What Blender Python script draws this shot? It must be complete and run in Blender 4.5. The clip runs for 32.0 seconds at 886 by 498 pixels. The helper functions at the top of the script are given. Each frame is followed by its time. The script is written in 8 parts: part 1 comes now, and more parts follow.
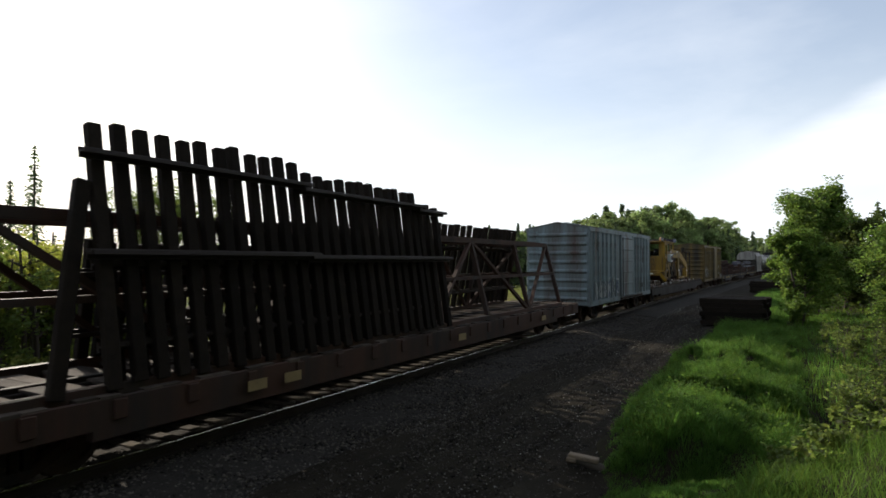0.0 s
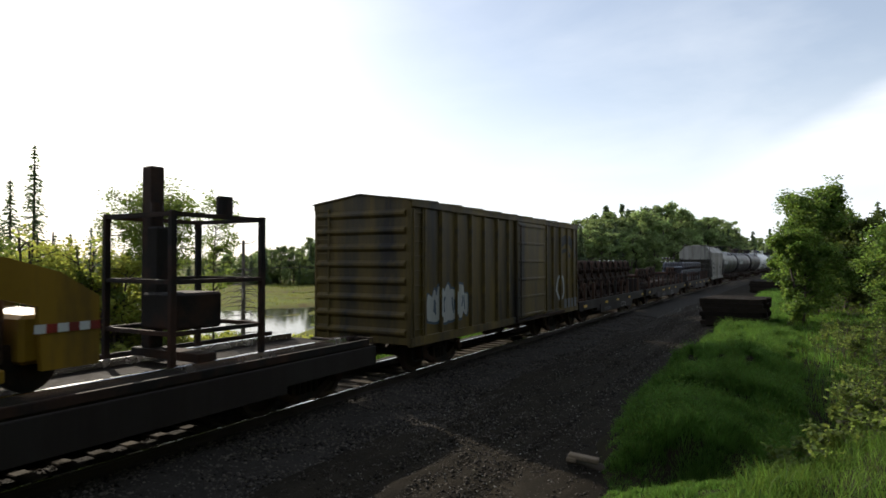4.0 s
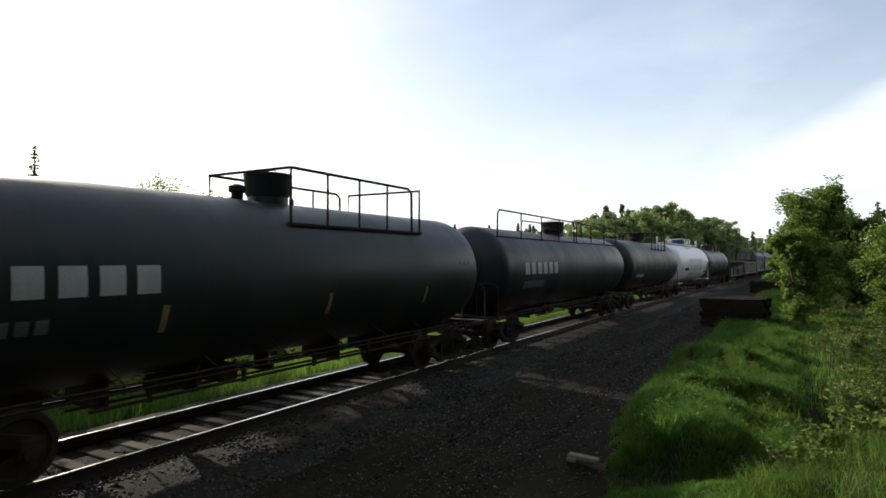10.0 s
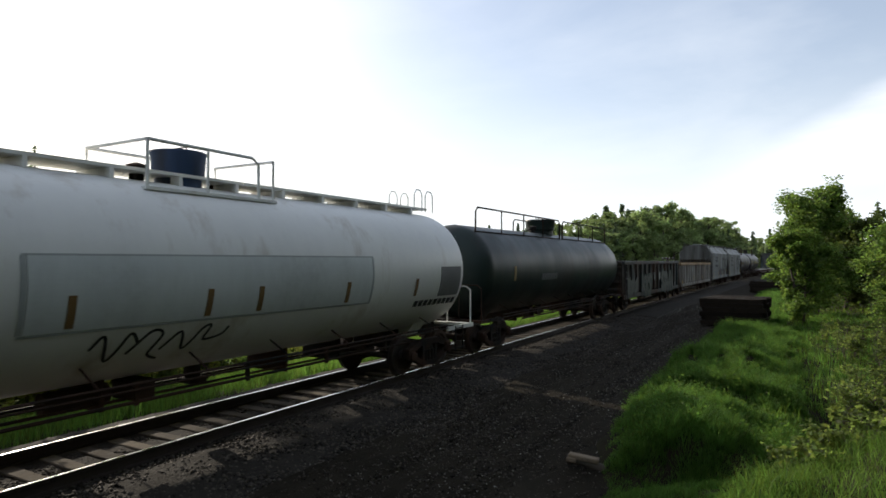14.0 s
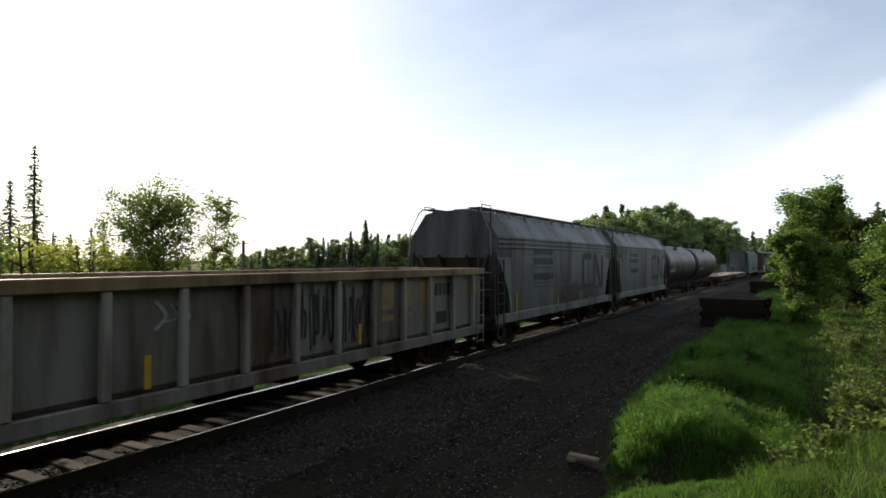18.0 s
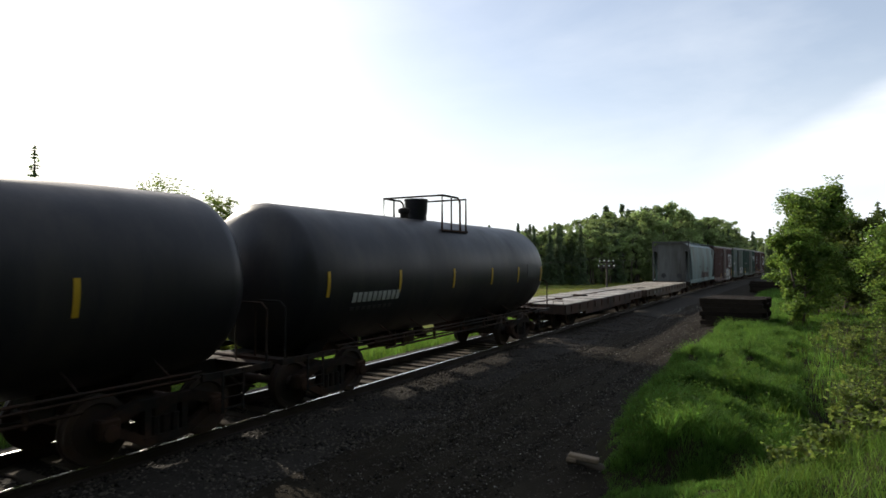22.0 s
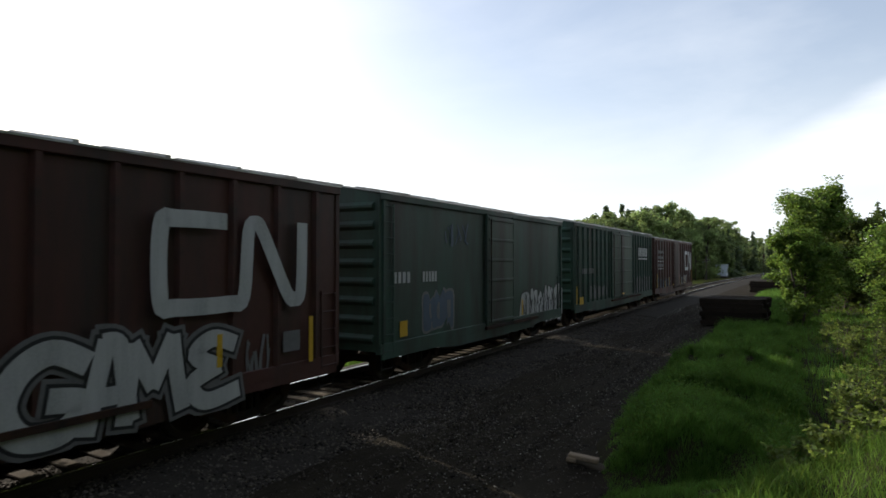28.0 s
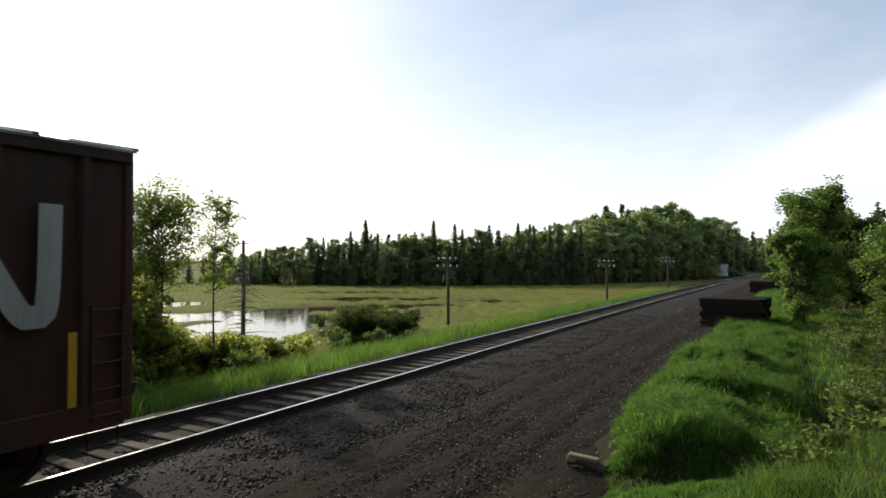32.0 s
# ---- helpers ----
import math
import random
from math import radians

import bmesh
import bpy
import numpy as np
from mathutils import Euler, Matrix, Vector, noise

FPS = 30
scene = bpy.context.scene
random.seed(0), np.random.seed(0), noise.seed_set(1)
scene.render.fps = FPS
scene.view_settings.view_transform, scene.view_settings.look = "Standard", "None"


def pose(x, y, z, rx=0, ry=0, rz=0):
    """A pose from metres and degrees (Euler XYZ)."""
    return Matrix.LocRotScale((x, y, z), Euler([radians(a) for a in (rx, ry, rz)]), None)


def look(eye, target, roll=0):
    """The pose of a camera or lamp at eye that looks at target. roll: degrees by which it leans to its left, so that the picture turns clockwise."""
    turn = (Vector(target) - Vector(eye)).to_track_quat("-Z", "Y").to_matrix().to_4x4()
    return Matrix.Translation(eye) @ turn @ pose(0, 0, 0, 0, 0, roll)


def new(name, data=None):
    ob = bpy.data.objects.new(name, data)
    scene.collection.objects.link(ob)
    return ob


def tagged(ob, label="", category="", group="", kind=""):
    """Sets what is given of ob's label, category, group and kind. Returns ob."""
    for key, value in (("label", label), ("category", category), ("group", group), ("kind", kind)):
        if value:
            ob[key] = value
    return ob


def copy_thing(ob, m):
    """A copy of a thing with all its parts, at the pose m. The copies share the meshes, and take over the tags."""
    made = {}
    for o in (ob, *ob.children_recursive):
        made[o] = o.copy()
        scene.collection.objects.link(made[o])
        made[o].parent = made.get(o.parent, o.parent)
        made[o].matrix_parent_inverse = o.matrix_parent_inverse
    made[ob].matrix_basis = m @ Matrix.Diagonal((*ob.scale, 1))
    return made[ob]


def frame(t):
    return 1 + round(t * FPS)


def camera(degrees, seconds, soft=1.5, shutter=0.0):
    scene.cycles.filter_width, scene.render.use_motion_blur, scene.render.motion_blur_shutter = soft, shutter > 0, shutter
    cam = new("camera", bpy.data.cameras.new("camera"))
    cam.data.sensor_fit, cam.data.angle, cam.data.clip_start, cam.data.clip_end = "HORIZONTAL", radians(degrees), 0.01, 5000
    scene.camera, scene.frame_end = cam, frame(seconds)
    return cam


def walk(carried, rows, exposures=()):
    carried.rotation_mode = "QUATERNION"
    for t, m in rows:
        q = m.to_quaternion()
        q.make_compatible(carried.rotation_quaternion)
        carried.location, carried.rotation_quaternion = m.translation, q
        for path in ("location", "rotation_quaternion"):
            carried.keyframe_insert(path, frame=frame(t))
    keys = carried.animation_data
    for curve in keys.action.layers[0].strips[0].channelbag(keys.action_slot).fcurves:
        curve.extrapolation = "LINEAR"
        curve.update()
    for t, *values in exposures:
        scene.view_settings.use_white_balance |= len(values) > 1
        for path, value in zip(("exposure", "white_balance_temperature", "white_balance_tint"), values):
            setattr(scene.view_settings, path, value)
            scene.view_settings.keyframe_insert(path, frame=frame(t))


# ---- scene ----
# Rail tops lie at z = 0. The track is one long right-hand curve; s runs along it away from the camera, q across it
# towards the camera. The train runs along -s.
cam = camera(72.534, 32.0, soft=1.6, shutter=0.07)
EYE_Z = 2.761
SPEED = 12.2866
walk(cam, [(0.0, pose(0, 0, EYE_Z, 91.0818, 0, 0)), (32.0, pose(0, 0, EYE_Z, 91.0818, 0, 0))], exposures=[(0.0, 0.0), (32.0, 0.0)])

# ---- daylight: a low sun ahead and to the left, thin high cloud ----
SUN_EL, SUN_AZ = 25.0, -38.0
world = bpy.data.worlds.new("daylight")
scene.world = world
world.use_nodes = True


def sky_world(nt):
    n, l = nt.nodes, nt.links
    n.clear()
    out, bg = n.new("ShaderNodeOutputWorld"), n.new("ShaderNodeBackground")
    sky = n.new("ShaderNodeTexSky")
    sky.sky_type, sky.sun_disc = "NISHITA", False
    sky.sun_elevation, sky.sun_rotation = radians(SUN_EL), radians(SUN_AZ)
    sky.air_density, sky.dust_density, sky.ozone_density = 1.0, 1.6, 2.0
    co, mp = n.new("ShaderNodeTexCoord"), n.new("ShaderNodeMapping")
    mp.inputs["Rotation"].default_value = (radians(8), radians(-24), radians(20))
    mp.inputs["Scale"].default_value = (1.0, 0.8, 3.4)
    ramp = n.new("ShaderNodeValToRGB")
    ramp.color_ramp.elements[0].position, ramp.color_ramp.elements[1].position = 0.46, 0.72
    ramp.color_ramp.elements[0].color, ramp.color_ramp.elements[1].color = (0.24, 0.24, 0.24, 1), (0.46, 0.46, 0.46, 1)
    mix = n.new("ShaderNodeMix")
    mix.data_type = "RGBA"
    mix.inputs["B"].default_value = (7.6, 7.9, 8.3, 1)
    l.new(co.outputs["Generated"], mp.inputs["Vector"])

    def dot(v):
        k = n.new("ShaderNodeVectorMath")
        k.operation = "DOT_PRODUCT"
        l.new(co.outputs["Generated"], k.inputs[0])
        k.inputs[1].default_value = v
        return k.outputs["Value"]

    def span(val, lo, hi, to=1.0):
        k = n.new("ShaderNodeMapRange")
        k.interpolation_type = "SMOOTHSTEP"
        k.inputs["From Min"].default_value, k.inputs["From Max"].default_value, k.inputs["To Max"].default_value = lo, hi, to
        l.new(val, k.inputs["Value"])
        return k.outputs["Result"]

    def both(a, b, op="MULTIPLY"):
        k = n.new("ShaderNodeMath")
        k.operation = op
        for i, val in enumerate((a, b)):
            if isinstance(val, float):
                k.inputs[i].default_value = val
            else:
                l.new(val, k.inputs[i])
        return k.outputs["Value"]
    no = n.new("ShaderNodeTexNoise")
    no.inputs["Scale"].default_value, no.inputs["Detail"].default_value = 1.7, 7.0
    no.inputs["Roughness"].default_value, no.inputs["Distortion"].default_value = 0.55, 0.5
    # a long fan of high cloud that rises to the right, and thin veil round it
    a, b = Vector((0.866, -0.5, 0.0)), Vector((-0.09, -0.155, 0.984))
    over = span(both(dot(b * 0.92 - a * 0.39), both(no.outputs["Fac"], 0.09), "ADD"), 0.062, 0.026)
    under = span(dot(b), -0.1, -0.035)
    side = span(dot(a * 0.92 + b * 0.39), -0.17, 0.12)
    no2 = n.new("ShaderNodeTexNoise")
    no2.inputs["Scale"].default_value, no2.inputs["Detail"].default_value = 5.0, 6.0
    l.new(mp.outputs["Vector"], no2.inputs["Vector"])
    fan = both(both(both(over, under), side), span(no2.outputs["Fac"], 0.1, 0.7, 0.55))
    l.new(mp.outputs["Vector"], no.inputs["Vector"])
    l.new(no.outputs["Fac"], ramp.inputs["Fac"])
    # milky haze low over the land
    haze = span(dot(Vector((0, 0, 1))), 0.34, 0.02, 0.5)
    l.new(both(both(ramp.outputs["Color"], fan, "ADD"), haze, "ADD"), mix.inputs["Factor"])
    l.new(sky.outputs["Color"], mix.inputs["A"])
    l.new(mix.outputs["Result"], bg.inputs["Color"])
    bg.inputs["Strength"].default_value = 0.15
    l.new(bg.outputs["Background"], out.inputs["Surface"])


sky_world(world.node_tree)
sun = new("sun", bpy.data.lights.new("sun", "SUN"))
sun.data.energy, sun.data.angle, sun.data.color = 4.8, radians(0.53), (1.0, 0.9, 0.76)
sun_way = Vector((math.sin(radians(SUN_AZ)) * math.cos(radians(SUN_EL)), math.cos(radians(SUN_AZ)) * math.cos(radians(SUN_EL)), math.sin(radians(SUN_EL))))
sun.matrix_world = look(sun_way * 300, (0, 0, 0))

# ---- the track's line ----
PSI, BEND, S_START, OFFSET = 0.486391, 0.000490999, -60.0, 9.83287
RADIUS = 1 / BEND
CENTRE = Vector((S_START * math.sin(PSI) - (OFFSET - RADIUS) * math.cos(PSI), S_START * math.cos(PSI) + (OFFSET - RADIUS) * math.sin(PSI)))


def heading(s):
    return PSI + BEND * (s - S_START)


def along(s, q, z=0.0):
    """The place at s metres along the track and q metres beside it, towards the camera."""
    h = heading(s)
    return Vector((CENTRE.x - (RADIUS - q) * math.cos(h), CENTRE.y + (RADIUS - q) * math.sin(h), z))


def stand(s, q=0.0, z=0.0, turn=0.0):
    """The pose of a thing at s, q that faces along the track: its y runs with s, its x with q."""
    p = along(s, q, z)
    return pose(p.x, p.y, p.z, 0, 0, turn - math.degrees(heading(s)))


def sq(x, y):
    """s and q of places x, y (numbers or arrays)."""
    vx, vy = x - CENTRE.x, y - CENTRE.y
    return S_START + (np.arctan2(vy, -vx) - PSI) / BEND, RADIUS - np.hypot(vx, vy)


# ---- meshes ----
class Mesh:
    """Gathers boxes, beams, tubes and sheets into one mesh."""

    def __init__(self):
        self.v, self.f = [], []

    def add(self, verts, faces):
        o = len(self.v)
        self.v += [tuple(p) for p in verts]
        self.f += [tuple(o + i for i in f) for f in faces]
        return self

    def box(self, x0, x1, y0, y1, z0, z1, b=0.0):
        if b <= 0:
            v = [(x, y, z) for z in (z0, z1) for y in (y0, y1) for x in (x0, x1)]
            return self.add(v, [(0, 2, 3, 1), (4, 5, 7, 6), (0, 1, 5, 4), (2, 6, 7, 3), (0, 4, 6, 2), (1, 3, 7, 5)])
        X, Y, Z = (x0, x1), (y0, y1), (z0, z1)
        v, at = [], {}
        for i in (0, 1):
            for j in (0, 1):
                for k in (0, 1):
                    for a in range(3):
                        p = [X[i], Y[j], Z[k]]
                        for c, s in ((0, 1 - 2 * i), (1, 1 - 2 * j), (2, 1 - 2 * k)):
                            if c != a:
                                p[c] += s * b
                        at[i, j, k, a] = len(v)
                        v.append(p)
        f = []
        for a in range(3):
            o1, o2 = (a + 1) % 3, (a + 2) % 3
            for i in (0, 1):
                ring = []
                for c1, c2 in ((0, 0), (1, 0), (1, 1), (0, 1)):
                    key = [0, 0, 0]
                    key[a], key[o1], key[o2] = i, c1, c2
                    ring.append(at[(*key, a)])
                f.append(ring if i else ring[::-1])
            for c1 in (0, 1):
                for c2 in (0, 1):
                    k0, k1 = [0, 0, 0], [0, 0, 0]
                    k0[a], k1[a] = 0, 1
                    k0[o1] = k1[o1] = c1
                    k0[o2] = k1[o2] = c2
                    q = [at[(*k0, o1)], at[(*k1, o1)], at[(*k1, o2)], at[(*k0, o2)]]
                    f.append(q if c1 == c2 else q[::-1])
        for i in (0, 1):
            for j in (0, 1):
                for k in (0, 1):
                    t = [at[i, j, k, a] for a in range(3)]
                    f.append(t if (i + j + k) % 2 else t[::-1])
        return self.add(v, f)

    def beam(self, p, q, w, h, up=(0, 0, 1)):
        """A square bar from p to q, w wide and h high."""
        p, q = Vector(p), Vector(q)
        d = (q - p).normalized()
        u = Vector(up)
        if abs(d.dot(u)) > 0.99:
            u = Vector((1, 0, 0))
        r = d.cross(u).normalized()
        u = r.cross(d)
        v = [e + r * (a * w / 2) + u * (c * h / 2) for e in (p, q) for a, c in ((-1, -1), (1, -1), (1, 1), (-1, 1))]
        return self.add(v, [(3, 2, 1, 0), (4, 5, 6, 7), (0, 1, 5, 4), (1, 2, 6, 5), (2, 3, 7, 6), (3, 0, 4, 7)])

    def tube(self, pts, r, n=8, r1=None, caps=True):
        """A round bar through the points."""
        pts = [Vector(p) for p in pts]
        v, f = [], []
        for i, p in enumerate(pts):
            d = (pts[min(i + 1, len(pts) - 1)] - pts[max(i - 1, 0)]).normalized()
            u = Vector((0, 0, 1)) if abs(d.z) < 0.9 else Vector((1, 0, 0))
            a = d.cross(u).normalized()
            b = a.cross(d)
            rr = r if r1 is None else r + (r1 - r) * i / (len(pts) - 1)
            v += [p + (a * math.cos(t) + b * math.sin(t)) * rr for t in (2 * math.pi * k / n for k in range(n))]
            if i:
                f += [((i - 1) * n + k, i * n + k, i * n + (k + 1) % n, (i - 1) * n + (k + 1) % n) for k in range(n)]
        if caps:
            f += [tuple(range(n)), tuple(range((len(pts) - 1) * n, len(pts) * n))[::-1]]
        return self.add(v, f)

    def lathe(self, prof, axis="y", n=32, at=(0, 0, 0)):
        """A round body from (place along the axis, radius) pairs."""
        v, f = [], []
        for y, r in prof:
            for k in range(n):
                t = 2 * math.pi * k / n
                c, s = r * math.cos(t), r * math.sin(t)
                p = {"y": (c, y, s), "x": (y, c, s), "z": (c, s, y)}[axis]
                v.append((p[0] + at[0], p[1] + at[1], p[2] + at[2]))
        for i in range(len(prof) - 1):
            f += [(i * n + k, i * n + (k + 1) % n, (i + 1) * n + (k + 1) % n, (i + 1) * n + k) for k in range(n)]
        f += [tuple(range(n)), tuple(range((len(prof) - 1) * n, len(prof) * n))]
        return self.add(v, f)

    def prism(self, ring, y0, y1, cap=True):
        """An outline of (x, z) drawn out along y."""
        n = len(ring)
        v = [(x, y0, z) for x, z in ring] + [(x, y1, z) for x, z in ring]
        f = [(k, (k + 1) % n, n + (k + 1) % n, n + k) for k in range(n)]
        if cap:
            f += [tuple(range(n))[::-1], tuple(range(n, 2 * n))]
        return self.add(v, f)

    def plate(self, outline, x, t=0.006):
        """A thin plate on a side wall: an outline of (y, z) at x, t thick outwards."""
        n = len(outline)
        v = [(x, y, z) for y, z in outline] + [(x + t, y, z) for y, z in outline]
        f = [(k, (k + 1) % n, n + (k + 1) % n, n + k) for k in range(n)] + [tuple(range(n)), tuple(range(n, 2 * n))[::-1]]
        return self.add(v, f)

    def data(self, name, mat, smooth=None):
        me = bpy.data.meshes.new(name)
        me.from_pydata(self.v, [], self.f)
        me.update()
        bm = bmesh.new()
        bm.from_mesh(me)
        bmesh.ops.recalc_face_normals(bm, faces=bm.faces)
        bm.to_mesh(me)
        bm.free()
        me.materials.append(mat)
        if smooth is not None:
            me.shade_smooth()
            me.set_sharp_from_angle(angle=radians(smooth))
        return me


def part(name, mesh, mat, parent=None, label="", smooth=None, at=None):
    """Links a mesh as one object under its thing or part."""
    me = mesh.data(name, mat, smooth) if isinstance(mesh, Mesh) else mesh
    ob = new(name, me)
    if parent is not None:
        ob.parent = parent
    if at is not None:
        ob.matrix_basis = at if isinstance(at, Matrix) else Matrix.Translation(at)
    if label:
        ob["label"] = label
    return ob


def soup(name, v, f, mat, smooth=False):
    """A mesh from arrays of places and of triangles or quads."""
    v, f = np.asarray(v, dtype=np.float32), np.asarray(f, dtype=np.int32)
    me = bpy.data.meshes.new(name)
    me.vertices.add(len(v))
    me.vertices.foreach_set("co", v.ravel())
    k = f.shape[1]
    me.loops.add(f.size)
    me.loops.foreach_set("vertex_index", f.ravel())
    me.polygons.add(len(f))
    me.polygons.foreach_set("loop_start", np.arange(0, f.size, k, dtype=np.int32))
    me.update(calc_edges=True)
    me.validate()
    me.materials.append(mat)
    if smooth:
        me.shade_smooth()
    return me


# ---- materials ----
def material(name, rgb, rough=0.6, metal=0.0, vary=0.25, scale=3.0, dirt=None, dirt_amount=0.4, dirt_scale=0.7, bump=0.15, bump_scale=30.0,
             streak=False, per_object=0.0, per_island=0.0, spec=0.5, coat=0.0, coords="Object"):
    """A surface with grain, larger stains, dirt and fine relief."""
    m = bpy.data.materials.new(name)
    m.use_nodes = True
    nt = m.node_tree
    n, l = nt.nodes, nt.links
    bs = n["Principled BSDF"]
    co = n.new("ShaderNodeTexCoord")
    src = co.outputs[coords]
    if per_object:
        # alike pieces share a mesh: shift the grain from piece to piece
        who, far, plus = n.new("ShaderNodeObjectInfo"), n.new("ShaderNodeVectorMath"), n.new("ShaderNodeVectorMath")
        far.operation, plus.operation = "MULTIPLY", "ADD"
        far.inputs[1].default_value = (37.0, 53.0, 19.0)
        l.new(who.outputs["Random"], far.inputs[0])
        l.new(src, plus.inputs[0])
        l.new(far.outputs["Vector"], plus.inputs[1])
        src = plus.outputs["Vector"]
    if streak:
        mp = n.new("ShaderNodeMapping")
        mp.inputs["Scale"].default_value = (1.0, 1.0, 0.16)
        l.new(src, mp.inputs["Vector"])
        stain_src = mp.outputs["Vector"]
    else:
        stain_src = src

    def noise_of(vec, sc, det=6.0, rough_=0.6):
        t = n.new("ShaderNodeTexNoise")
        t.inputs["Scale"].default_value, t.inputs["Detail"].default_value, t.inputs["Roughness"].default_value = sc, det, rough_
        l.new(vec, t.inputs["Vector"])
        return t.outputs["Fac"]

    def mix_of(fac, a, b, kind="MIX"):
        x = n.new("ShaderNodeMix")
        x.data_type, x.blend_type = "RGBA", kind
        for key, val in (("Factor", fac), ("A", a), ("B", b)):
            if isinstance(val, tuple):
                x.inputs[key].default_value = (*val, 1) if len(val) == 3 else val
            elif isinstance(val, float):
                x.inputs[key].default_value = val
            else:
                l.new(val, x.inputs[key])
        return x.outputs["Result"]

    def ramp_of(fac, lo, hi):
        r = n.new("ShaderNodeMapRange")
        r.inputs["From Min"].default_value, r.inputs["From Max"].default_value = lo, hi
        l.new(fac, r.inputs["Value"])
        return r.outputs["Result"]

    grain = ramp_of(noise_of(src, scale * 9, 4.0), 0.3, 0.7)
    patch = ramp_of(noise_of(stain_src, scale), 0.3, 0.7)
    dark = tuple(c * (1 - vary) for c in rgb)
    light = tuple(min(1.0, c * (1 + vary * 0.8)) for c in rgb)
    col = mix_of(patch, dark, light)
    col = mix_of(grain, col, mix_of(0.5, col, light), "MIX")
    if dirt is not None:
        d = ramp_of(noise_of(stain_src, dirt_scale, 8.0, 0.65), 0.62 - dirt_amount * 0.5, 0.8 - dirt_amount * 0.25)
        col = mix_of(d, col, dirt)
    for amount, node, out in ((per_object, "ShaderNodeObjectInfo", "Random"), (per_island, "ShaderNodeNewGeometry", "Random Per Island")):
        if amount:
            o = n.new(node)
            hsv = n.new("ShaderNodeHueSaturation")
            mr = n.new("ShaderNodeMapRange")
            mr.inputs["To Min"].default_value, mr.inputs["To Max"].default_value = 1 - amount, 1 + amount
            l.new(o.outputs[out], mr.inputs["Value"])
            l.new(mr.outputs["Result"], hsv.inputs["Value"])
            l.new(col, hsv.inputs["Color"])
            col = hsv.outputs["Color"]
    l.new(col, bs.inputs["Base Color"])
    rr = n.new("ShaderNodeMapRange")
    rr.inputs["To Min"].default_value, rr.inputs["To Max"].default_value = max(0.03, rough - 0.1), min(1.0, rough + 0.12)
    l.new(patch, rr.inputs["Value"])
    l.new(rr.outputs["Result"], bs.inputs["Roughness"])
    bs.inputs["Metallic"].default_value = metal
    bs.inputs["Specular IOR Level"].default_value = spec
    bs.inputs["Coat Weight"].default_value = coat
    if bump:
        b = n.new("ShaderNodeBump")
        b.inputs["Strength"].default_value, b.inputs["Distance"].default_value = bump, 0.02
        l.new(noise_of(src, bump_scale, 5.0), b.inputs["Height"])
        l.new(b.outputs["Normal"], bs.inputs["Normal"])
    return m


def leaf_material(name, rgb, through_rgb, vary=0.35, rough=0.55, per_object=0.12):
    """Leaves and blades: gloss and colour by piece, light shining through."""
    m = bpy.data.materials.new(name)
    m.use_nodes = True
    nt = m.node_tree
    n, l = nt.nodes, nt.links
    bs, out = n["Principled BSDF"], n["Material Output"]
    geo, info = n.new("ShaderNodeNewGeometry"), n.new("ShaderNodeObjectInfo")
    co, no = n.new("ShaderNodeTexCoord"), n.new("ShaderNodeTexNoise")
    no.inputs["Scale"].default_value = 0.9
    l.new(co.outputs["Object"], no.inputs["Vector"])
    add = n.new("ShaderNodeMath")
    add.operation = "MULTIPLY_ADD"
    l.new(geo.outputs["Random Per Island"], add.inputs[0])
    add.inputs[1].default_value = 0.6
    l.new(no.outputs["Fac"], add.inputs[2])
    mr = n.new("ShaderNodeMapRange")
    mr.inputs["From Min"].default_value, mr.inputs["From Max"].default_value = 0.3, 1.2
    mr.inputs["To Min"].default_value, mr.inputs["To Max"].default_value = 1 - vary, 1 + vary
    l.new(add.outputs["Value"], mr.inputs["Value"])
    mo = n.new("ShaderNodeMapRange")
    mo.inputs["To Min"].default_value, mo.inputs["To Max"].default_value = 1 - per_object, 1 + per_object
    l.new(info.outputs["Random"], mo.inputs["Value"])
    mul = n.new("ShaderNodeMath")
    mul.operation = "MULTIPLY"
    l.new(mr.outputs["Result"], mul.inputs[0])
    l.new(mo.outputs["Result"], mul.inputs[1])
    cols = []
    for c in (rgb, through_rgb):
        h = n.new("ShaderNodeHueSaturation")
        h.inputs["Color"].default_value = (*c, 1)
        l.new(mul.outputs["Value"], h.inputs["Value"])
        hue = n.new("ShaderNodeMapRange")
        hue.inputs["To Min"].default_value, hue.inputs["To Max"].default_value = 0.48, 0.515
        l.new(geo.outputs["Random Per Island"], hue.inputs["Value"])
        l.new(hue.outputs["Result"], h.inputs["Hue"])
        cols.append(h.outputs["Color"])
    l.new(cols[0], bs.inputs["Base Color"])
    bs.inputs["Roughness"].default_value = rough
    bs.inputs["Specular IOR Level"].default_value = 0.12
    tr, mix = n.new("ShaderNodeBsdfTranslucent"), n.new("ShaderNodeMixShader")
    l.new(cols[1], tr.inputs["Color"])
    mix.inputs["Fac"].default_value = 0.5
    l.new(bs.outputs["BSDF"], mix.inputs[1])
    l.new(tr.outputs["BSDF"], mix.inputs[2])
    l.new(mix.outputs["Shader"], out.inputs["Surface"])
    return m


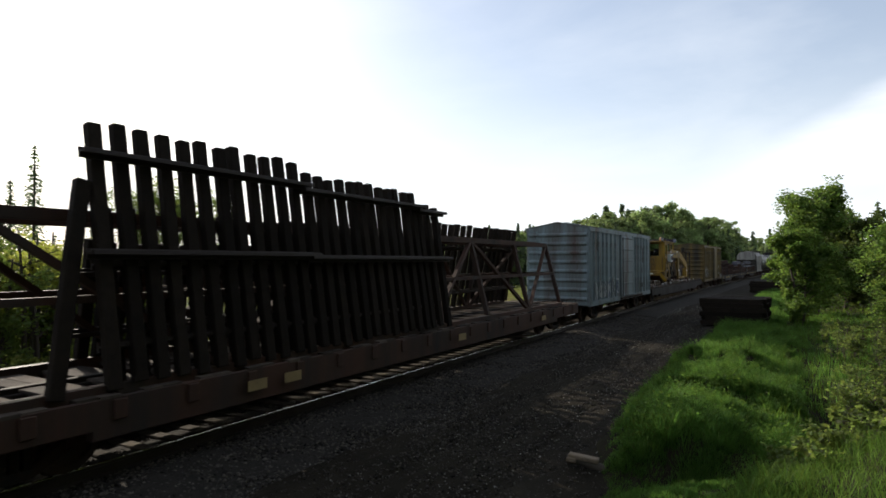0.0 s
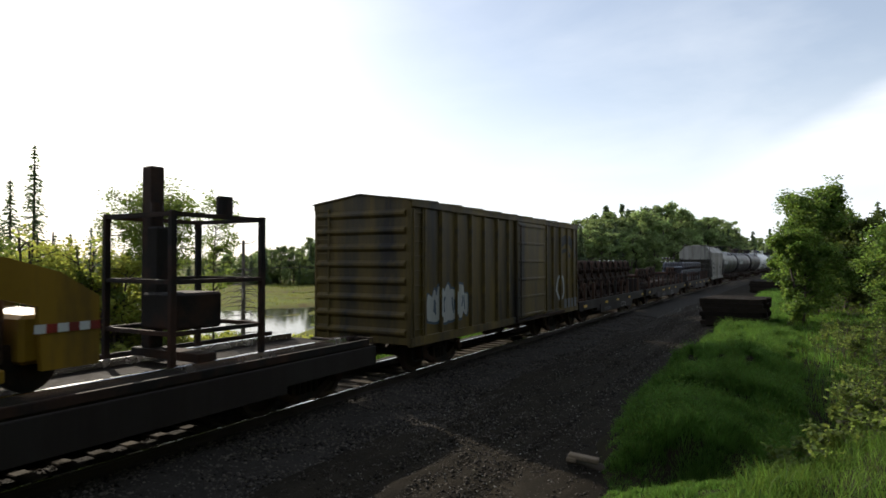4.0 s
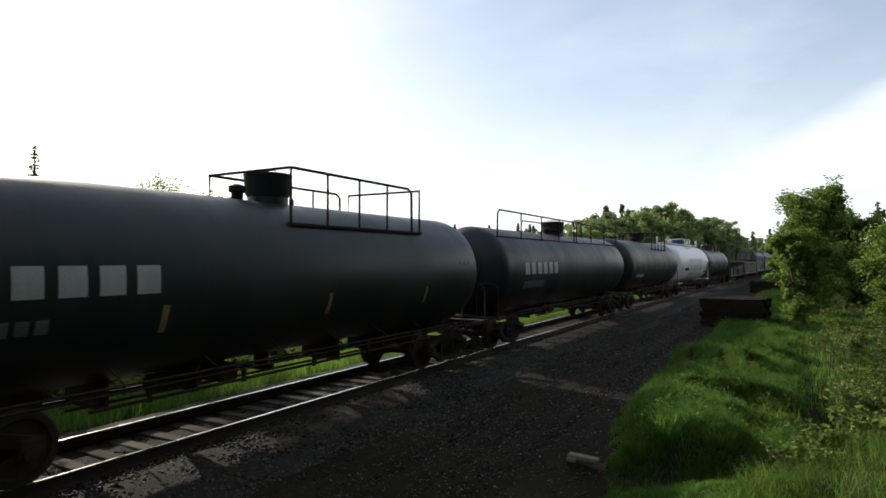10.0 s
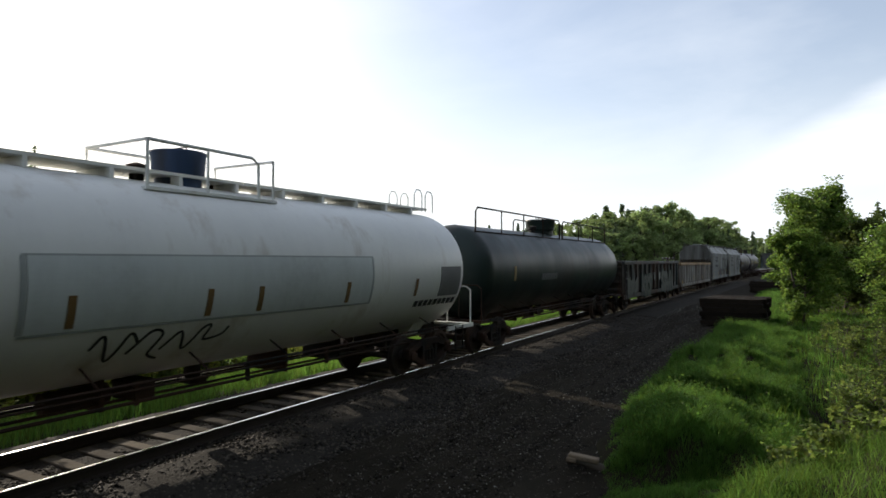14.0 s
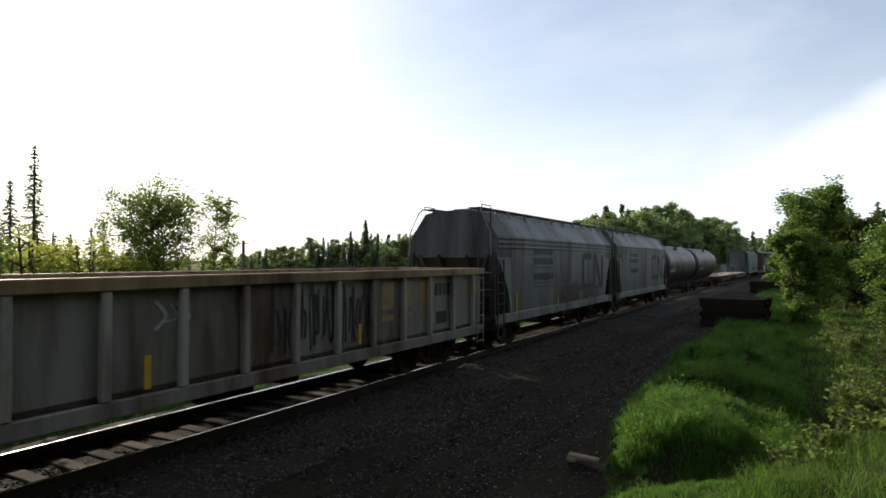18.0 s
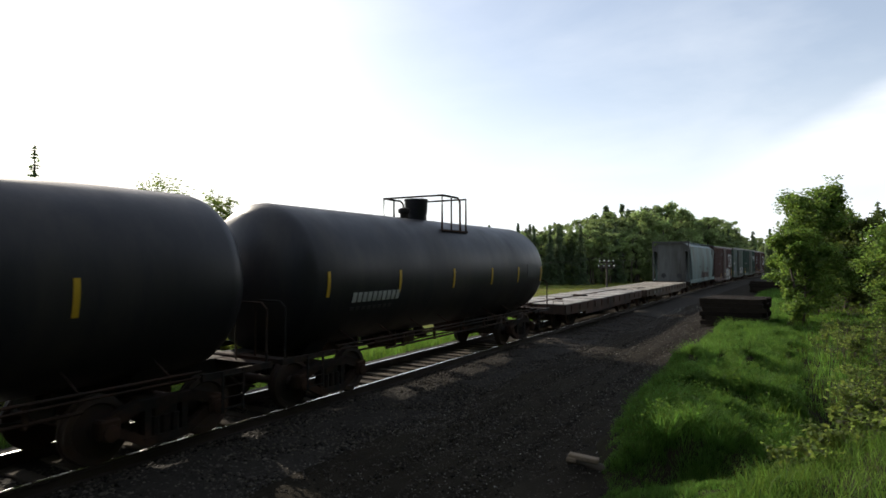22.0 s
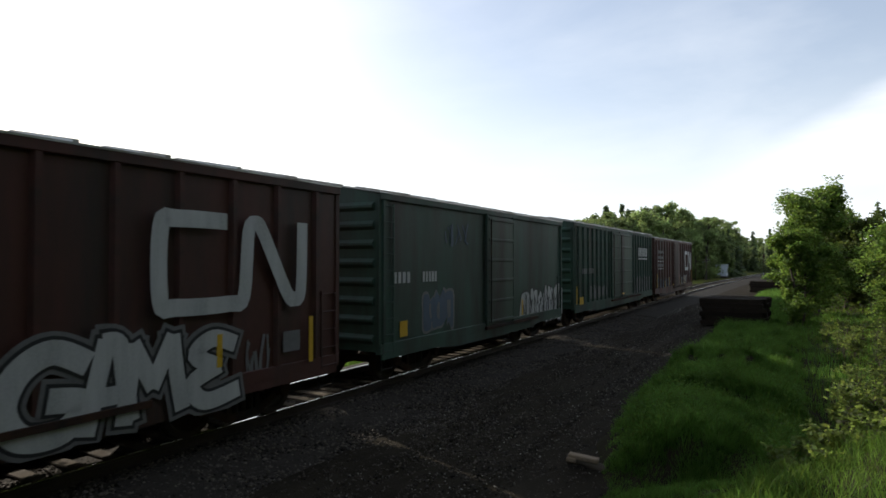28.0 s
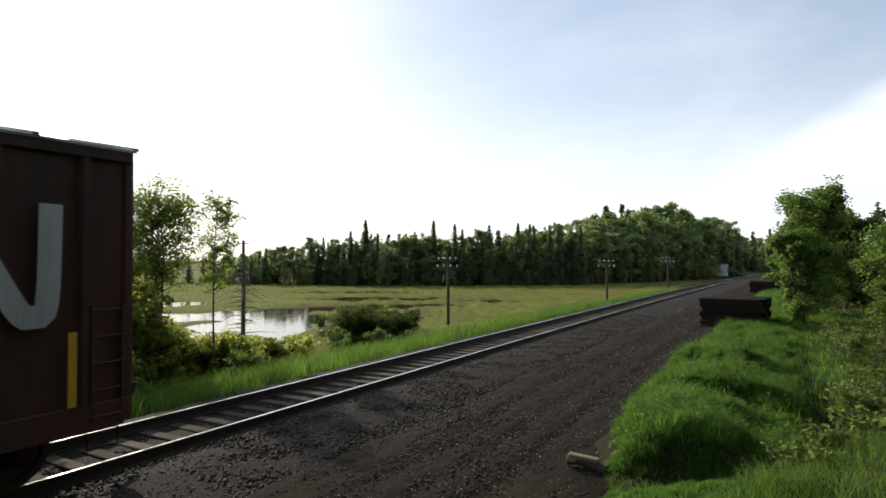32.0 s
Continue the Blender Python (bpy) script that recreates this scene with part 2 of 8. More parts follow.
RUST = (0.075, 0.035, 0.02)
GRIME = (0.03, 0.026, 0.022)
M = dict(
    gravel=material("crushed_stone", (0.03, 0.0265, 0.022), 0.9, vary=0.5, scale=5.0, spec=0.08, bump=0.9, bump_scale=26, coords="Object"),
    road=material("fine_dirt_gravel", (0.021, 0.0175, 0.0125), 0.95, vary=0.55, scale=2.2, spec=0.04, dirt=(0.033, 0.0285, 0.02), dirt_amount=0.35, dirt_scale=0.35, bump=1.0, bump_scale=40),
    # bright colour stands for sun glints on broken stone
    pale_glint_stone=material("pale_broken_stone_and_glint", (0.2, 0.19, 0.165), 0.75, spec=0.15, vary=0.4, scale=9.0, per_island=0.7, bump=0.3),
    stone=material("ballast_stone", (0.054, 0.046, 0.038), 0.75, vary=0.5, scale=9.0, per_island=0.85, spec=0.12, bump=0.3),
    rail=material("worn_rail_steel", (0.03, 0.02, 0.015), 0.7, 0.2, vary=0.3, scale=6.0),
    railhead=material("polished_railhead", (0.72, 0.71, 0.7), 0.22, 1.0, vary=0.1, scale=2.0, bump=0.03),
    tie=material("weathered_tie", (0.095, 0.08, 0.06), 0.92, spec=0.08, vary=0.35, scale=4.0, per_object=0.35, dirt=(0.045, 0.037, 0.03), bump=0.5),
    tarred=material("creosoted_timber", (0.02, 0.015, 0.011), 0.92, spec=0.12, vary=0.4, scale=4.0, per_object=0.3, bump=0.5),
    steel_dark=material("grimy_steel", (0.016, 0.014, 0.0125), 0.8, 0.0, spec=0.2, vary=0.4, scale=3.0, dirt=RUST, dirt_amount=0.35),
    wheel=material("wheel_steel", (0.03, 0.022, 0.018), 0.7, 0.2, vary=0.3, scale=6.0, dirt=RUST),
)
PUT = []  # things of the train: (thing, place along the train, side, height, turn)

M.update(
    marsh=material("marsh_moss_and_sedge", (0.11, 0.13, 0.028), 0.95, vary=0.55, scale=0.5, spec=0.03, dirt=(0.105, 0.076, 0.034), dirt_amount=0.4, dirt_scale=0.3, bump=0.8, bump_scale=4),
    bank=material("grassy_soil", (0.02, 0.019, 0.01), 0.95, spec=0.04, vary=0.4, scale=1.2, dirt=(0.035, 0.028, 0.019), dirt_amount=0.4, bump=0.7, bump_scale=14),
    bark=material("tree_bark", (0.07, 0.055, 0.042), 0.9, vary=0.35, scale=6.0, bump=0.5),
    dead=material("dead_grey_wood", (0.11, 0.095, 0.08), 0.85, vary=0.3, scale=6.0, bump=0.4),
    pole=material("tarred_pole_wood", (0.05, 0.04, 0.033), 0.85, vary=0.3, scale=5.0, bump=0.4),
    insulator=material("white_insulator_glaze", (0.75, 0.76, 0.74), 0.15, vary=0.05, bump=0.0),
    shed=material("pale_painted_metal_shed", (0.55, 0.6, 0.66), 0.5, vary=0.12, scale=1.5, bump=0.05),
    log=material("split_log_wood", (0.19, 0.14, 0.09), 0.8, vary=0.3, scale=7.0, bump=0.5),
    grass=leaf_material("bright_grass_blade", (0.046, 0.093, 0.019), (0.12, 0.232, 0.038), 0.75),
    grass_mid=leaf_material("near_weedy_grass_blade", (0.055, 0.099, 0.02), (0.138, 0.238, 0.037), 0.65),
    grass_dry=leaf_material("mixed_weed_blade", (0.048, 0.08, 0.016), (0.11, 0.18, 0.022)),
    sedge=leaf_material("marsh_sedge_blade", (0.125, 0.145, 0.03), (0.28, 0.31, 0.045)),
    # needles lightened: the far wood's haze is put into their colour
    spruce=leaf_material("spruce_needles", (0.09, 0.125, 0.075), (0.22, 0.29, 0.14), 0.45),
    maple=leaf_material("broad_green_leaf", (0.065, 0.105, 0.03), (0.2, 0.31, 0.055), 0.45),
    alder=leaf_material("alder_leaf", (0.15, 0.175, 0.045), (0.5, 0.54, 0.1), 0.45),
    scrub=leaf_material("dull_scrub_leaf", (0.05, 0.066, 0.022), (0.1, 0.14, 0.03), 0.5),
    # wood leaves paled and dulled, distance haze put into the colour
    wood_leaf=leaf_material("wood_edge_leaf", (0.12, 0.16, 0.075), (0.32, 0.42, 0.15), 0.5, per_object=0.4),
    wood_pale=leaf_material("pale_birch_leaf", (0.13, 0.17, 0.075), (0.32, 0.42, 0.14), 0.4, per_object=0.35),
    aspen=leaf_material("pale_aspen_leaf", (0.08, 0.112, 0.036), (0.24, 0.32, 0.065), 0.35),
)
water_mat = bpy.data.materials.new("still_marsh_water")
water_mat.use_nodes = True
_n, _l = water_mat.node_tree.nodes, water_mat.node_tree.links
_n["Principled BSDF"].inputs["Base Color"].default_value = (0.03, 0.028, 0.02, 1)
_n["Principled BSDF"].inputs["Roughness"].default_value = 0.06
_wb, _wn = _n.new("ShaderNodeBump"), _n.new("ShaderNodeTexNoise")
_wn.inputs["Scale"].default_value, _wb.inputs["Strength"].default_value, _wb.inputs["Distance"].default_value = 3.0, 0.12, 0.03
_wc = _n.new("ShaderNodeTexCoord")
_l.new(_wc.outputs["Object"], _wn.inputs["Vector"])
_l.new(_wn.outputs["Fac"], _wb.inputs["Height"])
_l.new(_wb.outputs["Normal"], _n["Principled BSDF"].inputs["Normal"])


def ripple(x, y, k=1.0, seed=0.0):
    """A cheap uneven field, about -1 to 1."""
    return (np.sin(x * 0.9 * k + 1.3 * np.sin(y * 0.63 * k + seed)) + np.sin(y * 1.17 * k + 1.7 * np.sin(x * 0.71 * k - seed)) + 0.6 * np.sin((x + y) * 2.1 * k + seed) + 0.5 * np.sin((x - 1.3 * y) * 2.9 * k)) / 3.1


POOLS = [(-13.5, 38, 5.0, 8.0), (-10, 32, 3.0, 2.5), (-16, 50, 6.0, 5.0), (-23, 47, 5, 5), (-1.8, 36.5, 2.6, 1.3), (4.5, 41, 2.0, 1.2), (-3, 60, 6, 3.0), (5, 66, 4, 2.0), (-9, 73, 5, 2.0), (-28, 36, 5, 5), (-33, 62, 9, 5), (-11, 45, 6, 3.0), (-10, 56, 7, 3.2), (-8, 70, 9, 3.0), (-13, 84, 11, 3.0), (-5.5, 39, 2.5, 1.6)]


LUMPS = [(3.45, 9.0, 1.05, 0.4, 1.6, 0.3), (4.5, 10.9, 0.7, 0.35, 1.0, 0.2), (5.45, 13.0, 1.0, 0.45, 1.5, 0.27), (7.4, 16.6, 1.5, 0.7, 2.5, 0.3), (6.6, 14.6, 0.7, 0.4, 1.0, 0.18), (2.75, 9.9, 0.5, 0.35, 0.8, 0.14)]
DIPS = [(6.0, 11.9, 0.42, 0.6, 0.4), (3.65, 7.95, 1.0, 0.6, 0.62), (5.1, 9.3, 0.5, 0.7, 0.3)]


def ground_z(x, y):
    """The height of the land."""
    x, y = np.asarray(x, dtype=float), np.asarray(y, dtype=float)
    s, q = sq(x, y)
    # the bank's foot draws back from the road towards the near end
    foot = q - 0.92 * np.clip((13.0 - s) / 4.0, 0, 1) * np.clip((q - 4.0) / 1.5, 0, 1) * np.clip((9.2 - q) / 1.6, 0, 1)
    z = np.interp(foot, [-400, -60, -14, -9, -6.5, -4.6, -3.2, -2.3, 2.9, 3.4, 5.5, 5.9, 6.35, 7.0, 7.8, 8.6, 9.3, 10.1, 11.5, 13.5, 18, 60, 400],
                  [1.5, -1.6, -1.6, -1.5, -1.25, -0.8, -0.56, -0.7, -0.7, -0.7, -0.56, -0.38, -0.22, -0.15, -0.15, -0.24, -0.38, -0.36, -0.25, -0.1, 0.1, 1.5, 8.0])
    z = z + 1.9 * np.exp(-((x - 8.0) ** 2 + (y - 5.0) ** 2) / 15.5) + 1.2 * np.exp(-(x ** 2 + (y + 1.5) ** 2) / 8.0)
    # lumps of the bank: a steep face towards the near end, a long back
    for mx, my, a, f, b, h in LUMPS:
        d = y - my - 0.12 * ripple(x, y, 1.7, mx)
        z = z + h * np.exp(-np.abs((x - mx) / a) ** 3) * np.where(d < 0, np.exp(-(d / f) ** 2), np.exp(-(d / b) ** 2))
    for mx, my, a, b, h in DIPS:
        z = z - h * np.exp(-(((x - mx) / a) ** 2 + ((y - my) / b) ** 2))
    z = z - 0.4 * np.exp(-((q - 9.65 - 0.15 * ripple(x, y, 0.9)) / 0.42) ** 2) * np.clip((s - 9.5) / 1.5, 0, 1) * np.clip((19 - s) / 4, 0, 1)
    rough = np.clip((np.abs(q - 1.5) - 4.4) / 2.0, 0, 1)
    bank = np.clip((q - 6.0) / 0.8, 0, 1) * np.clip((10.0 - q) / 1.0, 0, 1)
    z = z + bank * (0.09 * ripple(x, y, 2.6, 0.7) + 0.05 * ripple(x, y, 5.2, 3.0)) + rough * 0.06 * ripple(x, y, 1.1) + rough * 0.04 * ripple(x, y, 3.1, 2.0)
    wet = np.zeros_like(z)
    for px, py, a, b in POOLS:
        wet = np.maximum(wet, np.exp(-(((x - px) / a) ** 2 + ((y - py) / b) ** 2) ** 1.5))
    low = q < -8.0
    hump = 0.15 * ripple(x, y, 0.9, 1.0) + 0.12 * ripple(x, y, 2.3, 4.0)
    z = z + np.where(low, hump * np.clip((-8.0 - q) / 4, 0, 1) - 0.25 * np.where(wet > 0.25, np.minimum(1, (wet - 0.25) * 3), 0), 0)
    return z


def ground():
    n = 430
    t = np.linspace(-1, 1, n)
    gx = 2.0 + 3000 * np.sinh(8.2 * t) / np.sinh(8.2)
    gy = 14.0 + 3000 * np.sinh(8.0 * t) / np.sinh(8.0)
    X, Y = np.meshgrid(gx, gy)
    Z = ground_z(X, Y)
    far = np.hypot(X, Y) > 600
    Z = np.where(far, np.minimum(Z, 4.0), Z)
    v = np.stack([X.ravel(), Y.ravel(), Z.ravel()], 1)
    i = np.arange(n * n).reshape(n, n)
    f = np.stack([i[:-1, :-1].ravel(), i[:-1, 1:].ravel(), i[1:, 1:].ravel(), i[1:, :-1].ravel()], 1)
    me = soup("ground", v, f, M["marsh"], True)
    me.materials.append(M["bank"])
    cx, cy = v[f].mean(1)[:, 0], v[f].mean(1)[:, 1]
    _, q = sq(cx, cy)
    me.polygons.foreach_set("material_index", (q > -8.2 + 0.8 * ripple(cx, cy, 0.8)).astype(np.int32))
    tagged(part("ground", me, None), "green-brown marsh and grassy embankment", "ground", kind="structure")
    w = Mesh().box(-75, 28, 22, 96, -1.95, -1.73)
    tagged(part("water", w, water_mat), "still marsh pools that mirror the bright sky", "water", kind="structure")


ground()


# ---- track ----
def sweep(ss, prof, closed=False):
    """A strip with the cross-section prof (q, z) along the track."""
    v = [along(s, q, z) for s in ss for q, z in prof]
    n = len(prof)
    m = n if closed else n - 1
    return v, [(i * n + k, i * n + (k + 1) % n, (i + 1) * n + (k + 1) % n, (i + 1) * n + k) for i in range(len(ss) - 1) for k in range(m)]


RAILS = (-0.775, 0.775)


def track():
    ss = [-440 + 4 * k for k in range(95)] + [-60 + k for k in range(160)] + [100 + 4 * k for k in range(116)]
    bed_s = sorted(set([-440 + 10 * k for k in range(101)] + [-20 + 0.5 * k for k in range(180)]))
    bed = Mesh()
    qs = [-2.9, -2.5, -2.1, -1.75, -1.4, -1.0, -0.5, 0.0, 0.5, 1.0, 1.4, 1.75, 2.1, 2.5, 2.9, 3.3]
    zs = [-0.6, -0.47, -0.33, -0.2, -0.15, -0.15, -0.215, -0.22, -0.215, -0.14, -0.13, -0.16, -0.21, -0.27, -0.34, -0.45]
    r = random.Random(3)
    v = [along(s, q, z + r.uniform(-0.018, 0.018)) for s in bed_s for q, z in zip(qs, zs)]
    n = len(qs)
    bed.add(v, [(i * n + k, i * n + k + 1, (i + 1) * n + k + 1, (i + 1) * n + k) for i in range(len(bed_s) - 1) for k in range(n - 1)])
    tagged(part("ballast_bed", bed, M["gravel"], smooth=60), "dark crushed-stone ballast under the track", "ballast", kind="structure")
    road_s = sorted(set([-60 + 10 * k for k in range(46)] + [-8 + 0.4 * k for k in range(160)]))
    qs = [2.6 + 0.1 * k for k in range(44)]
    v = []
    for s in road_s:
        for q in qs:
            rut = 0.04 * math.exp(-((q - 3.8 - 0.12 * math.sin(s * 0.3)) / 0.17) ** 2) + 0.05 * math.exp(-((q - 5.3 - 0.1 * math.sin(s * 0.23)) / 0.17) ** 2) + 0.03 * math.exp(-((q - 4.4 - 0.25 * math.sin(s * 0.16)) / 0.14) ** 2)
            edge = 0.12 * max(0, abs(q - 4.7) - 1.7)
            v.append(along(s, q, -0.3 - rut - edge + r.uniform(-0.02, 0.02) + 0.02 * math.sin(s * 0.7 + q)))
    n = len(qs)
    road = Mesh().add(v, [(i * n + k, i * n + k + 1, (i + 1) * n + k + 1, (i + 1) * n + k) for i in range(len(road_s) - 1) for k in range(n - 1)])
    tagged(part("service_road", road, M["road"], smooth=60), "dark gravel service road with faint wheel ruts", "road", kind="structure")
    tr = tagged(new("track"), "single railway track with polished rails on weathered ties", "railway track", kind="structure")
    for q in RAILS:
        prof = [(-0.07, -0.178), (0.07, -0.178), (0.07, -0.165), (0.012, -0.15), (0.009, -0.05), (0.037, -0.036), (0.037, -0.006), (0.03, -0.001), (-0.03, -0.001), (-0.037, -0.006), (-0.037, -0.036), (-0.009, -0.05), (-0.012, -0.15), (-0.07, -0.165)]
        rl = part("rail", Mesh().add(*sweep(ss, [(q + a, z) for a, z in prof], True)), M["rail"], tr)
        part("railhead", Mesh().add(*sweep(ss, [(q - 0.024, -0.006), (q - 0.021, 0.002), (q + 0.021, 0.002), (q + 0.024, -0.006)])), M["railhead"], rl)
    return tr


TRACK = track()


# ---- trees ----
def unit(rng, n):
    d = rng.normal(size=(n, 3))
    return d / np.linalg.norm(d, axis=1)[:, None]


def leaves(name, rng, p, size, mat, droop=0.0):
    n = len(p)
    a = unit(rng, n)
    a[:, 2] *= 0.6
    b = np.cross(a, unit(rng, n))
    b /= np.linalg.norm(b, axis=1)[:, None] + 1e-6
    s = size * rng.uniform(0.6, 1.3, n)[:, None]
    # pointed leaves: a kite of two triangles
    v = np.stack([p - a * s, p + b * s * 0.55, p + a * s, p - b * s * 0.55], 1).reshape(-1, 3)
    return soup(name, v, np.arange(len(v)).reshape(-1, 4), mat)


def broadleaf(name, label, h, spread_, n_leaf, size, mat, seed, stems=1, low=0.3, blobs=26, thin=0.5, group="", trunk_r=None, limbs=14):
    """A broad-leaved tree: stems, limbs and a gappy crown of many leaves."""
    rng, r = np.random.default_rng(seed), random.Random(seed)
    t = tagged(new(name), label, "tree" if name != "shrub" else "shrub", group)
    trunk = Mesh()
    tips = []
    for k in range(stems):
        bx, by = (r.uniform(-0.25, 0.25) * spread_ * (stems > 1), r.uniform(-0.25, 0.25) * spread_ * (stems > 1))
        top = (bx * 1.8 + r.uniform(-0.2, 0.2) * spread_, by * 1.8 + r.uniform(-0.2, 0.2) * spread_, h * r.uniform(0.8, 0.93))
        base_r = trunk_r or h * (0.016 if stems > 1 else 0.022)
        pts = [(bx * 0.6, by * 0.6, -0.15), (bx + r.uniform(-.1, .1), by + r.uniform(-.1, .1), h * 0.3), ((bx + top[0]) / 2 + r.uniform(-.2, .2), (by + top[1]) / 2, h * 0.6), top]
        if name != "weed" or not k:
            trunk.tube(pts, base_r, 7, base_r * 0.25)
        for j in range(max(4, limbs // stems)):
            f = r.uniform(low, 0.92)
            a = r.uniform(0, 6.28)
            q = Vector(pts[1]).lerp(Vector(top), (f - 0.3) / 0.65) if f > 0.3 else Vector(pts[0]).lerp(Vector(pts[1]), f / 0.3)
            reach = spread_ * r.uniform(0.45, 1.0) * math.sin(math.pi * min(1, max(0.12, (f - low * 0.7) / (1.08 - low * 0.7)))) ** 0.6
            if low < 0.1:
                reach = spread_ * r.uniform(0.4, 1.0) * (1.0 - 0.55 * max(0.0, (f - 0.55) / 0.4)) * (0.75 + 0.25 * min(1, f / 0.2))
            e = q + Vector((math.cos(a) * reach, math.sin(a) * reach, reach * r.uniform(0.15, 0.75)))
            e.z = min(e.z, h)
            m_ = q.lerp(e, 0.5) + Vector((0, 0, reach * 0.12))
            if name != "weed":
                trunk.tube([q, m_, e], base_r * 0.38, 5, base_r * 0.08)
            tips += [e, m_, q.lerp(e, 0.8)]
    part("trunk", trunk, M["bark"], t, smooth=50)
    tips = np.array([tuple(p) for p in tips])
    c = tips[rng.integers(0, len(tips), blobs * 3)] + rng.normal(size=(blobs * 3, 3)) * spread_ * 0.1
    which = rng.integers(0, len(c), n_leaf)
    rad = spread_ * rng.uniform(0.14, 0.3, len(c))[which]
    p = c[which] + unit(rng, n_leaf) * (rad * rng.uniform(0.15, 1.0, n_leaf) ** thin)[:, None] * np.array([1, 1, 0.8])
    p = p[(p[:, 2] > h * low * 0.55) & (p[:, 2] < h * 1.03)]
    part("crown", leaves("crown", rng, p, size, mat), None, t)
    return t


def conifer(label, h, w, seed, dense=1.0, size=0.16, bare=0.08, group="", mat=None, name="spruce_tree"):
    """A narrow spruce: tapered trunk and drooping sprays in whorls."""
    rng, r = np.random.default_rng(seed), random.Random(seed)
    t = tagged(new(name), label, "tree", group)
    part("trunk", Mesh().tube([(0, 0, -0.2), (r.uniform(-.05, .05), 0, h * 0.5), (0, 0, h)], h * 0.013 + 0.02, 7, 0.012), M["bark"], t, smooth=50)
    P_, A_, B_ = [], [], []
    levels = int(h / 0.32 * dense) + 6
    for k in range(levels):
        f = bare + (1 - bare) * k / levels
        z = f * h
        rad = w * (1 - f) ** 0.8 * r.uniform(0.65, 1.15) + 0.06
        nb = max(3, int(6 * dense * r.uniform(0.7, 1.2)))
        for j in range(nb):
            a = r.uniform(0, 6.28)
            n = max(2, int(rad / size * 1.2))
            for i in range(n):
                d = rad * (i + r.uniform(0.3, 0.9)) / n
                P_.append((math.cos(a) * d, math.sin(a) * d, z - d * 0.28 + r.uniform(-0.06, 0.06)))
                A_.append((math.cos(a) * size * 1.1, math.sin(a) * size * 1.1, -size * r.uniform(0.2, 0.6)))
                b = r.uniform(-0.9, 0.9)
                B_.append((-math.sin(a) * size * 0.62, math.cos(a) * size * 0.62, size * b * 0.6))
    p, a, b = np.array(P_), np.array(A_), np.array(B_)
    v = np.stack([p - a, p + b, p + a, p - b], 1).reshape(-1, 3)
    part("crown", soup("crown", v, np.arange(len(v)).reshape(-1, 4), mat or M["spruce"]), None, t)
    return t


def put(t, x, y, turn=0.0, sc=1.0, dz=0.0):
    t.matrix_basis = pose(x, y, float(ground_z(x, y)) + dz, 0, 0, turn)
    t.scale = (sc, sc, sc)
    return t


def again(t, x, y, turn, sc):
    """Another tree of the same build, turned and grown."""
    c = copy_thing(t, pose(x, y, float(ground_z(x, y)), 0, 0, turn))
    c.scale = (sc, sc, sc * random.uniform(0.94, 1.08))
    return c


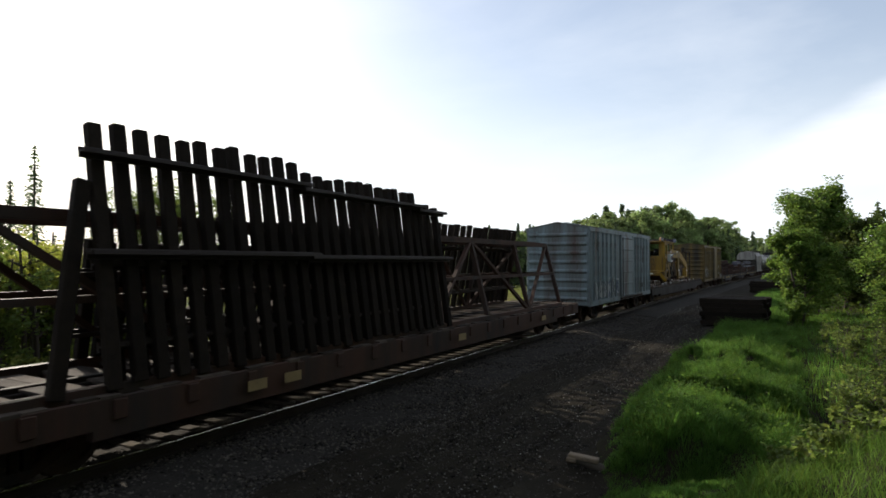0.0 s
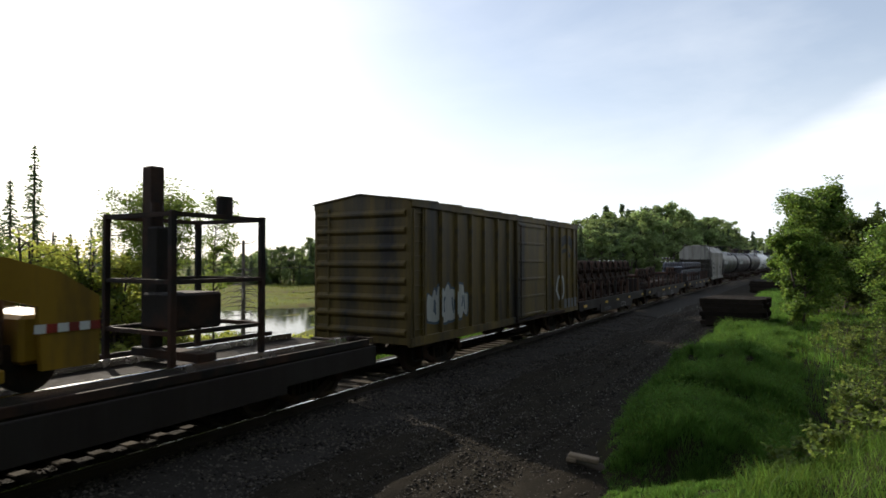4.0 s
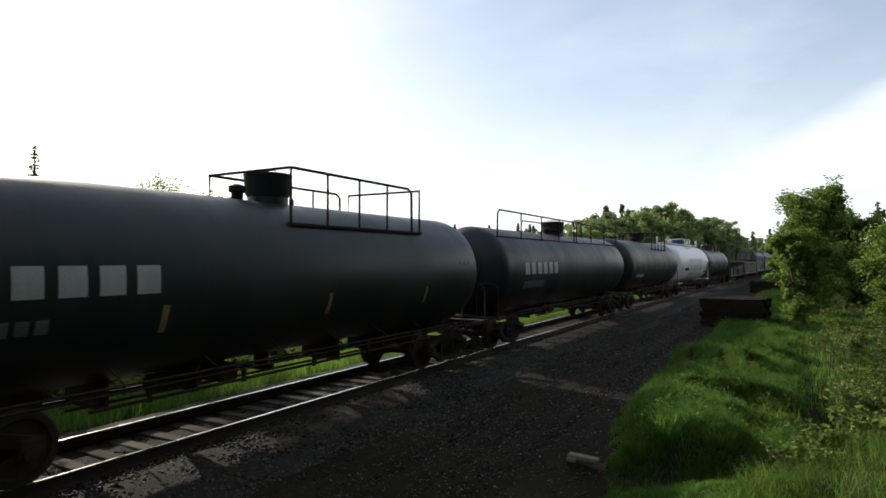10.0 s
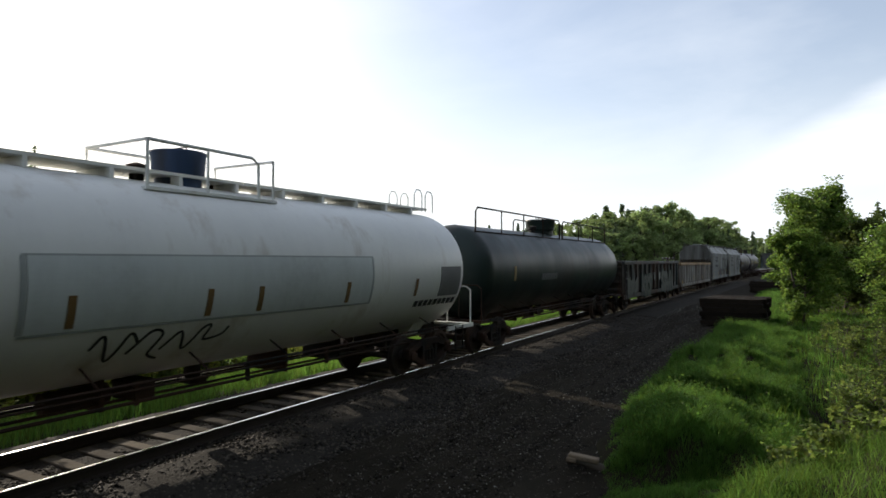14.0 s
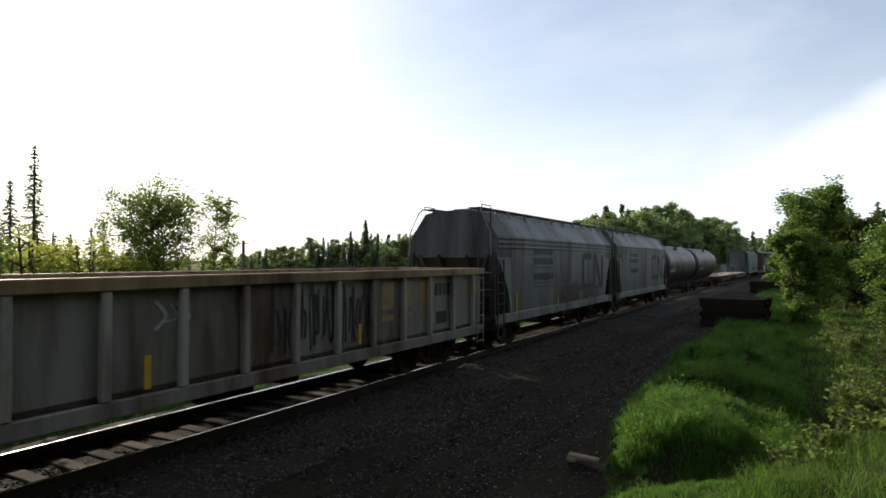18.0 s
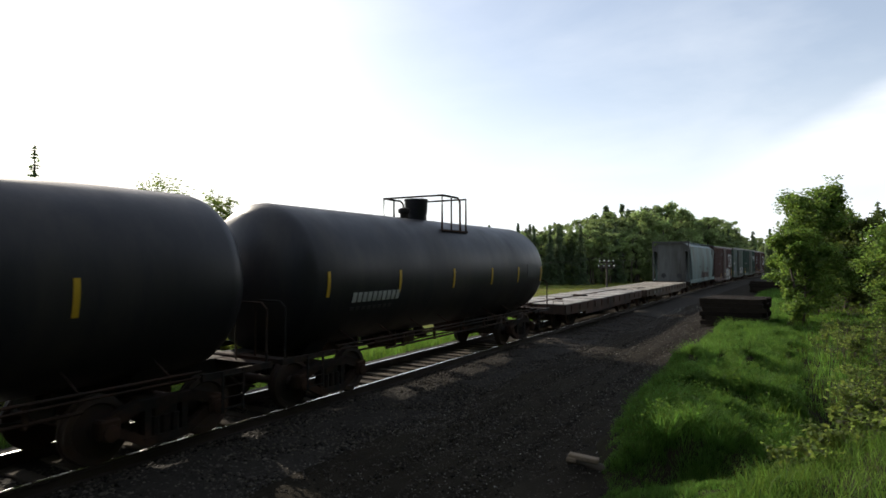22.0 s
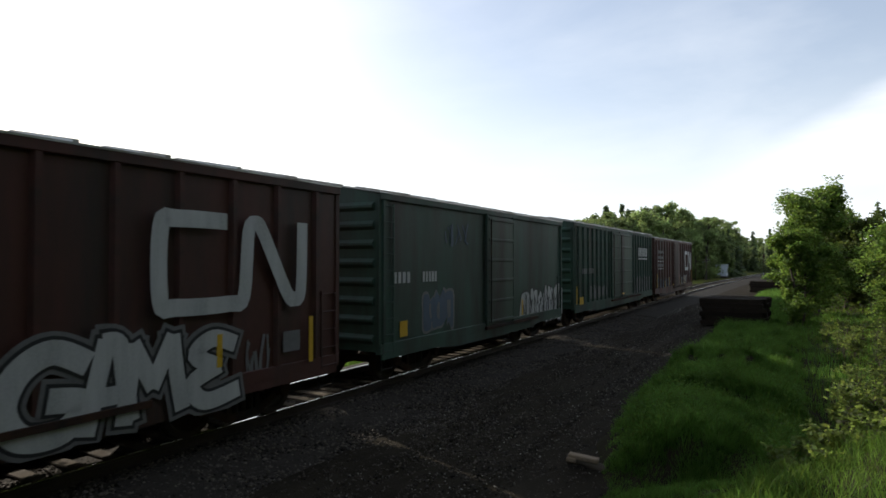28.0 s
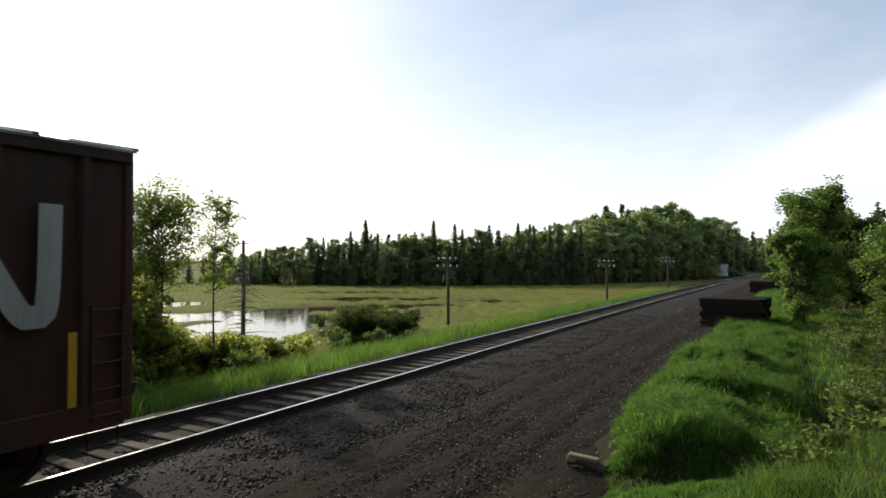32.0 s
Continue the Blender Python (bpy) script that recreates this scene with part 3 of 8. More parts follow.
def woods():
    r = random.Random(11)
    g = "trees of the wood edge"
    kinds = []
    for k in range(5):
        kinds.append(("spruce", conifer("dark narrow spruce at the edge of the wood", 10.0, r.uniform(1.5, 2.1), 100 + k, 1.7, 0.2, 0.02, group=g)))
    for k in range(5):
        kinds.append(("leafy", broadleaf("broadleaf_tree", "mid-green leafy tree at the edge of the wood", 10.0, r.uniform(1.9, 2.6), 5200, 0.17, M["wood_leaf"] if k % 2 else M["wood_pale"], 200 + k, 1, 0.06, 44, 0.6, g, None, 34)))
    for k in range(2):
        kinds.append(("tall", broadleaf("broadleaf_tree", "tall leafy tree with an open rounded crown", 10.0, 2.4, 4600, 0.16, M["wood_leaf"], 300 + k, 1, 0.42, 26, 0.6, g, None, 26)))
    # the wood's edge: places and tree heights along it
    edge = [(-150, 150, 8), (-110, 132, 7.5), (-70, 116, 7.0), (-45, 108, 6.9), (-36, 106, 7.2), (-29, 105, 8.4), (-22, 104, 9.0), (-14, 103.5, 9.7), (-8, 103, 10.0), (5, 104, 10.4), (15, 106, 10.8), (26, 110, 11.6), (34, 116, 13.4), (46, 125, 16.6), (58, 136, 16.8), (67, 147, 15.6), (76, 163, 13.0), (88, 190, 13.0), (112, 235, 12.0), (140, 290, 12.0)]
    first = {id(k[1]): True for k in kinds}

    def plant(t, x, y, sc, slim=1.0):
        if first[id(t)]:
            first[id(t)] = False
            put(t, x, y, r.uniform(0, 360), sc)
        else:
            t = again(t, x, y, r.uniform(0, 360), sc)
        if slim < 1:
            t.scale = (sc * slim, sc * slim, sc)
    behind = []
    for a, b in zip(edge, edge[1:]):
        d = math.dist(a[:2], b[:2])
        nx, ny = -(b[1] - a[1]) / d, (b[0] - a[0]) / d
        seen = -62 < a[0] < 90
        n = max(2, int(d / (1.9 if seen else 4.0)))
        for row in range(6 if seen else 2):
            for k in range(n):
                f = (k + r.random()) / n
                off = 1.0 + row * 2.8 + r.uniform(-1.2, 1.6)
                x, y = a[0] + (b[0] - a[0]) * f + nx * off, a[1] + (b[1] - a[1]) * f + ny * off
                h = (a[2] + (b[2] - a[2]) * f)
                s_, q_ = sq(x, y)
                if abs(q_) < 8:
                    continue
                right = x > 27
                kind = r.choices(["spruce", "leafy", "tall"], [0.07, 0.55, 0.38] if right else [0.36, 0.6, 0.04] if row else [0.45, 0.51, 0.04])[0]
                t = r.choice([k_[1] for k_ in kinds if k_[0] == kind])
                hh = h * (r.uniform(0.45, 0.85) if row == 0 else r.uniform(0.6, 1.05) if right else r.uniform(0.66, 0.97))
                if row < 3 and seen:
                    plant(t, x, y, hh / 10.0)
                else:
                    behind.append((t, x, y, hh / 10.0))
        # undergrowth closes the foot of the wood
        for k in range(2 * n if seen else 0):
            f = r.random()
            behind.append((r.choice([k_[1] for k_ in kinds if k_[0] == "leafy"]), a[0] + (b[0] - a[0]) * f + nx * r.uniform(-1.6, 2), a[1] + (b[1] - a[1]) * f + ny * r.uniform(-1.6, 2), r.uniform(0.15, 0.42)))
    for k in range(120):
        p = along(150 + k * 2.3 + r.uniform(-2, 2), -r.uniform(8.5, 30))
        behind.append((r.choice(kinds)[1], p.x, p.y, r.uniform(1.0, 1.5)))
    for k in range(60):
        p = along(330 + r.uniform(0, 90), r.uniform(-8, 30))
        behind.append((r.choice(kinds)[1], p.x, p.y, r.uniform(0.8, 1.3))) if abs(sq(p.x, p.y)[1]) > 7 else None
    for k in range(150):
        d = r.uniform(215, 400)
        x, y = d * r.uniform(0.475, 0.62), d
        if abs(sq(x, y)[1]) > 7.5:
            behind.append((r.choice([k_[1] for k_ in kinds if k_[0] != "spruce"]), x, y, r.uniform(0.85, 1.2) * (0.7 + d / 900)))
    # single spruces that stand out over the wood's edge
    for px, pz in ((-21.5, 8.9), (-16.4, 10.0), (-13.8, 12.0), (-13.6, 11.2), (-11.6, 9.4), (-1.7, 12.0), (2.1, 11.2), (3.4, 10.2), (-5.0, 9.8), (8.2, 11.3), (10.1, 10.2), (13.3, 11.4), (16.4, 10.4), (18.9, 10.7), (20.5, 10.9), (24.6, 11.2)):
        plant(r.choice([k_[1] for k_ in kinds if k_[0] == "spruce"]), px, 106.5 + r.uniform(0, 2), (pz - 0.4) / 10.0, 0.85)
    # open round crowns at the wood's far corner, where the line bends away
    for x, y, h in ((60.5, 139, 15.6), (64.0, 146, 14.0), (69.0, 155, 16.0), (72.5, 158, 15.0), (77.0, 163, 14.8), (81.5, 168, 13.2), (84.8, 172, 12.0)):
        plant(r.choice([k_[1] for k_ in kinds if k_[0] == "tall"]), x, y, h / 10.0)
    # unseen trees added behind the camera, to hold sky light off the near sides
    for k in range(210):
        s = -110 + k * 0.68
        p = along(s, (15.5 if s < -9 else 18.2 + 0.16 * max(0, s)) + (k % 3) * 3.2 + r.uniform(-1, 1) * (s < -9))
        behind.append((r.choice([k_[1] for k_ in kinds if k_[0] != "tall"]), p.x, p.y, r.uniform(1.4, 1.95)))
    # more unseen trees added across the line, to keep low sky off car ends
    for k in range(96):
        p = along(-102 + k * 0.9, -10.5 - (k % 3) * 4.0 + r.uniform(-1.5, 1.5))
        behind.append((r.choice([k_[1] for k_ in kinds if k_[0] != "tall"]), p.x, p.y, r.uniform(1.1, 1.6)))
    # the deeper wood, too far in to tell its trees apart, plus added trees
    V_, F_ = {}, {}
    count = {}
    for t, x, y, sc in behind:
        crown = [o for o in t.children if o.name.startswith("crown")][0].data
        if crown.name not in V_:
            co = np.empty(len(crown.vertices) * 3, dtype=np.float32)
            crown.vertices.foreach_get("co", co)
            V_[crown.name] = (co.reshape(-1, 4, 3), crown.materials[0])
        co, mat = V_[crown.name]
        step = 3 if math.hypot(x, y) < 26 else 10 if sq(x, y)[0] < 40 and sq(x, y)[1] > 12 or sq(x, y)[0] < 0 else 4
        co = co[r.randrange(step)::step]
        mid = co.mean(axis=1, keepdims=True)
        co = mid + (co - mid) * {3: 1.5, 4: 1.7, 10: 3.0}[step]
        an = r.uniform(0, 6.28)
        c, s = math.cos(an), math.sin(an)
        rot = np.array([[c, s, 0], [-s, c, 0], [0, 0, 1]], dtype=np.float32) * sc
        F_.setdefault(mat.name, [mat, []])[1].append(co @ rot + np.array([x, y, float(ground_z(x, y))], dtype=np.float32))
    for mat, lots in F_.values():
        v = np.concatenate(lots).reshape(-1, 3)
        tagged(part("deep_wood", soup("deep_wood", v, np.arange(len(v)).reshape(-1, 4), mat), None), "dense mixed wood behind the marsh, plus trees added out of view", "wood", kind="stuff")
    # the other side of the line, beyond the leaning tree, and round behind the camera
    for k in range(46):
        s = 75 + k * 6 + r.uniform(-2, 2)
        p = along(s, r.uniform(9.5, 15))
        plant(r.choice([k_[1] for k_ in kinds if k_[0] != "spruce"]), p.x, p.y, r.uniform(0.7, 1.15))
    for k in range(26):
        s = 48 + k * 2.2
        p = along(s, 24 + r.uniform(-2, 8))
        plant(r.choice([k_[1] for k_ in kinds if k_[0] != "spruce"]), p.x, p.y, r.uniform(0.6, 0.8))


woods()


def near_trees():
    # the leafy trees beside the road and the growth behind them
    put(broadleaf("broadleaf_tree", "dense mid-green leafy tree beside the service road", 7.5, 2.15, 44000, 0.085, M["maple"], 41, 2, 0.06, 150, 0.6, "", None, 96), 20.4, 33.2, 20)
    put(broadleaf("broadleaf_tree", "lower sunlit leafy tree in front of the roadside tree", 5.1, 1.25, 22000, 0.075, M["maple"], 47, 2, 0.06, 110, 0.6, "", None, 70), 17.3, 29.2, 130)
    # these two take the darker leaf: their shade is put into the colour
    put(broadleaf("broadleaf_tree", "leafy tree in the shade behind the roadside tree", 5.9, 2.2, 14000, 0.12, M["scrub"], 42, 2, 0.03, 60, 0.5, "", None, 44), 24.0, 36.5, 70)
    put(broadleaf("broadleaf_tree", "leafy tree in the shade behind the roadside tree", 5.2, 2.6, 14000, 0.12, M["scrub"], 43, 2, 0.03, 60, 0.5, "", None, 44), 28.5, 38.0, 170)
    put(broadleaf("broadleaf_tree", "sunlit leafy tree at the edge of the clearing", 4.9, 1.75, 24000, 0.07, M["maple"], 44, 3, 0.05, 110, 0.6, "", None, 70), 18.7, 24.0, 40)
    put(conifer("dark spruce behind the leafy trees", 8.0, 1.1, 46, 1.2, 0.16), 37.5, 52.0)
    # beyond the track: leafy trees, alder thicket, thin spruces
    put(broadleaf("broadleaf_tree", "slender leafy tree with a rounded airy crown at the marsh edge", 7.3, 1.5, 15000, 0.052, M["aspen"], 51, 2, 0.42, 150, 0.9, "", 0.06, 110), -8.85, 19.3, 10)
    put(broadleaf("broadleaf_tree", "thin leafy tree with sparse branches at the marsh edge", 7.0, 0.95, 4200, 0.05, M["aspen"], 52, 1, 0.42, 50, 0.9, "", 0.04, 40), -7.75, 20.6, 60)
    r = random.Random(8)
    for k in range(70):
        front = k % 3 == 0 and k < 33
        s = 2.6 + 0.228 * k + r.uniform(-0.5, 0.5)
        q = r.uniform(-7.4, -6.0) if front else r.uniform(-11.0, -8.0)
        p = along(s, q)
        h = float(np.interp(s, [3, 9, 10.5, 11.6, 13, 17], [5.9, 5.6, 5.4, 4.0, 2.0, 1.1])) * r.uniform(0.82, 1.05) * ((0.3 + 0.25 * r.random()) if front else 1.0)
        put(broadleaf("shrub", "tall yellow-green alder shrub beside the marsh", h, 0.7 + 0.12 * h, int(900 + 620 * h), 0.07, M["alder"] if k % 3 != 1 else M["aspen"], 400 + k, 4, 0.03, 40, 0.6, "alder thicket", None, 30), p.x, p.y, r.uniform(0, 360))
    for x, y, h, w in ((-19.95, 29.4, 10.1, 1.1), (-21.4, 29.8, 8.4, 1.1), (-25.0, 40.5, 6.3, 1.0), (-24.5, 42.0, 6.7, 1.0), (-27.0, 42.0, 6.0, 1.0), (-17.6, 20.5, 5.6, 1.2), (-23.6, 42.0, 6.9, 1.0), (-22.9, 31.0, 7.0, 1.3)):
        put(conifer("thin ragged spruce in the marsh", h, w, int(h * 100), 1.6, 0.08, 0.06, "thin marsh spruces"), x, y, r.uniform(0, 360))
    # willow clump by the pool
    for x, y, h, w in ((-4.9, 28.3, 1.7, 0.9), (-3.9, 28.7, 2.05, 1.0), (-2.9, 29.2, 2.05, 1.0), (-2.1, 29.8, 1.7, 0.8)):
        put(broadleaf("shrub", "round dark-green willow bush beside the pool", h, w * 1.25, 8000, 0.055, M["scrub"], int(y * 10), 5, 0.0, 70, 0.5, "willow bushes", None, 40), x, y, r.uniform(0, 360))
    for k in range(9):
        p = along(6 + k * 2.4 + r.uniform(-0.8, 0.8), -5.6 - r.uniform(0, 2.0))
        put(broadleaf("shrub", "low weedy bush on the embankment", r.uniform(0.7, 1.3), 0.55, 900, 0.05, M["maple"], 500 + k, 5, 0.02, 14, 0.7, "embankment bushes"), p.x, p.y, r.uniform(0, 360))
    # scrub on the camera's side, beyond the furrow
    for k in range(46):
        s_, q_ = r.uniform(10.5, 27), 9.9 + 3.4 * r.random() ** 1.4
        p = along(s_, q_)
        put(broadleaf("shrub", "twiggy yellow-green bush on the rough bank", r.uniform(0.3, 0.75) + 0.025 * (s_ - 10), r.uniform(0.35, 0.65), 620, 0.042, M["aspen"] if k % 3 else M["scrub"], 600 + k, 6, 0.05, 16, 0.9, "bushes on the bank"), p.x, p.y, r.uniform(0, 360))
    # saplings with pale young leaves at the furrow
    for x, y, h in ((5.3, 8.3, 0.5), (6.75, 10.0, 0.8), (6.35, 9.3, 0.6), (7.3, 10.9, 0.9), (4.5, 8.0, 0.35), (7.9, 11.4, 0.7), (5.7, 9.0, 0.45), (6.2, 8.8, 0.4), (5.3, 7.9, 0.36), (5.8, 8.1, 0.42), (5.0, 8.4, 0.3), (6.6, 9.4, 0.5), (4.7, 7.4, 0.28)):
        put(broadleaf("shrub", "small sapling with pale young leaves", h, 0.32, 300, 0.045, M["aspen"], int(x * 100), 3, 0.15, 12, 0.9, "saplings on the bank", None, 12), x, y, r.uniform(0, 360))
    # a dead spruce at the pool: bare drooping branches
    t = tagged(new("dead_tree"), "bare dead spruce with drooping grey branches", "tree")
    part("trunk", Mesh().tube([(0, 0, -0.3), (0.02, 0.0, 2.4), (0, 0, 5.1)], 0.12, 8, 0.06), M["dead"], t, smooth=50)
    for k in range(96):
        z = r.uniform(0.6, 3.9)
        a = r.uniform(0, 6.28)
        e = r.uniform(0.35, 1.8) * (1.2 - z / 6)
        part("branch", Mesh().tube([(0, 0, z), (math.cos(a) * e * 0.5, math.sin(a) * e * 0.5, z - 0.02), (math.cos(a) * e, math.sin(a) * e, z - e * r.uniform(0.05, 0.4))], 0.024, 5, 0.006), M["dead"], t)
    for a in (0.3, 2.9, 3.6):
        part("branch", Mesh().tube([(0, 0, 4.95), (math.cos(a) * 0.35, math.sin(a) * 0.3, 5.0), (math.cos(a) * 0.75, math.sin(a) * 0.7, 5.25)], 0.02, 5, 0.005), M["dead"], t)
    put(t, -8.7, 26.3)


near_trees()


# ---- line-side things ----
def telegraph_pole(label, h=4.5):
    t = tagged(new("telegraph_pole"), label, "utility pole", "poles along the line")
    part("post", Mesh().tube([(0, 0, -0.4), (0, 0, h)], 0.12, 10, 0.09), M["pole"], t, smooth=40)
    for z, w in ((h - 0.2, 0.75), (h - 0.7, 0.85)):
        arm = part("crossarm", Mesh().box(-w, w, -0.17, -0.07, z - 0.06, z + 0.06, 0.008), M["pole"], t)
        for k in range(4):
            x = -w + 0.08 + (2 * w - 0.16) * k / 3
            part("insulator", shared_mesh("insulator", lambda: Mesh().lathe([(0.0, 0.015), (0.06, 0.02), (0.07, 0.05), (0.1, 0.055), (0.16, 0.045), (0.19, 0.02)], "z", 10)), M["insulator"], arm, at=(x, -0.12, z + 0.06))
    return t


_meshes = {}


def shared_mesh(key, build):
    if key not in _meshes:
        _meshes[key] = build().data(key, M["insulator"], 40)
    return _meshes[key]


def line_side():
    p0 = telegraph_pole("old wooden telegraph pole with two crossarms and white insulators")
    places = [(0.35, 41.0), (16.0, 59.0), (30.8, 82.7), (58.0, 133.0)]
    for k, (x, y) in enumerate(places):
        m = pose(x, y, float(ground_z(x, y)) - 0.45 * (k == 1), 0, 0, -31)
        if k:
            copy_thing(p0, m)
        else:
            p0.matrix_basis = m
    wires = Mesh()
    full = [(-19.0, 8.0)] + places
    for a, b in zip(full, full[1:]):
        for off in (-0.75, -0.25, 0.25, 0.75):
            za, zb = float(ground_z(*a)) + 4.4, float(ground_z(*b)) + 4.4
            ox, oy = off * math.cos(radians(-31)), off * math.sin(radians(-31))
            wires.tube([(a[0] + ox + (b[0] - a[0]) * f, a[1] + oy + (b[1] - a[1]) * f, za + (zb - za) * f - 0.9 * 4 * f * (1 - f) * 0.5) for f in (0, 0.25, 0.5, 0.75, 1)], 0.004, 3, caps=False)
    tagged(part("telegraph_wires", wires, M["pole"]), "thin sagging wires between the poles", "wires", kind="stuff")
    # signal shed
    t = tagged(new("signal_shed"), "small pale-blue metal signal shed beside the track", "shed")
    part("wall", Mesh().box(-1.25, 1.25, -1.0, 1.0, 0.15, 2.75, 0.03), M["shed"], t)
    part("plinth", Mesh().box(-1.3, 1.3, -1.05, 1.05, -0.4, 0.16, 0.02), M["stone"], t)
    rf = part("roof", Mesh().add([(-1.35, -1.1, 2.75), (1.35, -1.1, 2.75), (1.35, 1.1, 2.75), (-1.35, 1.1, 2.75), (-1.35, 0, 3.1), (1.35, 0, 3.1)], [(0, 1, 5, 4), (2, 3, 4, 5), (0, 4, 3), (1, 2, 5), (3, 2, 1, 0)]), M["shed"], t)
    part("vent", Mesh().tube([(0, 0, 3.0), (0, 0, 3.35)], 0.12, 8), M["steel_dark"], rf)
    d = part("door", Mesh().box(-0.4, 0.4, -1.04, -0.99, 0.2, 2.3, 0.01), M["shed"], t)
    part("handle", Mesh().box(0.25, 0.32, -1.09, -1.03, 1.15, 1.3), M["steel_dark"], d)
    m = stand(160, -10.8)
    t.matrix_basis = Matrix.Translation((0, 0, -1.2)) @ m
    # signal mast beside it
    t = tagged(new("signal_mast"), "dark line-side signal mast", "signal")
    part("mast", Mesh().tube([(0, 0, -0.4), (0, 0, 5.2)], 0.08, 8), M["steel_dark"], t)
    part("signal_head", Mesh().box(-0.25, 0.25, -0.2, 0.05, 3.9, 4.9, 0.04), M["steel_dark"], t)
    t.matrix_basis = Matrix.Translation((0, 0, -0.5)) @ stand(175, -3.4)

    def tie_stack(s, q, n_len, layers, seed):
        r = random.Random(seed)
        t = tagged(new("tie_stack"), "stack of black creosoted railway ties beside the road", "timber stack", "tie stacks")
        tie = Mesh().box(-1.3, 1.3, -0.115, 0.115, 0, 0.2, 0.012).data("tie", M["tarred"])
        for j in range(layers):
            for k in range(n_len):
                if j == layers - 1 and r.random() < 0.3:
                    continue
                part("tie", tie, None, t, at=pose(r.uniform(-0.16, 0.16), (k - n_len / 2) * 0.26 + r.uniform(-0.02, 0.02), 0.205 * j, 0, 0, r.uniform(-1.5, 1.5)))
        m = stand(s, q)
        t.matrix_basis = Matrix.Translation((0, 0, float(ground_z(m.translation.x, m.translation.y)) - 0.02)) @ m
    tie_stack(32.4, 6.65, 12, 6, 1)
    tie_stack(66.8, 6.3, 12, 5, 2)
    # broken log end at the road's edge
    t = tagged(new("log"), "short split log with a pale weathered face", "log")
    lg = Mesh().tube([(-0.36, 0, 0.06), (-0.3, 0, 0.08), (-0.1, 0.02, 0.09), (0.15, 0, 0.05), (0.34, 0.02, 0.0)], 0.085, 9, 0.07)
    part("bark", lg, M["bark"], t, smooth=50)
    part("split_face", Mesh().box(-0.35, 0.2, -0.07, 0.075, 0.1, 0.165, 0.014).box(-0.38, -0.2, -0.085, 0.05, 0.05, 0.12, 0.012), M["log"], t)
    t.matrix_basis = pose(2.12, 8.95, -0.29, 0, 6, -20) @ Matrix.Diagonal((0.8, 1.0, 1.0, 1.0))


line_side()


# ---- grass, sedge and stones ----
def blades(name, label, x, y, h, w, mat, seed, lean=0.35, way=None):
    """Many single blades, each bent once."""
    rng = np.random.default_rng(seed)
    n = len(x)
    z = ground_z(x, y)
    a = rng.uniform(0, 6.283, n)
    b = rng.uniform(0, 6.283, n) if way is None else way + rng.normal(0, 0.6, n)
    hh = h * rng.uniform(0.5, 1.15, n)
    ww = w * rng.uniform(0.6, 1.2, n)
    dx, dy = np.cos(a) * ww / 2, np.sin(a) * ww / 2
    lx, ly = np.cos(b) * hh * lean * rng.uniform(0.2, 1.2, n), np.sin(b) * hh * lean * rng.uniform(0.2, 1.2, n)
    base = np.stack([x, y, z - 0.02], 1)
    side = np.stack([dx, dy, 0 * dx], 1)
    mid = base + np.stack([lx * 0.35, ly * 0.35, hh * 0.6], 1)
    tip = base + np.stack([lx, ly, hh], 1)
    v = np.stack([base - side, base + side, mid - side * 0.75, mid + side * 0.75, tip], 1).reshape(-1, 3)
    o = np.arange(n)[:, None] * 5
    f = np.concatenate([o + [0, 1, 3], o + [0, 3, 2], o + [2, 3, 4]], 1).reshape(-1, 3)
    tagged(part(name, soup(name, v, f, mat), None), label, "grass", kind="stuff")


def scatter(rng, n, s0, s1, q0, q1, clump=0.0):
    s, q = rng.uniform(s0, s1, n), rng.uniform(q0, q1, n)
    h = PSI + BEND * (s - S_START)
    x, y = CENTRE.x - (RADIUS - q) * np.cos(h), CENTRE.y + (RADIUS - q) * np.sin(h)
    if clump:
        keep = ripple(x, y, 1.6, 3.0) + 0.5 * ripple(x, y, 5.0) > rng.uniform(-1.5, 1.0, n) * clump - (1 - clump)
        x, y = x[keep], y[keep]
    return x, y


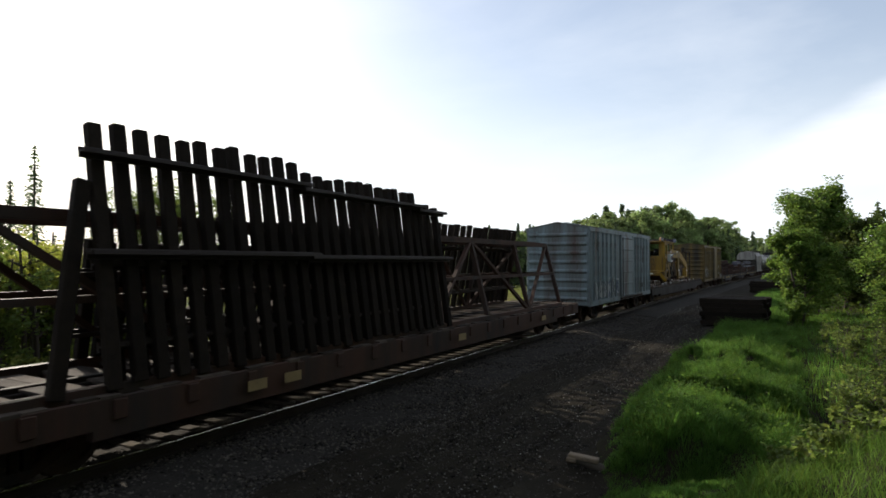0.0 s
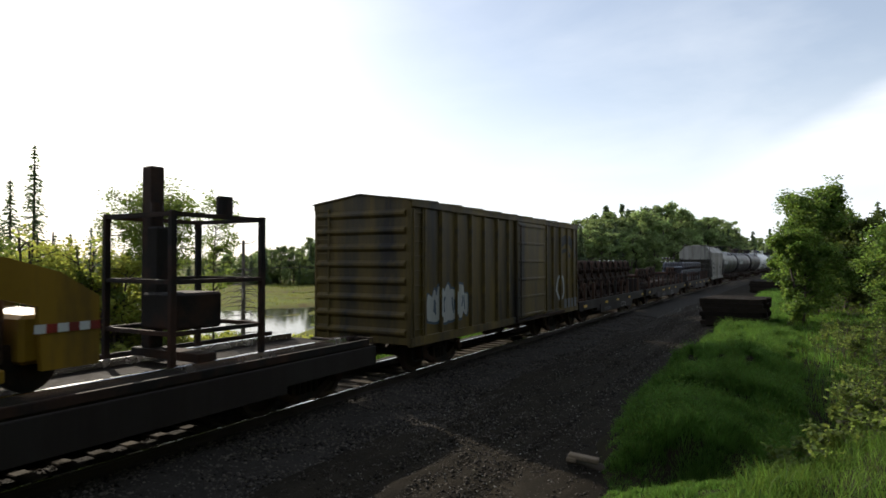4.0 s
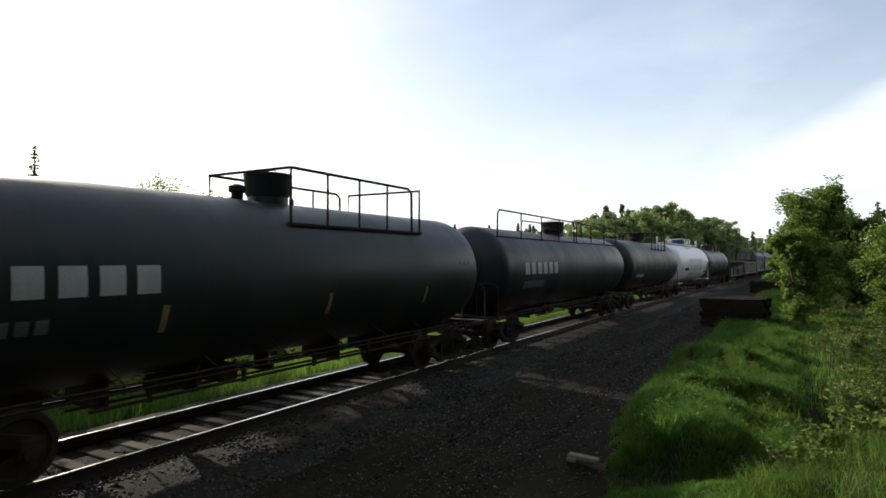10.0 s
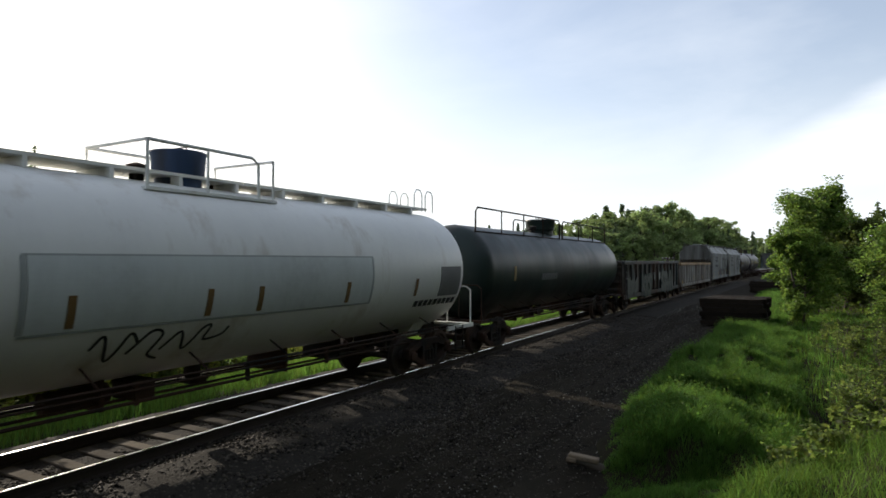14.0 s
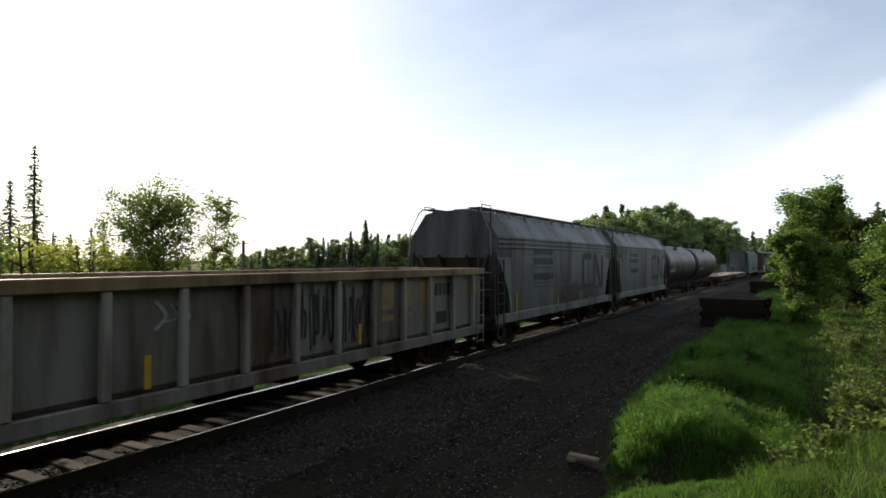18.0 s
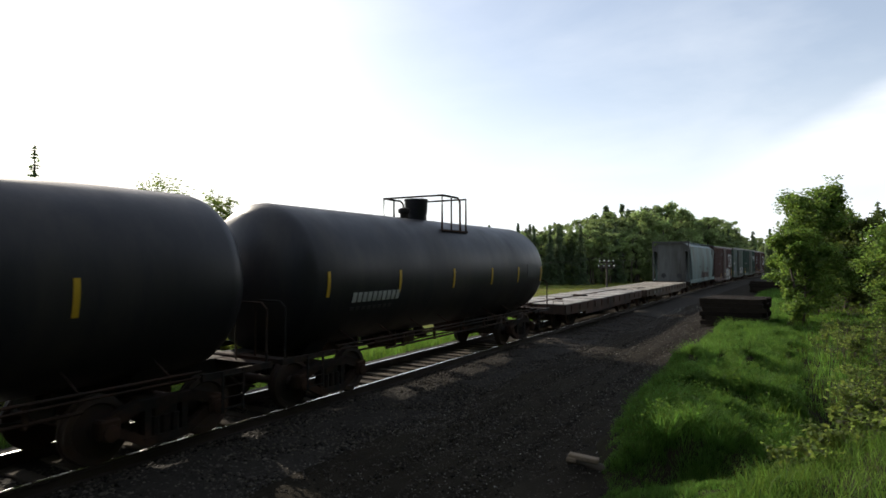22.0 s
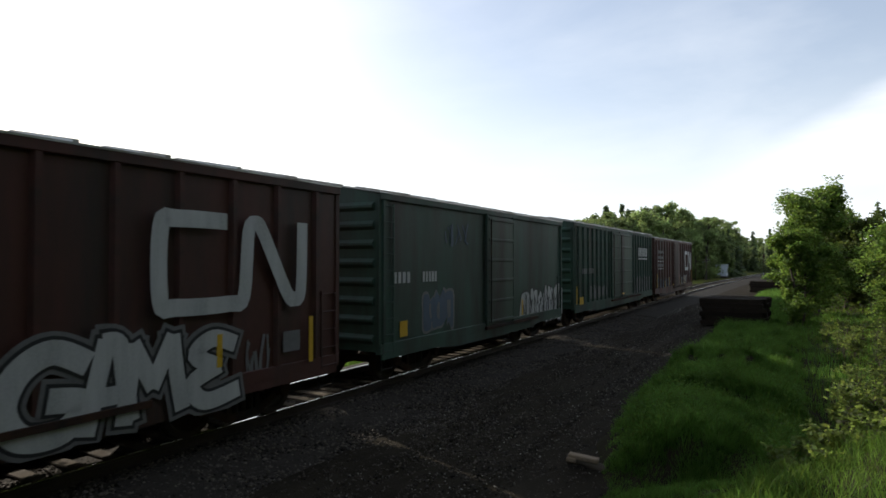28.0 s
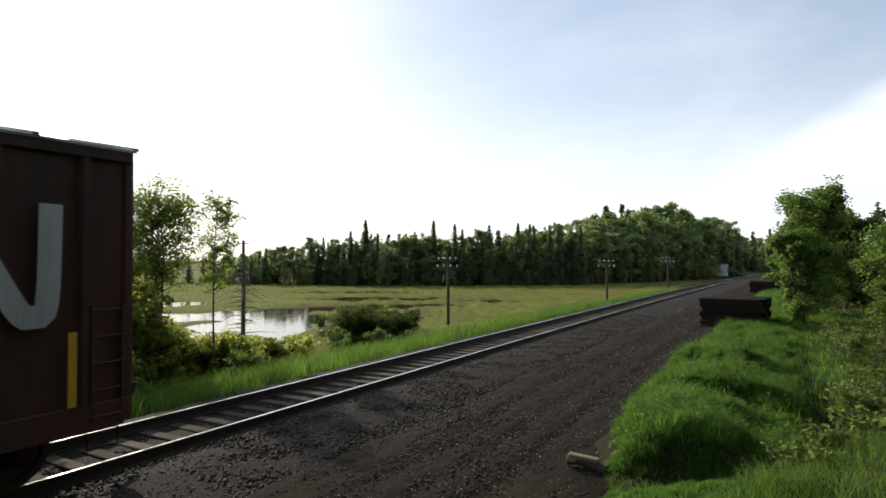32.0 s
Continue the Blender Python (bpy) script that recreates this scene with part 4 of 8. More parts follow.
def grasses():
    rng = np.random.default_rng(5)
    # the bank: a deep, billowing sward of tufts between the road and the furrow
    n = 3100
    s_ = 7.2 * (31.5 / 7.2) ** rng.random(n)
    q_ = rng.uniform(5.8, 9.6, n)
    h_ = PSI + BEND * (s_ - S_START)
    tx, ty = CENTRE.x - (RADIUS - q_) * np.cos(h_), CENTRE.y + (RADIUS - q_) * np.sin(h_)
    left = 6.06 + 0.12 * ripple(tx, ty, 1.5, 1.0) + 0.1 * ripple(tx, ty, 4.3, 2.0) + 0.78 * np.clip((13.0 - s_) / 4.0, 0, 1)
    right = 9.25 + 0.3 * ripple(tx, ty, 1.2, 3.0)
    th = (0.15 + 0.3 * (0.5 + 0.5 * ripple(tx, ty, 2.3, 0.4)) ** 1.5) * rng.uniform(0.3, 1.45, n) * np.clip((q_ - left) / 0.5 + 0.4, 0.3, 1) * np.clip((right - q_) / 0.7 + 0.3, 0.3, 1)
    th *= 1 - 0.7 * np.exp(-(((tx - 6.0) / 0.45) ** 2 + ((ty - 11.8) / 0.6) ** 2))
    th *= np.where(ty < 8.6, 0.42, 1.0)
    ok = np.flatnonzero((q_ > left) & (q_ < right) & ((ty > 8.55) | (rng.random(n) < 0.7)) & (np.hypot((tx - 2.05) / 0.42, (ty - 8.75) / 0.3) > 1))
    tr_ = rng.uniform(0.07, 0.2, n)
    which = ok[rng.integers(0, len(ok), 300000)]
    rad, ang = tr_[which] * np.sqrt(rng.random(len(which))), rng.uniform(0, 6.283, len(which))
    x, y = tx[which] + rad * np.cos(ang), ty[which] + rad * np.sin(ang)
    blades("bank_grass", "long bright green grass on the road's bank", x, y, np.clip(th[which] * (1.1 - 0.6 * (rad / tr_[which]) ** 2), 0.06, 0.8), 0.0065 + 0.0004 * s_[which], M["grass"], 1, 0.75, ang + rng.normal(0, 0.9, len(ang)))
    # broad leaves of herbs among the grass
    which = ok[rng.integers(0, len(ok), 46000)]
    which = which[(ty[which] > 8.7) & (ripple(tx[which], ty[which], 2.9, 5.0) > rng.uniform(-0.6, 0.8, len(which)))]
    rad, ang = 0.22 * np.sqrt(rng.random(len(which))), rng.uniform(0, 6.283, len(which))
    x, y = tx[which] + rad * np.cos(ang), ty[which] + rad * np.sin(ang)
    p = np.stack([x, y, ground_z(x, y) + th[which] * rng.uniform(0.5, 1.1, len(which))], 1)
    tagged(part("bank_herbs", leaves("bank_herbs", rng, p, 0.026, M["grass_mid"]), None), "small broad-leaved herbs among the bank's grass", "herbs", kind="stuff")
    # the furrow behind it and the near mound
    x, y = rng.uniform(0.6, 12, 90000), rng.uniform(3.2, 16, 90000)
    s2, q2 = sq(x, y)
    keep = (q2 > 8.4) & (y > 0.4 * x) & ((ripple(x, y, 2.0, 1.0) > rng.uniform(-1.0, 0.9, len(x))) | (y < 9.0))
    near = y < 7.25 + 0.6 * (x - 3.64)
    keep &= near | (rng.random(len(x)) < 0.5)
    blades("mound_grass", "weedy green grass on the near mound", x[keep], y[keep], (0.13 + 0.26 * np.clip(ripple(x[keep], y[keep], 2.1) * 0.7 + 0.5, 0, 1)) * np.where(near[keep], 1.0, 0.45), 0.009, M["grass_mid"], 2, 0.8)
    x, y = scatter(rng, 60000, 10, 75, 8.5, 30, 0.8)
    blades("field_grass", "rough green grass of the clearing", x, y, 0.3, 0.022, M["grass_dry"], 3)
    x, y = rng.uniform(8, 22, 40000), rng.uniform(12, 34, 40000)
    keep = (sq(x, y)[1] > 9.0) & (ripple(x, y, 1.1, 2.0) > rng.uniform(-1.3, 0.5, len(x)))
    blades("clearing_grass", "sunlit yellow-green grass of the small clearing", x[keep], y[keep], 0.3, 0.02, M["grass"], 8)
    x, y = scatter(rng, 45000, -24, 7, 6.4, 20, 0.5)
    blades("path_grass", "thin weedy grass on the trodden bank", x, y, 0.13, 0.012, M["grass_dry"], 9, 0.7)
    x, y = scatter(rng, 30000, 34, 95, 5.9, 10, 0.6)
    blades("verge_grass", "green grass beside the service road", x, y, 0.35, 0.025, M["grass"], 4)
    x, y = scatter(rng, 30000, -2, 45, -6.6, -2.7, 0.9)
    blades("embankment_weeds", "tall pale weeds on the far embankment", x, y, 0.62, 0.02, M["grass_mid"], 10, 0.6)
    x, y = scatter(rng, 62000, -3, 75, -7.5, -2.35, 0.7)
    blades("embankment_grass", "bright green grass on the far embankment", x, y, 0.34, 0.016, M["grass"], 6)
    x, y = rng.uniform(-60, 60, 90000), rng.uniform(24, 118, 90000)
    z = ground_z(x, y)
    keep = (sq(x, y)[1] < -8) & (z > -1.72) & (ripple(x, y, 0.7, 5.0) + 0.6 * ripple(x, y, 2.2) > rng.uniform(-1.2, 0.9, len(x)))
    blades("marsh_sedge", "yellow-green sedge tufts over the marsh", x[keep], y[keep], 0.22, 0.05, M["sedge"], 7)


grasses()


def stones():
    rng = np.random.default_rng(9)

    def heap(name, label, x, y, z, size, seed, mat=M["stone"]):
        r = np.random.default_rng(seed)
        n = len(x)
        base = np.array([(1, 0, 0), (-1, 0, 0), (0, 1, 0), (0, -1, 0), (0, 0, 1), (0, 0, -1)], float)
        v = base[None] * r.uniform(0.55, 1.25, (n, 6, 1)) + r.normal(size=(n, 6, 3)) * 0.18
        a = r.uniform(0, 6.283, n)
        c, s = np.cos(a), np.sin(a)
        R_ = np.zeros((n, 3, 3))
        R_[:, 0, 0], R_[:, 0, 1], R_[:, 1, 0], R_[:, 1, 1], R_[:, 2, 2] = c, -s, s, c, 0.75
        v = np.einsum("nij,nkj->nki", R_, v) * (size * r.uniform(0.5, 1.35, n))[:, None, None] + np.stack([x, y, z], 1)[:, None]
        tri = np.array([(0, 2, 4), (2, 1, 4), (1, 3, 4), (3, 0, 4), (2, 0, 5), (1, 2, 5), (3, 1, 5), (0, 3, 5)])
        f = (np.arange(n)[:, None, None] * 6 + tri[None]).reshape(-1, 3)
        tagged(part(name, soup(name, v.reshape(-1, 3), f, mat), None), label, "stones", kind="stuff")
    x, y = scatter(rng, 30000, -3, 34, 0.9, 3.4)
    q = sq(x, y)[1]
    heap("ballast_stones", "loose grey crushed stones along the track", x, y, np.interp(q, [0.9, 1.0, 1.4, 1.75, 2.1, 2.5, 2.9, 3.4], [-0.16, -0.14, -0.13, -0.165, -0.215, -0.27, -0.325, -0.32]), 0.032, 1)
    s_, q_ = rng.uniform(-3, 45, 15000), 3.0 + 2.6 * rng.random(15000) ** 1.6
    h_ = PSI + BEND * (s_ - S_START)
    x, y = CENTRE.x - (RADIUS - q_) * np.cos(h_), CENTRE.y + (RADIUS - q_) * np.sin(h_)
    heap("strewn_stones", "grey stones strewn from the ballast over the road", x, y, np.interp(q_, [2.9, 3.4], [-0.33, -0.313]), 0.027, 6)
    x, y = scatter(rng, 34000, -3, 40, 2.9, 6.8)
    s2, q2 = sq(x, y)
    heap("road_stones", "small loose stones on the road", x, y, -0.303 + 0.02 * np.sin(s2 * 0.7 + q2) - 0.12 * np.maximum(0, np.abs(q2 - 4.7) - 1.7), 0.018, 2)
    # pale stones strewn as painted glints over the gravel
    x, y = scatter(rng, 7000, -3, 45, 2.6, 6.6)
    s2, q = sq(x, y)
    heap("pale_stones", "scattered pale stones on the gravel, their glints put into the colour", x, y, np.interp(q, [1.75, 2.1, 2.5, 2.9, 3.4], [-0.165, -0.21, -0.265, -0.315, -0.302]) + np.where(q > 3.2, 0.02 * np.sin(s2 * 0.7 + q), 0), 0.015, 5, M["pale_glint_stone"])
    x, y = scatter(rng, 12000, -2, 40, -2.7, -0.9)
    q = sq(x, y)[1]
    heap("far_ballast_stones", "loose grey stones beyond the far rail", x, y, np.interp(q, [-2.5, -2.1, -1.75, -1.4, -0.9], [-0.47, -0.33, -0.222, -0.178, -0.19]), 0.032, 3)
    x, y = scatter(rng, 14000, -2, 34, -0.7, 0.7)
    heap("crib_stones", "grey ballast stones between the ties", x, y, np.full(len(x), -0.218), 0.026, 4)


stones()


# ---- paints of the train ----
def paint(name, rgb, dirt=GRIME, amount=0.4, rough=0.55, metal=0.0):
    return material(name, rgb, rough, metal, spec=0.3, vary=0.22, scale=0.9, dirt=dirt, dirt_amount=amount, dirt_scale=1.1, streak=True, bump=0.08, bump_scale=12)


P = dict(
    grey_blue=paint("faded_grey_blue_paint", (0.2, 0.25, 0.262), RUST, 0.3),
    yellow=paint("faded_yellow_paint", (0.15, 0.1, 0.02), GRIME, 0.5),
    brown=paint("mineral_brown_paint", (0.075, 0.03, 0.024), GRIME, 0.4),
    green=paint("dull_green_paint", (0.035, 0.075, 0.055), GRIME, 0.4),
    green_door=paint("faded_green_door_paint", (0.045, 0.08, 0.055), GRIME, 0.4),
    black=paint("black_tank_paint", (0.02, 0.02, 0.024), (0.045, 0.04, 0.036), 0.3, 0.42),
    dark_green=paint("dark_green_tank_paint", (0.018, 0.03, 0.028), (0.04, 0.036, 0.032), 0.3, 0.4),
    white=material("dusty_white_paint", (0.72, 0.72, 0.69), 0.38, vary=0.08, scale=0.9, dirt=(0.45, 0.4, 0.33), dirt_amount=0.1, dirt_scale=1.1, streak=True, bump=0.04, bump_scale=12),
    hopper=paint("light_grey_hopper_paint", (0.26, 0.25, 0.225), (0.09, 0.07, 0.055), 0.35),
    deck_worn=material("splintered_deck_board", (0.34, 0.3, 0.24), 0.85, vary=0.5, scale=2.0, per_object=0.12, dirt=(0.05, 0.035, 0.024), dirt_amount=0.36, dirt_scale=2.2, bump=0.8),
    hopper_blue=paint("pale_grey_hopper_paint", (0.205, 0.22, 0.22), (0.08, 0.065, 0.05), 0.35),
    # ends darker than the sides: their shade is put into the paint, under grime
    hopper_end_shaded=paint("grimy_shaded_hopper_end", (0.1, 0.105, 0.1), GRIME, 0.45),
    # grime, deepened by the shade of the cut-away ends put into the colour
    hopper_grime_shade=paint("grimed_shaded_hopper_steel", (0.05, 0.046, 0.04), GRIME, 0.4),
    gon_dark=paint("dark_gondola_paint", (0.04, 0.05, 0.05), RUST, 0.45),
    gon_grey=paint("chalky_grey_gondola_paint", (0.24, 0.23, 0.21), RUST, 0.4),
    patch_rim=paint("dull_patch_rim_paint", (0.33, 0.35, 0.34), None),
    tan_sill=paint("rusty_brown_sill_paint", (0.05, 0.034, 0.022), RUST, 0.4),
    gon_post=paint("worn_pale_post_paint", (0.36, 0.34, 0.3), RUST, 0.35),
    gon_cap=paint("rusty_tan_chord_paint", (0.3, 0.21, 0.11), RUST, 0.4),
    rust_steel=paint("rusted_steel", (0.07, 0.034, 0.022), GRIME, 0.4, 0.75),
    flat_dark=paint("grimy_dark_flat_car_steel", (0.02, 0.014, 0.0115), GRIME, 0.4, 0.75),
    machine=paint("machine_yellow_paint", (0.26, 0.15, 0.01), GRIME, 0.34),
    galv=material("galvanised_roof_sheet", (0.42, 0.42, 0.41), 0.4, 0.6, vary=0.25, scale=2.0, dirt=(0.14, 0.11, 0.08), bump=0.1),
    mark_faint=material("dull_dark_marking", (0.055, 0.055, 0.055), 0.6, vary=0.3, scale=3.0, bump=0.05),
    mark_olive=material("faded_olive_spray_paint", (0.08, 0.088, 0.068), 0.7, vary=0.35, scale=2.0, bump=0.05, streak=True),
    mark_white=material("chalked_white_marking", (0.42, 0.43, 0.42), 0.6, vary=0.3, scale=3.0, bump=0.05, streak=True),
    mark_black=material("black_marking", (0.018, 0.018, 0.02), 0.6, vary=0.3, scale=3.0, bump=0.05),
    mark_grey=material("grey_marking", (0.14, 0.14, 0.14), 0.6, vary=0.3, scale=3.0, bump=0.05),
    mark_blue=material("blue_spray_paint", (0.06, 0.09, 0.13), 0.6, vary=0.35, scale=2.0, bump=0.05),
    mark_gold=material("faded_gold_marking", (0.3, 0.21, 0.09), 0.6, vary=0.3, scale=3.0, bump=0.05),
    rust_tape=material("browned_reflector_tape", (0.16, 0.09, 0.03), 0.6, vary=0.3, scale=4.0, bump=0.02),
    reflector=material("yellow_reflector_tape", (0.6, 0.37, 0.03), 0.35, vary=0.12, scale=4.0, bump=0.02),
    blue_dome=paint("blue_dome_paint", (0.03, 0.06, 0.13)),
    deck_dark=material("oil_dark_deck_board", (0.09, 0.07, 0.055), 0.9, vary=0.45, scale=2.2, per_object=0.5, spec=0.12, dirt=(0.03, 0.024, 0.02), dirt_amount=0.5, bump=0.4),
    hopper_teal=paint("pale_blue_green_hopper_paint", (0.125, 0.185, 0.18), (0.08, 0.065, 0.05), 0.35),
    deck=material("weathered_deck_board", (0.34, 0.32, 0.29), 0.8, vary=0.4, scale=2.2, per_object=0.5, dirt=(0.08, 0.06, 0.045), dirt_amount=0.4, bump=0.4),
    glass=material("cab_glass", (0.5, 0.55, 0.55), 0.05, vary=0.05, bump=0.0, spec=0.6),
    bluewheel=material("machined_wheel_face", (0.07, 0.075, 0.09), 0.35, 0.8, vary=0.2, scale=5.0, dirt=RUST, dirt_amount=0.25),
    red=paint("red_cabinet_paint", (0.3, 0.03, 0.02)),
    beacon=material("amber_beacon_plastic", (0.5, 0.16, 0.02), 0.25, vary=0.1, bump=0.0),
    ac_white=material("white_enamel_casing", (0.62, 0.64, 0.62), 0.4, vary=0.12, scale=3.0, bump=0.02),
    blue_sheet=paint("blue_board_paint", (0.04, 0.06, 0.12)),
)
g_ = P["glass"].node_tree.nodes["Principled BSDF"]
g_.inputs["Transmission Weight"].default_value = 1.0
for link in list(P["glass"].node_tree.links):
    if link.to_node == g_:
        P["glass"].node_tree.links.remove(link)
g_.inputs["Base Color"].default_value, g_.inputs["Roughness"].default_value, g_.inputs["IOR"].default_value = (0.82, 0.9, 0.9, 1), 0.0, 1.05
CACHE = {}


def shared(key, build, mat, smooth=None):
    """One mesh for alike pieces."""
    k = (key, mat.name)
    if k not in CACHE:
        CACHE[k] = build().data(key if isinstance(key, str) else key[0], mat, smooth)
    return CACHE[k]


POSTS = {}  # where the side posts of each box car stand
AXLES = []  # (wheelset, place of its bogie along the train)


def wheelset_mesh():
    m = Mesh()
    m.tube([(-1.0, 0, 0), (1.0, 0, 0)], 0.08, 12)
    for sx in (-1, 1):
        m.lathe([(sx * 0.66, 0.1), (sx * 0.7, 0.12), (sx * 0.705, 0.33), (sx * 0.7, 0.36), (sx * 0.69, 0.482), (sx * 0.72, 0.482), (sx * 0.73, 0.459), (sx * 0.83, 0.455),
                 (sx * 0.832, 0.37), (sx * 0.79, 0.34), (sx * 0.78, 0.14), (sx * 0.86, 0.12), (sx * 0.86, 0.08)], "x", 28)
    return m


def side_frame_mesh():
    m = Mesh()
    m.beam((0, -0.95, 0.55), (0, -0.42, 0.72), 0.16, 0.16)
    m.beam((0, 0.95, 0.55), (0, 0.42, 0.72), 0.16, 0.16)
    m.beam((0, -0.46, 0.72), (0, 0.46, 0.72), 0.16, 0.14)
    m.beam((0, -0.85, 0.48), (0, -0.32, 0.2), 0.14, 0.13)
    m.beam((0, 0.85, 0.48), (0, 0.32, 0.2), 0.14, 0.13)
    m.beam((0, -0.36, 0.2), (0, 0.36, 0.2), 0.16, 0.12)
    for sy in (-1, 1):
        m.beam((0, sy * 0.3, 0.18), (0, sy * 0.3, 0.7), 0.14, 0.1, (0, 1, 0))
        m.box(-0.1, 0.12, sy * 0.875 - 0.15, sy * 0.875 + 0.15, 0.36, 0.64, 0.03)
        m.lathe([(0.12, 0.12), (0.16, 0.11), (0.17, 0.06)], "x", 12, (0, sy * 0.875, 0.457))
    for k in (-0.16, 0.0, 0.16):
        m.tube([(0.02, k, 0.26), (0.02, k, 0.52)], 0.065, 8)
    return m


def bogie(car, y, u):
    """A three-piece bogie: bolster, two side frames, two wheelsets."""
    b = part("bogie", shared("bolster", lambda: Mesh().box(-1.05, 1.05, -0.2, 0.2, 0.5, 0.72, 0.03).tube([(0, 0, 0.7), (0, 0, 0.86)], 0.25, 14)
                             .box(-0.9, 0.9, -0.62, -0.56, 0.3, 0.42).box(-0.9, 0.9, 0.56, 0.62, 0.3, 0.42), M["steel_dark"]), None, car, at=(0, y, 0))
    for sx in (-1, 1):
        part("side_frame", shared("side_frame", side_frame_mesh, M["steel_dark"]), None, b, at=pose(sx * 1.0, 0, 0, 0, 0, 0 if sx > 0 else 180))
    for sy in (-0.875, 0.875):
        w = part("wheelset", shared("wheelset", wheelset_mesh, M["wheel"], 35), None, b, at=(0, sy, 0.457))
        AXLES.append((w, u + y + sy, sy))


def coupler(car, y, way):
    part("coupler", shared("coupler", lambda: Mesh().box(-0.07, 0.07, -0.3, 0.42, 0.78, 0.92, 0.02).box(-0.17, 0.13, 0.36, 0.62, 0.71, 0.99, 0.04).box(-0.3, 0.3, -0.1, 0.0, 0.68, 1.05, 0.02)
                           .tube([(0.25, 0, 0.75), (0.28, 0.3, 0.5), (0.3, 0.62, 0.42)], 0.028, 6), M["steel_dark"]), None, car, at=pose(0, y, 0, 0, 0, 0 if way > 0 else 180))


def running_gear(car, L, u, inset=1.9, sill=True):
    for sy in (-1, 1):
        bogie(car, sy * (L / 2 - inset), u)
        coupler(car, sy * L / 2, sy)
    if sill:
        m = Mesh().box(-0.18, 0.18, -L / 2, L / 2, 0.72, 1.0, 0.02)
        part("centre_sill", m, M["steel_dark"], car)
        b = Mesh().tube([(0.75, -0.9, 0.62), (0.75, 0.1, 0.62)], 0.16, 10).box(0.55, 0.95, -0.05, 0.12, 0.5, 0.78, 0.02)
        b.tube([(0.3, -L / 2 + 2.6, 0.52), (0.34, -0.9, 0.58)], 0.022, 6).tube([(0.3, L / 2 - 2.6, 0.52), (0.34, 0.1, 0.58)], 0.022, 6)
        b.box(0.35, 0.85, 0.9, 1.35, 0.48, 0.82, 0.03).beam((0.2, -0.9, 0.78), (0.9, -0.9, 0.78), 0.06, 0.2).beam((0.2, 1.1, 0.84), (0.9, 1.1, 0.84), 0.06, 0.1)
        part("brake_gear", b, M["steel_dark"], car)


def ladder(car, x, y, z0, z1, mat, width=0.42, face="side", off=0.1):
    """A ladder of two stiles and rungs on a side (x outwards) or an end (y outwards)."""
    def build():
        m = Mesh()
        n = max(3, round((z1 - z0) / 0.36))
        for k in range(n + 1):
            z = z0 + 0.06 + (z1 - z0 - 0.12) * k / n
            m.tube([(0.0, -width / 2, z), (off, -width / 2, z), (off, width / 2, z), (0.0, width / 2, z)], 0.012, 5)
        for s in (-1, 1):
            m.box(off - 0.02, off + 0.006, s * width / 2 - 0.02, s * width / 2 + 0.02, z0, z1)
        return m
    turn = {"side": 0 if x > 0 else 180, "front": -90, "rear": 90}[face]
    part("ladder", shared(("ladder", round(z0, 2), round(z1, 2), width, off), build, mat), None, car, at=pose(x, y, 0, 0, 0, turn))


def bars(car, x, y0, y1, z0, z1, n, mat, skew=0.0, name="marking"):
    """A line of lettering as plain bars."""
    w = (y1 - y0) / n
    e = 0.17 if n > 1 else 0.0
    for k in range(n):
        a, b = y0 + k * w + w * e, y0 + (k + 1) * w - w * e
        part(name, Mesh().plate([(a, z0), (b, z0), (b + skew, z1), (a + skew, z1)], x), mat, car)


def ribbon(pts, w):
    """The outline of a band w wide along points (y, z), as quads."""
    out = []
    n = len(pts)
    nor = []
    for i in range(n):
        a, b = Vector(pts[max(i - 1, 0)]), Vector(pts[min(i + 1, n - 1)])
        d = (b - a).normalized()
        nor.append(Vector((-d.y, d.x)))
    for i in range(n - 1):
        p, q = Vector(pts[i]), Vector(pts[i + 1])
        out.append([p + nor[i] * w / 2, p - nor[i] * w / 2, q - nor[i + 1] * w / 2, q + nor[i + 1] * w / 2])
    return out


def strip(pts, w, x, t=0.005, floor=-9.0):
    """One connected thin band w wide along points (y, z) at x."""
    quads = ribbon(pts, w)
    rim = [(q[0], q[1]) for q in quads] + [(quads[-1][3], quads[-1][2])]
    v = [(x + d, p.x, max(floor, p.y)) for a, b in rim for p in (a, b) for d in (0, t)]
    f = []
    for i in range(len(rim) - 1):
        a, b = 4 * i, 4 * i + 4
        f += [(a + 1, a + 3, b + 3, b + 1), (a, b, b + 2, a + 2), (a, a + 1, b + 1, b), (a + 2, b + 2, b + 3, a + 3)]
    f += [(0, 2, 3, 1), (4 * len(rim) - 4, 4 * len(rim) - 3, 4 * len(rim) - 1, 4 * len(rim) - 2)]
    return Mesh().add(v, f)


def curve2(pts, n=5):
    """A smooth line through points."""
    pts = [Vector(p) for p in pts]
    out = []
    for i in range(len(pts) - 1):
        p0, p1, p2, p3 = pts[max(i - 1, 0)], pts[i], pts[i + 1], pts[min(i + 2, len(pts) - 1)]
        for k in range(n):
            t = k / n
            out.append(0.5 * ((2 * p1) + (p2 - p0) * t + (2 * p0 - 5 * p1 + 4 * p2 - p3) * t * t + (3 * p1 - p0 - 3 * p2 + p3) * t ** 3))
    return out + [pts[-1]]


def band(car, x, pts, w, mat, name="marking", label="", n=5):
    return part(name, strip(curve2(pts, n), w, x), mat, car, label)


